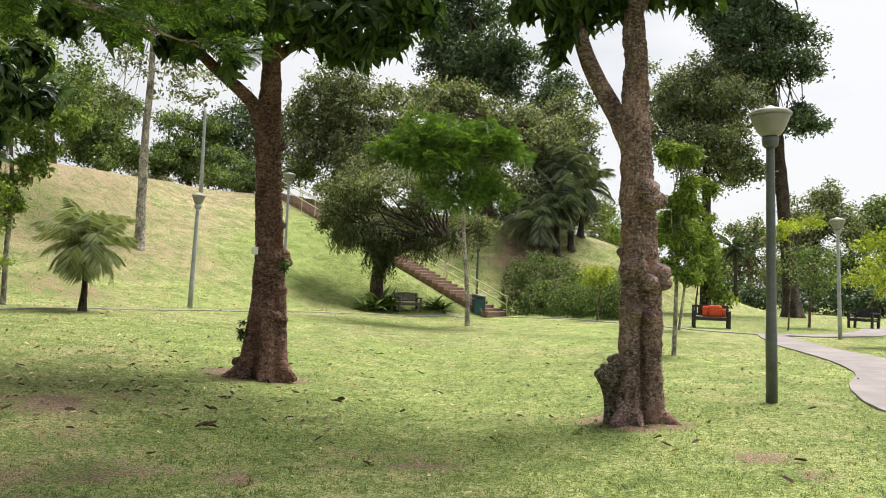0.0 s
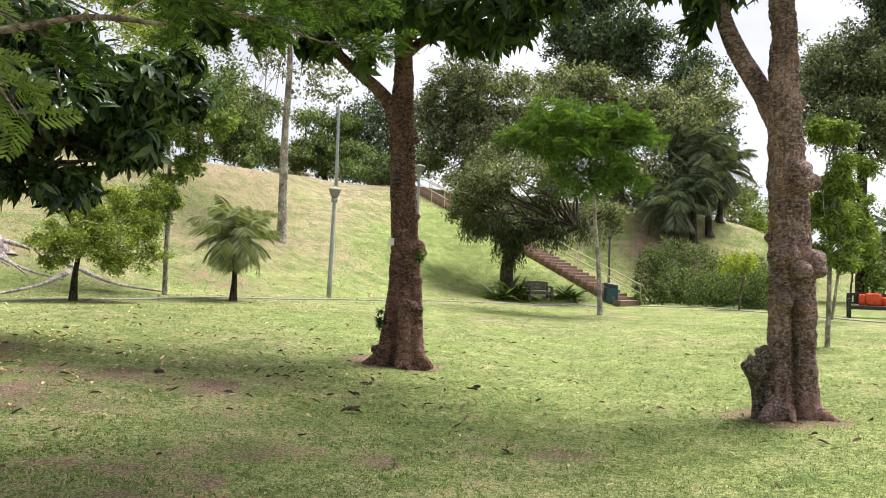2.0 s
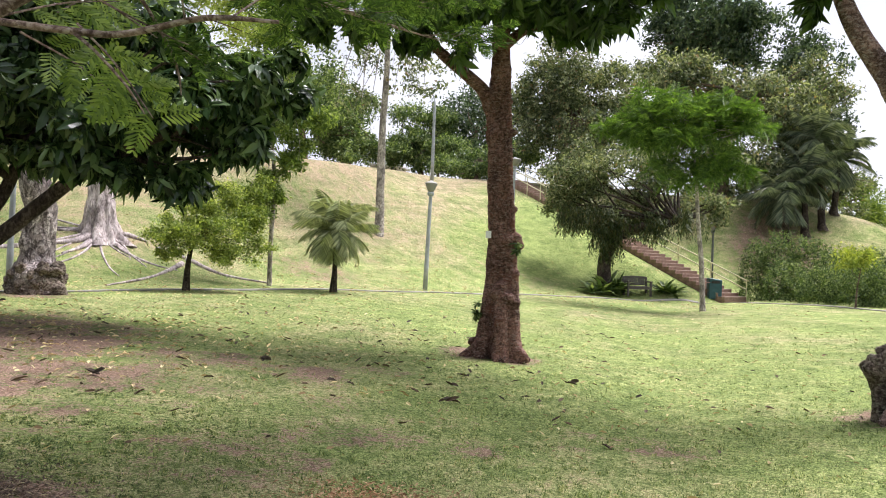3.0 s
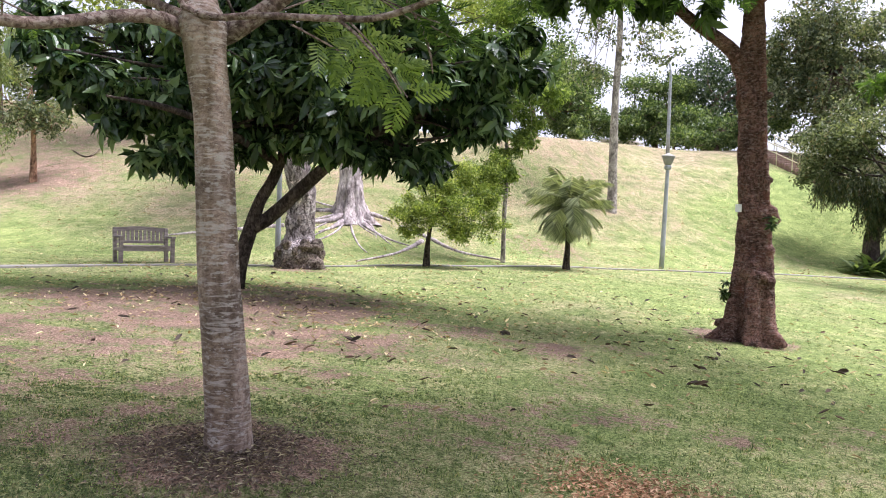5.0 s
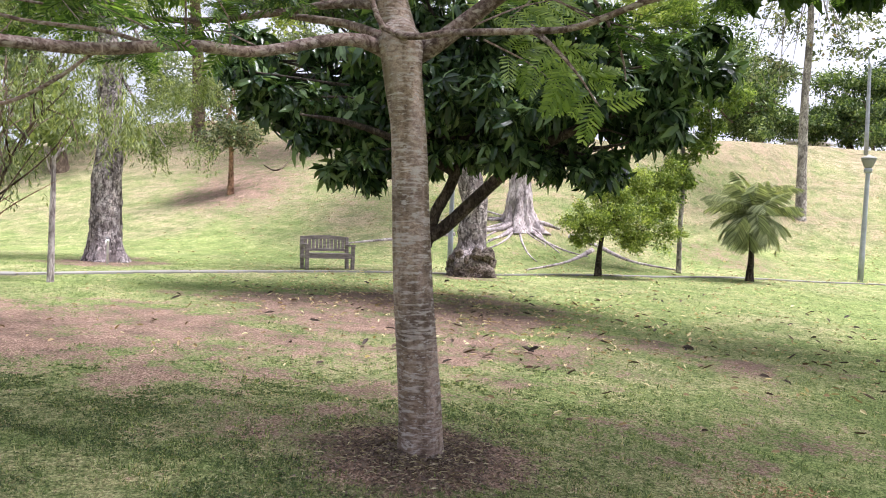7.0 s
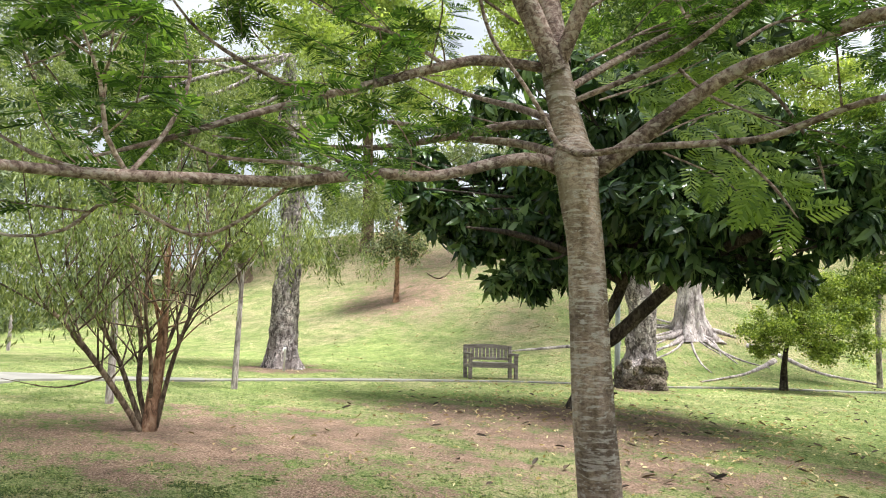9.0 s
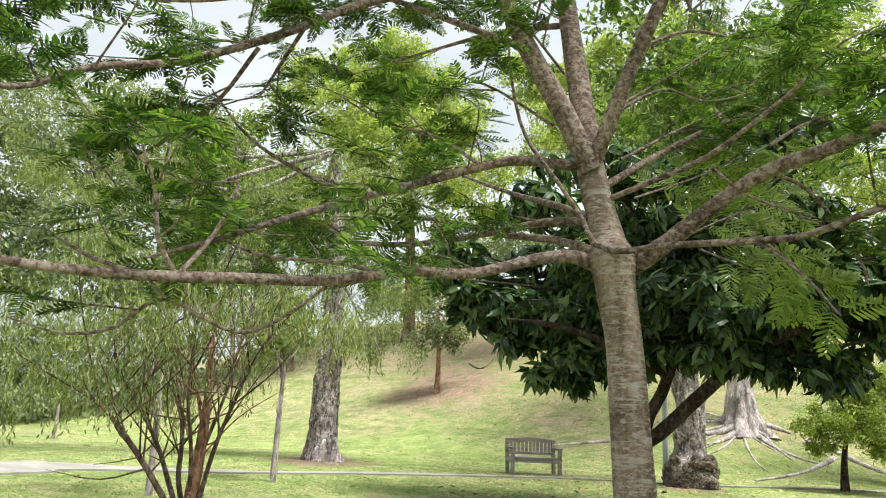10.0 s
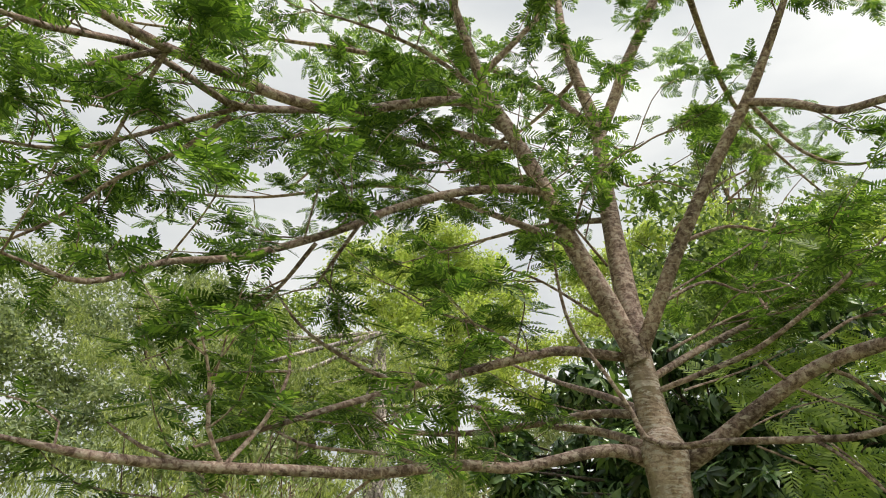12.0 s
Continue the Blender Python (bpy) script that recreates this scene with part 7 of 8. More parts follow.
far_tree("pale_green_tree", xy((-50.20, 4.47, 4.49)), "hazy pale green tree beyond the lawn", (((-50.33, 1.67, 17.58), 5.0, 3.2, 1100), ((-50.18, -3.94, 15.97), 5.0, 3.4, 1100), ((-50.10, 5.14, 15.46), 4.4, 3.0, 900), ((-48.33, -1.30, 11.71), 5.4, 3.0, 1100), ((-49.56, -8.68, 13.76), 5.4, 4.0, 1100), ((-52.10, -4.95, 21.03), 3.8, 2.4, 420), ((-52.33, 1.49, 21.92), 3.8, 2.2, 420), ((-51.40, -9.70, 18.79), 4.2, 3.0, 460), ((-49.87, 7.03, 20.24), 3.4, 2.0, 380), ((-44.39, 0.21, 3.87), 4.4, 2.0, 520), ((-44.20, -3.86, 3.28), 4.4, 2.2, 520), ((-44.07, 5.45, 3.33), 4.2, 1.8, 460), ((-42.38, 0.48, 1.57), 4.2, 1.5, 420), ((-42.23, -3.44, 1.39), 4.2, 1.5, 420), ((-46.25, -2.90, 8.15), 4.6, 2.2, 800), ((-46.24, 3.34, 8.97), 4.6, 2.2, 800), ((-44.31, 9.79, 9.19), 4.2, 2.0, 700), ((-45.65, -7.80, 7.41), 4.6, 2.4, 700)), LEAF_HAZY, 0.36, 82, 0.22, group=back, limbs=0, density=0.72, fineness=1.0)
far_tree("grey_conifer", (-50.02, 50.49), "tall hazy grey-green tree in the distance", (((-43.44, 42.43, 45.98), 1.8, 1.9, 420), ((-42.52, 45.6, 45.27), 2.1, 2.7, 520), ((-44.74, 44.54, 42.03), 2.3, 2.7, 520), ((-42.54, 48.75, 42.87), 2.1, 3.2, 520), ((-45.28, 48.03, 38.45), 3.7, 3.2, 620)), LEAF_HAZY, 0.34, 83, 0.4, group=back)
# lime leaf colour puts the backlit brightness into this crown
far_tree("green_tree", xy((-26.84, 27.30, 7.62)), "green tree beyond the spreading tree", (((-26.45, 27.68, 20.89), 3.0, 2.4, 900), ((-23.91, 29.88, 19.45), 3.4, 2.8, 1100), ((-28.95, 25.06, 18.52), 3.0, 2.4, 800), ((-22.86, 33.13, 21.55), 3.2, 3.0, 900), ((-31.52, 21.77, 17.29), 2.6, 2.2, 600), ((-31.37, 25.29, 22.36), 2.6, 2.0, 560), ((-33.88, 21.85, 21.34), 2.4, 2.0, 520), ((-29.45, 27.50, 23.63), 2.0, 1.6, 380), ((-21.26, 33.62, 14.34), 2.5, 1.9, 600), ((-23.42, 32.57, 18.06), 2.6, 2.3, 500), ((-26.96, 30.39, 17.82), 2.4, 2.4, 420), ((-26.72, 27.43, 17.03), 2.9, 2.3, 560), ((-23.7, 30.74, 15.62), 2.7, 2.2, 560)), LEAF_LIME, 0.28, 84, 0.35, group=back, limbs=2)
far_tree("green_tree", xy((-24.25, 46.36, 8.23)), "hilltop tree behind the slim tree", (((-24.42, 46.27, 13.24), 3.0, 3.4, 640), ((-23.14, 49.14, 10.49), 2.2, 1.6, 300), ((-26.33, 42.88, 11.30), 3.0, 3.0, 520)), LEAF_MID, 0.32, 85, 0.35, group=back)
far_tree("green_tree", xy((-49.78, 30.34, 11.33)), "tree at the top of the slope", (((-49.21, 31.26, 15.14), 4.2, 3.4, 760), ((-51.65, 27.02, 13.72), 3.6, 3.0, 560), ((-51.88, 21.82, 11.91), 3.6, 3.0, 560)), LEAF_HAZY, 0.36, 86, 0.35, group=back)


def palm(name, base, label, head, trunk_r, fronds, reach, leaf_mat, bark_mat, seed, group="", droop=0.55, leaf_w=0.012, rise=1.0):
    """A palm: trunk and arching fronds with many leaflets."""
    rng = np.random.default_rng(seed)
    o, loc = local_to(base)
    ob = thing(name, o, label, "palm", group)
    h = loc((head,))[0]
    g = Geo()
    tube(g, [np.array((0, 0, -0.1)), h * 0.5 + (0.02, 0, 0), h], (trunk_r * 1.25, trunk_r, trunk_r * 0.9), 16, 0.07, 0.05, 0.8, 0.2, 6, seed=seed)
    piece("trunk", g, bark_mat, ob, smooth_faces=True)
    for k in range(fronds):
        a, up = k * 2.4 + rng.normal(0, 0.2), 1.5 - 2.0 * (k / fronds) ** rise + rng.normal(0, 0.12)
        bow = droop * rng.uniform(0.45, 1.15)
        g = Geo()
        long = reach * rng.uniform(0.85, 1.15) * (1 - 0.38 * k / fronds)
        d = np.array((math.cos(a), math.sin(a), 0))
        s = np.linspace(0, 1, 22)
        el = up - bow * 2.2 * s
        step_ = long / 21
        px = np.concatenate(([0], np.cumsum(np.cos(el[:-1]) * step_)))
        pz = np.concatenate(([0], np.cumsum(np.sin(el[:-1]) * step_)))
        c = h + d[None] * px[:, None] + np.array((0, 0, 1))[None] * pz[:, None]
        tube(g, c, 0.012 * reach / 1.3 * (1.1 - s), 4, 0.5, seed=k)
        across = np.array((-d[1], d[0], 0))
        for i in range(3, 22):
            for hand in (-1, 1):
                for q in (0, 0.5):
                    root = c[i] * (1 - q) + c[i - 1] * q
                    ll = reach * 0.30 * math.sin(math.pi * (0.12 + 0.8 * s[i])) * rng.uniform(0.85, 1.15)
                    way = across * hand * 0.75 + (c[i] - c[i - 1]) / step_ * 0.55 + (0, 0, -0.25 - 0.2 * rng.random())
                    tip = root + way * ll + (0, 0, -0.25 * ll)
                    mid_ = root + way * ll * 0.5
                    w = (c[i] - c[i - 1]) / step_ * leaf_w * reach / 1.3
                    g.add((root, mid_ - w, tip, mid_ + w), ((0, 1, 2), (0, 2, 3)))
        piece("frond", g, leaf_mat, ob)
    return ob


palm("feather_palm", (-9.29, 20.01), "small feather palm with arching grey-green fronds on the lawn", (-9.22, 19.88, 2.34), 0.07, 46, 1.6, LEAF_PALM, BARK_DARK, 91, droop=0.80, leaf_w=0.0026, rise=1.2)
for q_, h_, k in (((7.33, 45.69, 2.92), (7.21, 45.71, 7.02), 92), ((9.24, 48.40, 3.05), (9.45, 48.36, 8.41), 93), ((6.34, 44.83, 3.20), (5.92, 44.89, 5.75), 94), ((8.34, 46.53, 3.33), (8.00, 46.59, 9.37), 96)):
    palm("dark_palm", xy(q_), "dark drooping palm on the bank", h_, 0.16, 20, 2.8, LEAF_PALM_DARK, BARK_DARK, k, "palms on the bank", droop=0.95, leaf_w=0.007, rise=1.4)
far_tree("bank_tree", xy((9.14, 53.50, 4.79)), "dense dark tree behind the palms", (((8.42, 53.62, 9.28), 3.0, 3.2, 700), ((10.86, 53.18, 6.46), 2.2, 2.4, 480), ((6.44, 51.88, 6.58), 2.6, 2.2, 500), ((4.31, 50.09, 6.33), 2.4, 1.8, 400)), LEAF_GREY, 0.26, 97, 0.3, group=hill)
far_tree("bank_bush", xy((12.03, 50.87, 3.21)), "light green bush at the end of the bank", (((11.99, 50.88, 4.76), 1.6, 1.2, 300), ((10.71, 51.17, 4.14), 1.4, 0.9, 240)), LEAF_FRESH, 0.24, 98, 0.1, limbs=2)
palm("far_palm", xy((23.25, 57.77, 0.95)), "slim palm in the distance", (23.10, 57.83, 5.56), 0.13, 14, 1.9, LEAF_DEEP, BARK_DARK, 95, leaf_w=0.03)
# broad-leaved plants round the bench
for k, (q_, s_) in enumerate((((-2.79, 34.40), 1.0), ((-2.31, 34.94), 1.0), ((-2.05, 35.40), 0.85), ((-0.05, 35.82), 0.9), ((0.28, 35.67), 0.8), ((-3.14, 33.81), 0.8), ((-2.55, 35.27), 1.2))):
    g = Geo()
    rng = np.random.default_rng(400 + k)
    for j in range(2):
        v, f = rosette(rng, 15, 1.0, 0.20, 0.8, 0.55)
        g.add(v * s_ + (0, 0, 0.05), f)
    ob = thing("birds_nest_fern", (*q_, float(ground_z(*q_))), "broad-leaved fern clump beside the bench", "plant", "ferns by the bench", 40 * k)
    piece("leaves", g, LEAF_MID, ob)

# ---- lamps, benches, bin, stairs ----
def street_lamp(base, height, label, mat, lean=(0, 0), wide=0.075, shade=0.27, name="street_lamp"):
    z = float(ground_z(*base))
    ob = thing(name, (*base, z), label, "lamp", "park lamps")
    ob.matrix_basis = pose(*base, z, lean[0], lean[1], 0)
    h = height - 0.55
    part("pole", lathe(((wide * 1.14, -0.15), (wide * 1.12, 0.9), (wide * 1.05, 0.94), (wide * 1.03, 1.0), (wide * 0.82, h - 0.05), (wide * 0.82, h))), mat, ob, smooth_faces=True)
    part("collar", lathe(((wide * 0.95, h), (wide * 1.5, h + 0.03), (wide * 1.7, h + 0.13), (wide * 1.35, h + 0.16))), mat, ob, smooth_faces=True)
    bowl = part("shade", lathe(((shade * 0.42, h + 0.16), (shade * 0.62, h + 0.22), (shade * 0.92, h + 0.40), (shade * 0.95, h + 0.44))), LAMP_GLASS, ob, "milky bowl-shaped shade", True)
    part("cap", lathe(((shade * 1.02, h + 0.44), (shade * 1.04, h + 0.47), (shade * 0.85, h + 0.51), (shade * 0.3, h + 0.55), (0.03, h + 0.58))), LAMP_CAP, bowl, "shallow weathered cap", True)
    return ob


street_lamp((4.60, 10.24), 3.98, "dark grey lamp post with bowl shade on the lawn", POST_DARK, (0, -1.2), 0.066, 0.27)
street_lamp((13.35, 24.63), 4.0, "pale grey lamp post with bowl shade beside the path", POST_GREY, (0, -2.0), 0.06, 0.24)
street_lamp((-8.35, 25.73), 3.95, "pale grey lamp post at the foot of the hill", POST_GREY, (0, 1.4), 0.075, 0.22)
street_lamp((-13.48, 12.76), 4.3, "blue-grey lamp post behind the old tree", POST_GREY, (0, 0), 0.06, 0.22)
p3 = (-7.24, 35.52, 3.74)
street_lamp((p3[0], p3[1]), 6.82 - float(ground_z(p3[0], p3[1])), "lamp post beside the upper stairs", POST_GREY, (0, 0.5), 0.07, 0.30)
p4 = (2.20, 40.41)
street_lamp(p4, 4.18 - float(ground_z(*p4)), "dark green lamp post behind the bin", POST_DARK, (0, 0), 0.06, 0.2)


def hook_pole(base, top, label):
    z = float(ground_z(*base))
    ob = thing("hook_pole", (*base, z), label, "pole")
    h = top - z
    part("pole", lathe(((0.11, -0.2), (0.10, 1.2), (0.075, h - 0.3), (0.07, h))), POST_GREY, ob, smooth_faces=True)
    g = Geo()
    tube(g, [np.array((0, 0, h - 0.1)), np.array((-0.12, 0, h + 0.25)), np.array((-0.45, 0, h + 0.3)), np.array((-0.7, 0, h + 0.22))], (0.06, 0.055, 0.05, 0.05), 10, 0.1)
    piece("arm", g, POST_GREY, ob, smooth_faces=True)


pb = (-13.64, 42.50)
hook_pole(pb, 11.42, "tall pale street light pole on the hilltop")


def bench(place, turn, wood, label, wide=1.35, size=1.0):
    """A timber park bench: legs, seat boards, armrests, slatted back with an arched top rail."""
    z = float(ground_z(*place))
    ob = thing("park_bench", (*place, z), label, "bench", "park benches", turn)
    ob.scale = (size, size, size)
    half = wide / 2
    for sx in (-1, 1):
        part("front_leg", box((sx * (half - 0.05), -0.24, 0.30), (0.09, 0.09, 0.66)), wood, ob)
        part("back_leg", box((sx * (half - 0.05), 0.26, 0.42), (0.09, 0.09, 0.90), Matrix.Rotation(radians(-6), 4, "X")), wood, ob)
        part("armrest", box((sx * (half - 0.05), 0.0, 0.65), (0.11, 0.62, 0.055)), wood, ob)
        part("side_rail", box((sx * (half - 0.05), 0.0, 0.34), (0.06, 0.46, 0.09)), wood, ob)
    for k in range(4):
        part("seat_board", box((0, -0.23 + 0.14 * k, 0.42), (wide - 0.20, 0.12, 0.035)), wood, ob)
    part("front_rail", box((0, -0.25, 0.35), (wide - 0.18, 0.05, 0.10)), wood, ob)
    part("lower_back_rail", box((0, 0.275, 0.52), (wide - 0.18, 0.05, 0.07)), wood, ob)
    bm = bmesh.new()
    n_ = 14
    rings = []

    def ring_at(x):
        z = 0.83 + 0.035 * math.cos(x / half * math.pi / 2) ** 2
        rings.append([bm.verts.new((x, 0.31 + dy * 0.0275, z + dz * 0.05)) for dy, dz in ((-1, -1), (1, -1), (1, 1), (-1, 1))])

    for k in range(n_):
        x0, x1 = -half + 0.02 + (wide - 0.04) * k / n_, -half + 0.02 + (wide - 0.04) * (k + 1) / n_
        ring_at(x0)
    ring_at(x1)
    bm.faces.new(rings[0])
    bm.faces.new(rings[-1][::-1])
    for r0, r1 in zip(rings, rings[1:]):
        for j in range(4):
            bm.faces.new((r0[j], r1[j], r1[(j + 1) % 4], r0[(j + 1) % 4]))
    bmesh.ops.recalc_face_normals(bm, faces=bm.faces)
    part("top_rail", bm, wood, ob)
    count = 11
    for k in range(count):
        part("back_slat", box((-half + 0.16 + (wide - 0.32) * k / (count - 1), 0.29, 0.67), (0.074, 0.022, 0.28), Matrix.Rotation(radians(-5), 4, "X"), 0.003), wood, ob)
    return ob


b2 = (-15.26, 10.37)
bench(b2, math.degrees(math.atan2(b2[1], b2[0])) - 90 + 18, BENCH_WOOD, "weathered brown wooden park bench at the foot of the slope", 1.36, 0.9)
b3 = (-1.27, 35.29)
bench(b3, math.degrees(math.atan2(b3[1], b3[0])) - 90 + 25, BENCH_BROWN, "dark brown wooden bench among broad-leaved ferns", 1.2)
b1 = (10.76, 29.15)
bench(b1, math.degrees(math.atan2(b1[1], b1[0])) - 90 + 8, BENCH_BLACK, "black timber park bench beside the path", 1.38)
b4 = (18.22, 31.76)
bench(b4, math.degrees(math.atan2(b4[1], b4[0])) - 90 - 30, BENCH_BLACK, "black timber bench far along the path", 1.1)
# orange bags on the bench
o1 = Vector((b1[0], b1[1], float(ground_z(*b1)))) 
turn1 = math.atan2(b1[1], b1[0]) - math.pi / 2 + radians(8)


def cloth_bag(off, size, label, group="orange bags on the bench"):
    bm = bmesh.new()
    bmesh.ops.create_cube(bm, size=1.0)
    bmesh.ops.subdivide_edges(bm, edges=bm.edges[:], cuts=3, use_grid_fill=True)
    rng = np.random.default_rng(int(off[0] * 100) + 77)
    for v in bm.verts:
        k = 1 - 0.06 * (abs(v.co.x) * 2) ** 4 * (abs(v.co.z) * 2) ** 4
        v.co = Vector((v.co.x * size[0] * k, v.co.y * size[1] * (1.05 - 0.2 * abs(v.co.z)), v.co.z * size[2] * k)) + Vector(rng.normal(0, 0.008, 3))
    ob = part("cloth_bag", bm, ORANGE_CLOTH, None, label, True)
    ob.matrix_basis = Matrix.Translation(o1) @ Matrix.Rotation(turn1, 4, "Z") @ Matrix.Translation(off)
    tagged(ob, category="bag", group=group)


cloth_bag(Vector((0.16, 0.12, 0.665)), (0.50, 0.16, 0.45), "orange-red cloth bag standing on the bench")
cloth_bag(Vector((-0.20, 0.16, 0.64)), (0.20, 0.14, 0.40), "darker orange-red cloth bag on the bench")
cloth_bag(Vector((0.49, 0.16, 0.60)), (0.13, 0.14, 0.32), "small orange-red cloth bundle on the bench")

# litter bin
q = (2.15, 37.31)
ob = thing("litter_bin", (*q, float(ground_z(*q))), "teal metal litter bin with a sloped hood", "bin", "", 12)
part("body", box((0, 0, 0.36), (0.58, 0.52, 0.76), None, 0.02), BIN_TEAL, ob)
hood = part("hood", box((0, 0, 0.83), (0.60, 0.54, 0.20), Matrix.Rotation(radians(9), 4, "Y"), 0.03), BIN_TEAL, ob)
# solid black panel gives the opening its shade; no hole is cut
part("opening", box((0, -0.262, 0.78), (0.36, 0.03, 0.12), None, 0.005), BENCH_BLACK, hood, "black panel painted as the shaded opening")

# stairs up the bank
run = math.hypot(STAIR_TOP[0] - STAIR_FOOT[0], STAIR_TOP[1] - STAIR_FOOT[1])
ux, uy = (STAIR_TOP[0] - STAIR_FOOT[0]) / run, (STAIR_TOP[1] - STAIR_FOOT[1]) / run
ang = math.degrees(math.atan2(uy, ux))
count = 40
tread, riser = run / count, (STAIR_HIGH - STAIR_LOW) / count
stairs = thing("stairs", (*STAIR_FOOT, STAIR_LOW), "long flight of brown brick steps up the grassy bank", "stairs", "", ang)
tagged(stairs, kind="structure")
bm = box((0, 0, 0), (tread + 0.06, 1.9, riser + 0.30), None, 0.01)
step_me = bpy.data.meshes.new("step")
bm.to_mesh(step_me)
bm.free()
step_me.materials.append(STEP_BRICK)
bm = box((0, 0, 0), (0.10, 1.92, 0.05), None, 0.008)
nose_me = bpy.data.meshes.new("nosing")
bm.to_mesh(nose_me)
bm.free()
nose_me.materials.append(STEP_NOSE)
for k in range(count):
    s = new("step", step_me)
    s.parent = stairs
    s.location = (tread * (k + 0.5), 0, riser * (k + 0.5) - 0.15 + 0.05)
    edge = new("nosing", nose_me)
    edge.parent = s
    edge.location = (0.03 - tread * 0.5, 0, riser * 0.5 + 0.14)


def handrail(side, first, last, label):
    ob = thing("handrail", (*STAIR_FOOT, STAIR_LOW), label, "handrail", "stair handrails", ang)
    slope = (STAIR_HIGH - STAIR_LOW) / run
    for hgt in (0.95, 0.52):
        g = Geo()
        tube(g, [np.array((run * f, side, run * f * slope + hgt + 0.05)) for f in np.linspace(first, last, 8)], [0.032] * 8, 8, 0.6)
        piece("rail", g, RAIL_CREAM, ob, smooth_faces=True)
    for k, f in enumerate(np.linspace(first, last, 9)):
        part("post", lathe(((0.028, run * f * slope - 0.1), (0.028, run * f * slope + 1.0)), 8), RAIL_CREAM, ob).location = (run * f, side, 0)


handrail(-1.0, 0.0, 1.0, "cream tubular handrail along the stairs")
handrail(1.0, 0.42, 1.0, "cream tubular handrail along the upper stairs")

# standpipe tap by the big pale tree
q = (-16.73, 5.76)
ob = thing("garden_tap", (*q, float(ground_z(*q))), "small white standpipe tap beside the tree", "tap")
part("pipe", lathe(((0.024, -0.1), (0.022, 0.46), (0.030, 0.47), (0.030, 0.52)), 12), TAG_WHITE, ob, smooth_faces=True)
g = Geo()
tube(g, [np.array((0, 0, 0.48)), np.array((0.09, -0.06, 0.50)), np.array((0.16, -0.10, 0.44))], (0.018, 0.018, 0.014), 10, 0.03)
spout = piece("spout", g, TAG_WHITE, ob, smooth_faces=True)
part("tap_handle", box((0.07, -0.045, 0.55), (0.09, 0.02, 0.018), None, 0.004), POST_GREY, spout)
# dry branch lying on the slope
line = ((-33.32, 18.73), (-31.31, 18.31), (-32.36, 19.87))
o_, loc_ = local_to(line[1])
ob = thing("fallen_branch", o_, "thin curved dry branch lying on the slope", "branch")
g = Geo()
tube(g, loc_([(x, y, float(ground_z(x, y)) + (0.25 if k == 2 else 0.04)) for k, (x, y) in enumerate(line)]), (0.03, 0.035, 0.012), 8, 0.15, 0.05, seed=5)
piece("stick", g, BARK_BROWN, ob, smooth_faces=True)

# roof of a shelter on the hilltop
q = (-23.96, 61.74, 9.97)
ob = thing("hilltop_shelter", (q[0], q[1], float(ground_z(q[0], q[1]))), "pale low-roofed shelter beyond the hilltop", "building")
h = q[2] - float(ground_z(q[0], q[1]))
part("wall", box((0, 0, h / 2 - 0.2), (2.6, 2.2, h + 0.2)), WALL_PALE, ob)
part("roof", box((0, 0, h), (3.4, 3.0, 0.18), Matrix.Rotation(radians(4), 4, "Y"), 0.02), ROOF_PALE, ob)

# ---- grass, fallen leaves, chips ----
def grass():
    rng = np.random.default_rng(501)
    v, f = [], []
    for k in range(5):
        a, lean, h = k * 1.05 + rng.normal(0, 0.3), rng.uniform(0.3, 1.1), rng.uniform(0.6, 1.2)
        d = np.array((math.cos(a), math.sin(a), 0))
        s = np.array((-math.sin(a), math.cos(a), 0)) * 0.16
        r = rng.normal(0, 0.3, 3) * (1, 1, 0)
        n = len(v)
        v += [r - s, r + s, r + d * lean + (0, 0, h)]
        f.append((n, n + 1, n + 2))
    tuft = (np.array(v), np.array(f))
    count = 84000
    far = 3.0 + 20.0 * rng.uniform(0, 1, count) ** 1.8
    az = radians(-38) + radians(150) * rng.uniform(0, 1, count)
    x, y = -np.sin(az) * far, np.cos(az) * far
    x, y = x + rng.normal(0, 0.3, count), y + rng.normal(0, 0.3, count)
    keep = rng.uniform(0, 1, count) > np.clip(bare_soil(x, y) * 1.35 - 0.08, 0.03, 0.96)
    x, y = x[keep], y[keep]
    z = ground_z(x, y)
    n = len(x)
    a = rng.uniform(0, 6.3, n)
    tips = np.stack((np.cos(a), np.sin(a), 0 * a), 1)
    ups = np.tile((0.0, 0, 1), (n, 1)) + rng.normal(0, 0.12, (n, 3))
    g = Geo()
    scatter(g, [tuft], np.stack((x, y, z - 0.005), 1), frames_from(rng, tips, ups), rng.uniform(0.015, 0.034, n), rng)
    tagged(piece("grass", g, GRASS, None, "short green lawn grass with dry blades"), category="grass", kind="stuff")


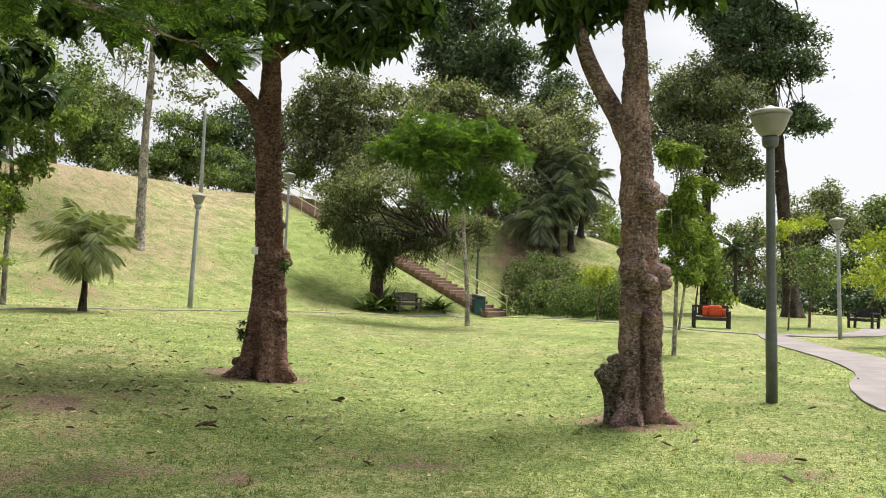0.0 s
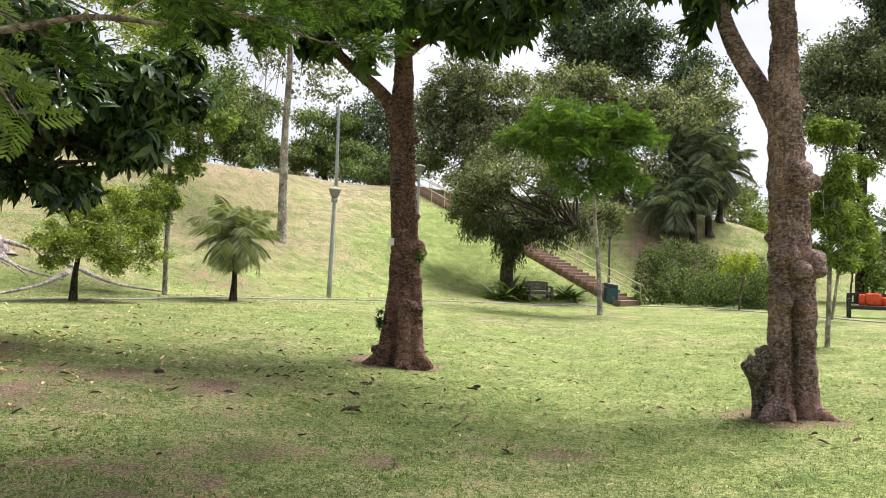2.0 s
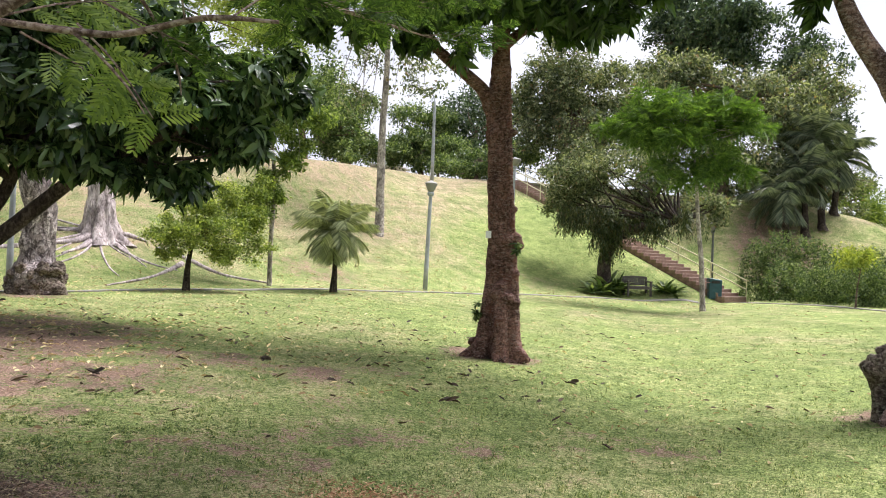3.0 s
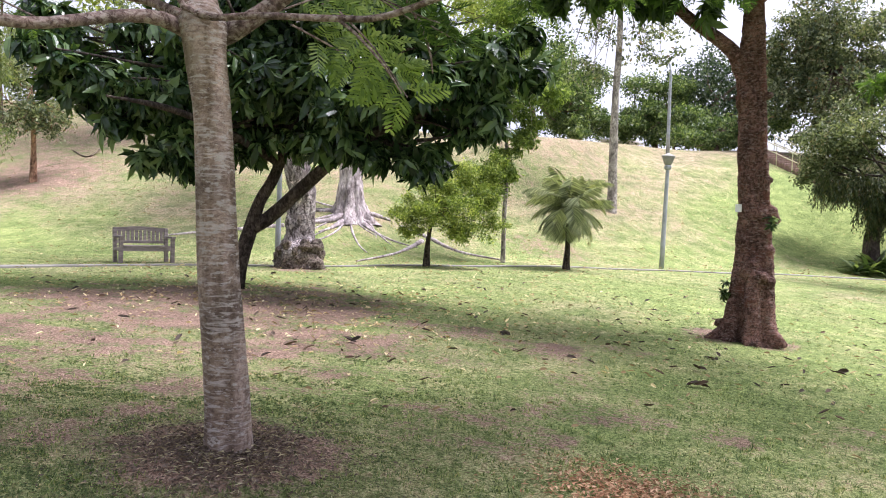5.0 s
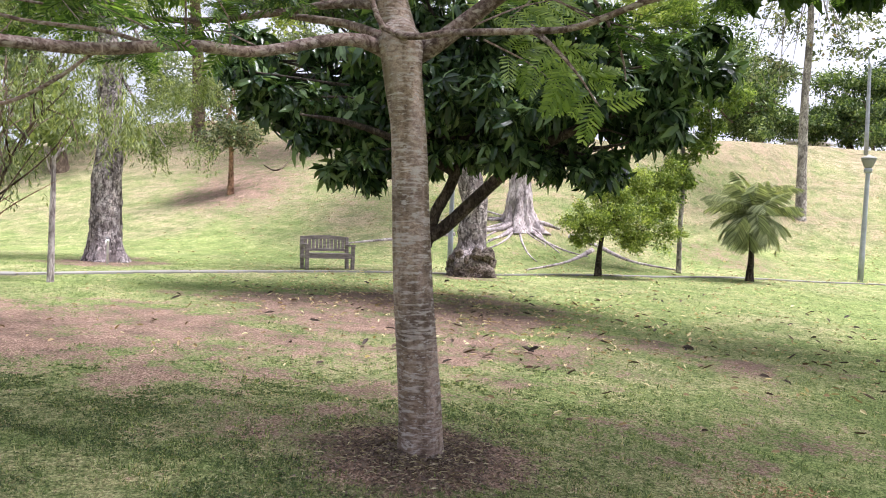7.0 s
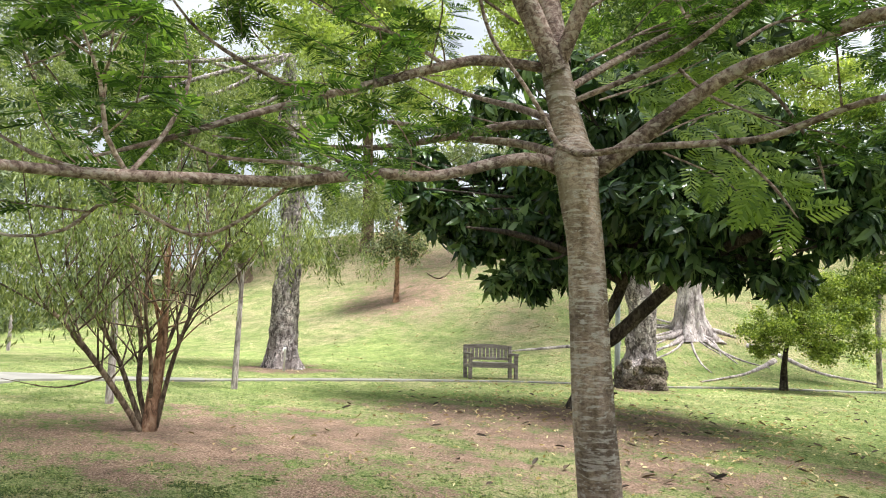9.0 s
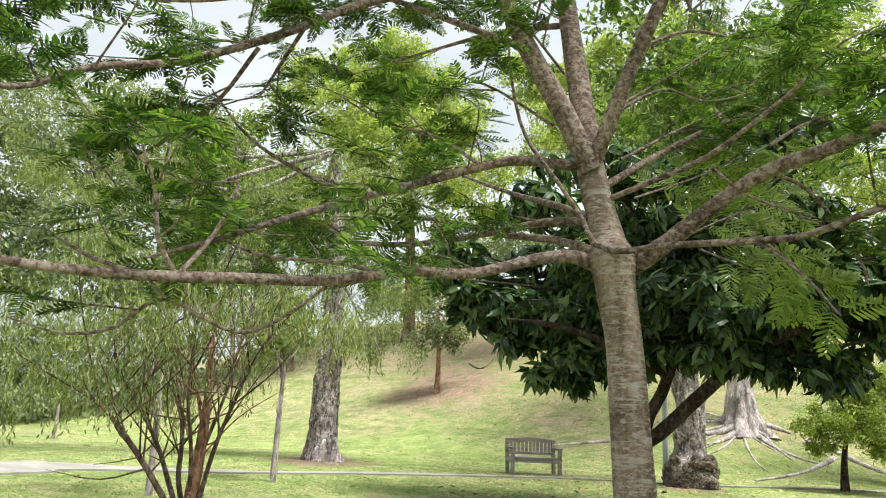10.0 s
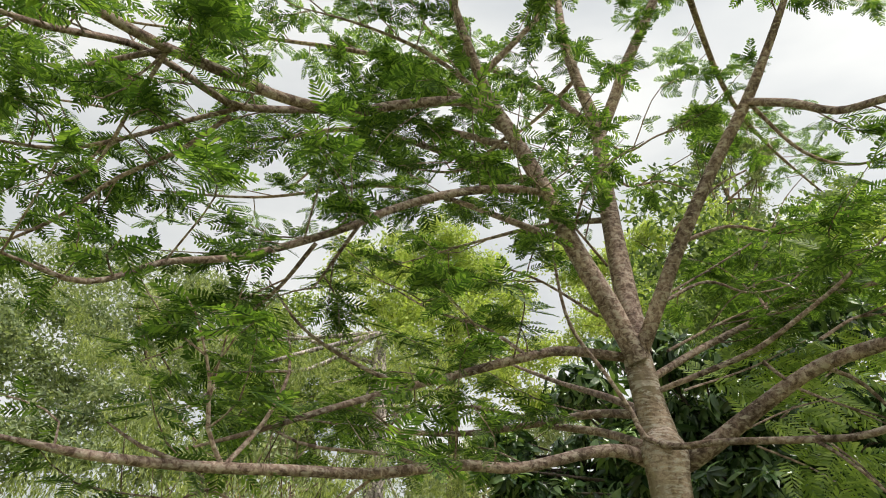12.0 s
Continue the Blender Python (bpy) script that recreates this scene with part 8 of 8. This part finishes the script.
def shade_grass():
    """Broad-bladed grass in dense patches under the feathery tree, coloured darker for its shade."""
    rng = np.random.default_rng(541)
    v, f = [], []
    for k in range(5):
        a, lean, h = k * 1.26 + rng.normal(0, 0.3), rng.uniform(0.5, 1.2), rng.uniform(0.35, 0.8)
        d, s = np.array((math.cos(a), math.sin(a), 0)), np.array((-math.sin(a), math.cos(a), 0)) * 0.17
        r = rng.normal(0, 0.3, 3) * (1, 1, 0)
        n = len(v)
        v += [r - s * 0.4, r + d * lean * 0.5 + s + (0, 0, h), r + d * lean + (0, 0, h * 0.7), r + d * lean * 0.5 - s + (0, 0, h)]
        f += [(n, n + 1, n + 2), (n, n + 2, n + 3)]
    tuft = (np.array(v), np.array(f))
    count = 95000
    far = 2.6 + 5.6 * rng.uniform(0, 1, count) ** 1.2
    az = radians(5) + radians(95) * rng.uniform(0, 1, count)
    x, y = -np.sin(az) * far, np.cos(az) * far
    fade = smooth(2.6, 3.2, far) * (1 - smooth(5.8, 8.2, far)) * smooth(25, 55, np.degrees(az))
    keep = rng.uniform(0, 1, count) < fade * (1 - 0.85 * smooth(0.25, 0.6, bare_soil(x, y))) * (0.06 + 0.86 * smooth(0.55, -0.45, turf_patch(x, y) + 0.35 * rng.normal(0, 1, count))) * (np.hypot(x + 3.5, y - 3.05) > 0.6 + 0.3 * rng.random(count))
    x, y = x[keep], y[keep]
    n = len(x)
    a = rng.uniform(0, 6.3, n)
    tips = np.stack((np.cos(a), np.sin(a), 0 * a), 1)
    ups = np.tile((0.0, 0, 1), (n, 1)) + rng.normal(0, 0.15, (n, 3))
    g = Geo()
    scatter(g, [tuft], np.stack((x, y, ground_z(x, y) - 0.004), 1), frames_from(rng, tips, ups), rng.uniform(0.011, 0.026, n), rng)
    tagged(piece("shade_grass", g, SHADE_GRASS, None, "broad-bladed grass in patches under the trees, coloured darker for their shade"), category="grass", kind="stuff")


def fallen_leaves(name, count, mat, label, spots, size, seed):
    rng = np.random.default_rng(seed)
    shape = []
    for k in range(4):
        v, f = lance_leaf(1.0, rng.uniform(0.35, 0.5), rng.uniform(-0.5, 0.3), 0.35)
        shape.append((v, f))
    xs, ys = [], []
    for cx, cy, sx, sy, share in spots:
        k = int(count * share)
        xs.append(rng.normal(cx, sx, k))
        ys.append(rng.normal(cy, sy, k))
    x, y = np.concatenate(xs), np.concatenate(ys)
    keep = np.hypot(x, y) > 5.0 + 1.5 * rng.random(len(x))
    x, y = x[keep], y[keep]
    n = len(x)
    a = rng.uniform(0, 6.3, n)
    tips = np.stack((np.cos(a), np.sin(a), rng.normal(0, 0.12, n)), 1)
    ups = np.tile((0.0, 0, 1), (n, 1)) + rng.normal(0, 0.3, (n, 3))
    g = Geo()
    scatter(g, shape, np.stack((x, y, ground_z(x, y) + 0.022), 1), frames_from(rng, tips, ups), size * rng.uniform(0.5, 1.3, n), rng)
    tagged(piece(name, g, mat, None, label), category="leaves", kind="stuff")


fallen_leaves("fallen_leaves", 5200, LITTER, "dry yellow-brown leaves strewn over the lawn", ((-8.5, 8, 2.6, 1.6, 0.26), (-4, 8, 4, 4, 0.12), (-12, 13, 4, 4, 0.14), (-18, 18, 7, 6, 0.2), (0, 12, 5, 6, 0.1), (-12, 30, 8, 8, 0.18)), 0.07, 511)
fallen_leaves("fallen_leaves", 4200, LITTER, "pale dry leaves strewn over the hill slope", ((-8, 30, 6, 5, 0.3), (-16, 26, 5, 5, 0.3), (-2, 36, 4, 4, 0.15), (-22, 18, 5, 4, 0.25)), 0.10, 513)
fallen_leaves("dark_leaves", 420, LITTER_DARK, "curled dark brown leaves on the grass", ((-7.5, 8, 3.0, 2.0, 0.4), (-2, 10, 3.5, 3, 0.25), (3, 12, 4, 5, 0.2), (-6, 14, 4, 4, 0.15)), 0.11, 512)

fallen_leaves("dark_leaves", 20, LITTER_DARK, "large curled dark leaves lying on the grass", ((-2.19, 7.52, 0.06, 0.06, 0.102), (-2.37, 9.34, 0.06, 0.06, 0.102), (-4.79, 9.05, 0.06, 0.06, 0.102), (-4.66, 8.37, 0.06, 0.06, 0.102), (-5.31, 6.11, 0.06, 0.06, 0.102), (-5.54, 5.74, 0.06, 0.06, 0.102), (-2.38, 9.27, 0.06, 0.06, 0.102), (-1.23, 9.83, 0.06, 0.06, 0.102), (-0.87, 10.15, 0.06, 0.06, 0.102), (-2.15, 7.51, 0.06, 0.06, 0.102)), 0.15, 514)


def wood_chips():
    rng = np.random.default_rng(520)
    c = (-1.51, 4.40)
    n = 2600
    x, y = rng.normal(c[0], 0.28, n), rng.normal(c[1] - 0.15, 0.22, n)
    v, f = small_leaf(1.0, 0.35, 0.1)
    a = rng.uniform(0, 6.3, n)
    tips = np.stack((np.cos(a), np.sin(a), rng.normal(0, 0.25, n)), 1)
    ups = np.tile((0.0, 0, 1), (n, 1)) + rng.normal(0, 0.4, (n, 3))
    g = Geo()
    scatter(g, [(v, f)], np.stack((x, y, ground_z(x, y) + 0.012 + 0.012 * rng.random(n)), 1), frames_from(rng, tips, ups), rng.uniform(0.02, 0.05, n), rng)
    tagged(piece("wood_chips", g, CHIPS, None, "patch of orange-brown wood chips"), category="wood chips", kind="stuff")


def straw():
    """Dry clippings and crumbs lying in the turf."""
    rng = np.random.default_rng(530)
    n = 26000
    far = 3.0 + 17.0 * rng.uniform(0, 1, n) ** 1.4
    az = radians(-38) + radians(150) * rng.uniform(0, 1, n)
    x, y = -np.sin(az) * far, np.cos(az) * far
    v, f = small_leaf(1.0, 0.09, 0.05)
    a = rng.uniform(0, 6.3, n)
    tips = np.stack((np.cos(a), np.sin(a), rng.normal(0, 0.3, n)), 1)
    ups = np.tile((0.0, 0, 1), (n, 1)) + rng.normal(0, 0.4, (n, 3))
    g = Geo()
    scatter(g, [(v, f)], np.stack((x, y, ground_z(x, y) + 0.02 + 0.015 * rng.random(n)), 1), frames_from(rng, tips, ups), rng.uniform(0.015, 0.05, n), rng)
    tagged(piece("straw", g, STRAW, None, "dry grass clippings lying in the lawn"), category="straw", kind="stuff")


def mulch():
    """Crumbled bark and dry stalks heaped round the feathery tree."""
    for mat, n, seed, width, long, label in ((MULCH, 7000, 551, 0.45, (0.012, 0.034), "dark crumbled bark mulch round the trunk"), (STRAW, 1300, 552, 0.06, (0.02, 0.065), "pale dry stalks lying on the mulch")):
        rng = np.random.default_rng(seed)
        r, a = 0.10 + np.abs(rng.normal(0, 0.34, n)), rng.uniform(0, 6.3, n)
        x, y = -3.48 + r * np.cos(a), 3.03 + r * np.sin(a)
        b = rng.uniform(0, 6.3, n)
        tips = np.stack((np.cos(b), np.sin(b), rng.normal(0, 0.25, n)), 1)
        ups = np.tile((0.0, 0, 1), (n, 1)) + rng.normal(0, 0.4, (n, 3))
        g = Geo()
        scatter(g, [small_leaf(1.0, width, 0.12)], np.stack((x, y, ground_z(x, y) + 0.006 + 0.012 * rng.random(n)), 1), frames_from(rng, tips, ups), rng.uniform(*long, n), rng)
        tagged(piece("mulch", g, mat, None, label), category="mulch", kind="stuff")


grass()
shade_grass()
straw()
wood_chips()
mulch()
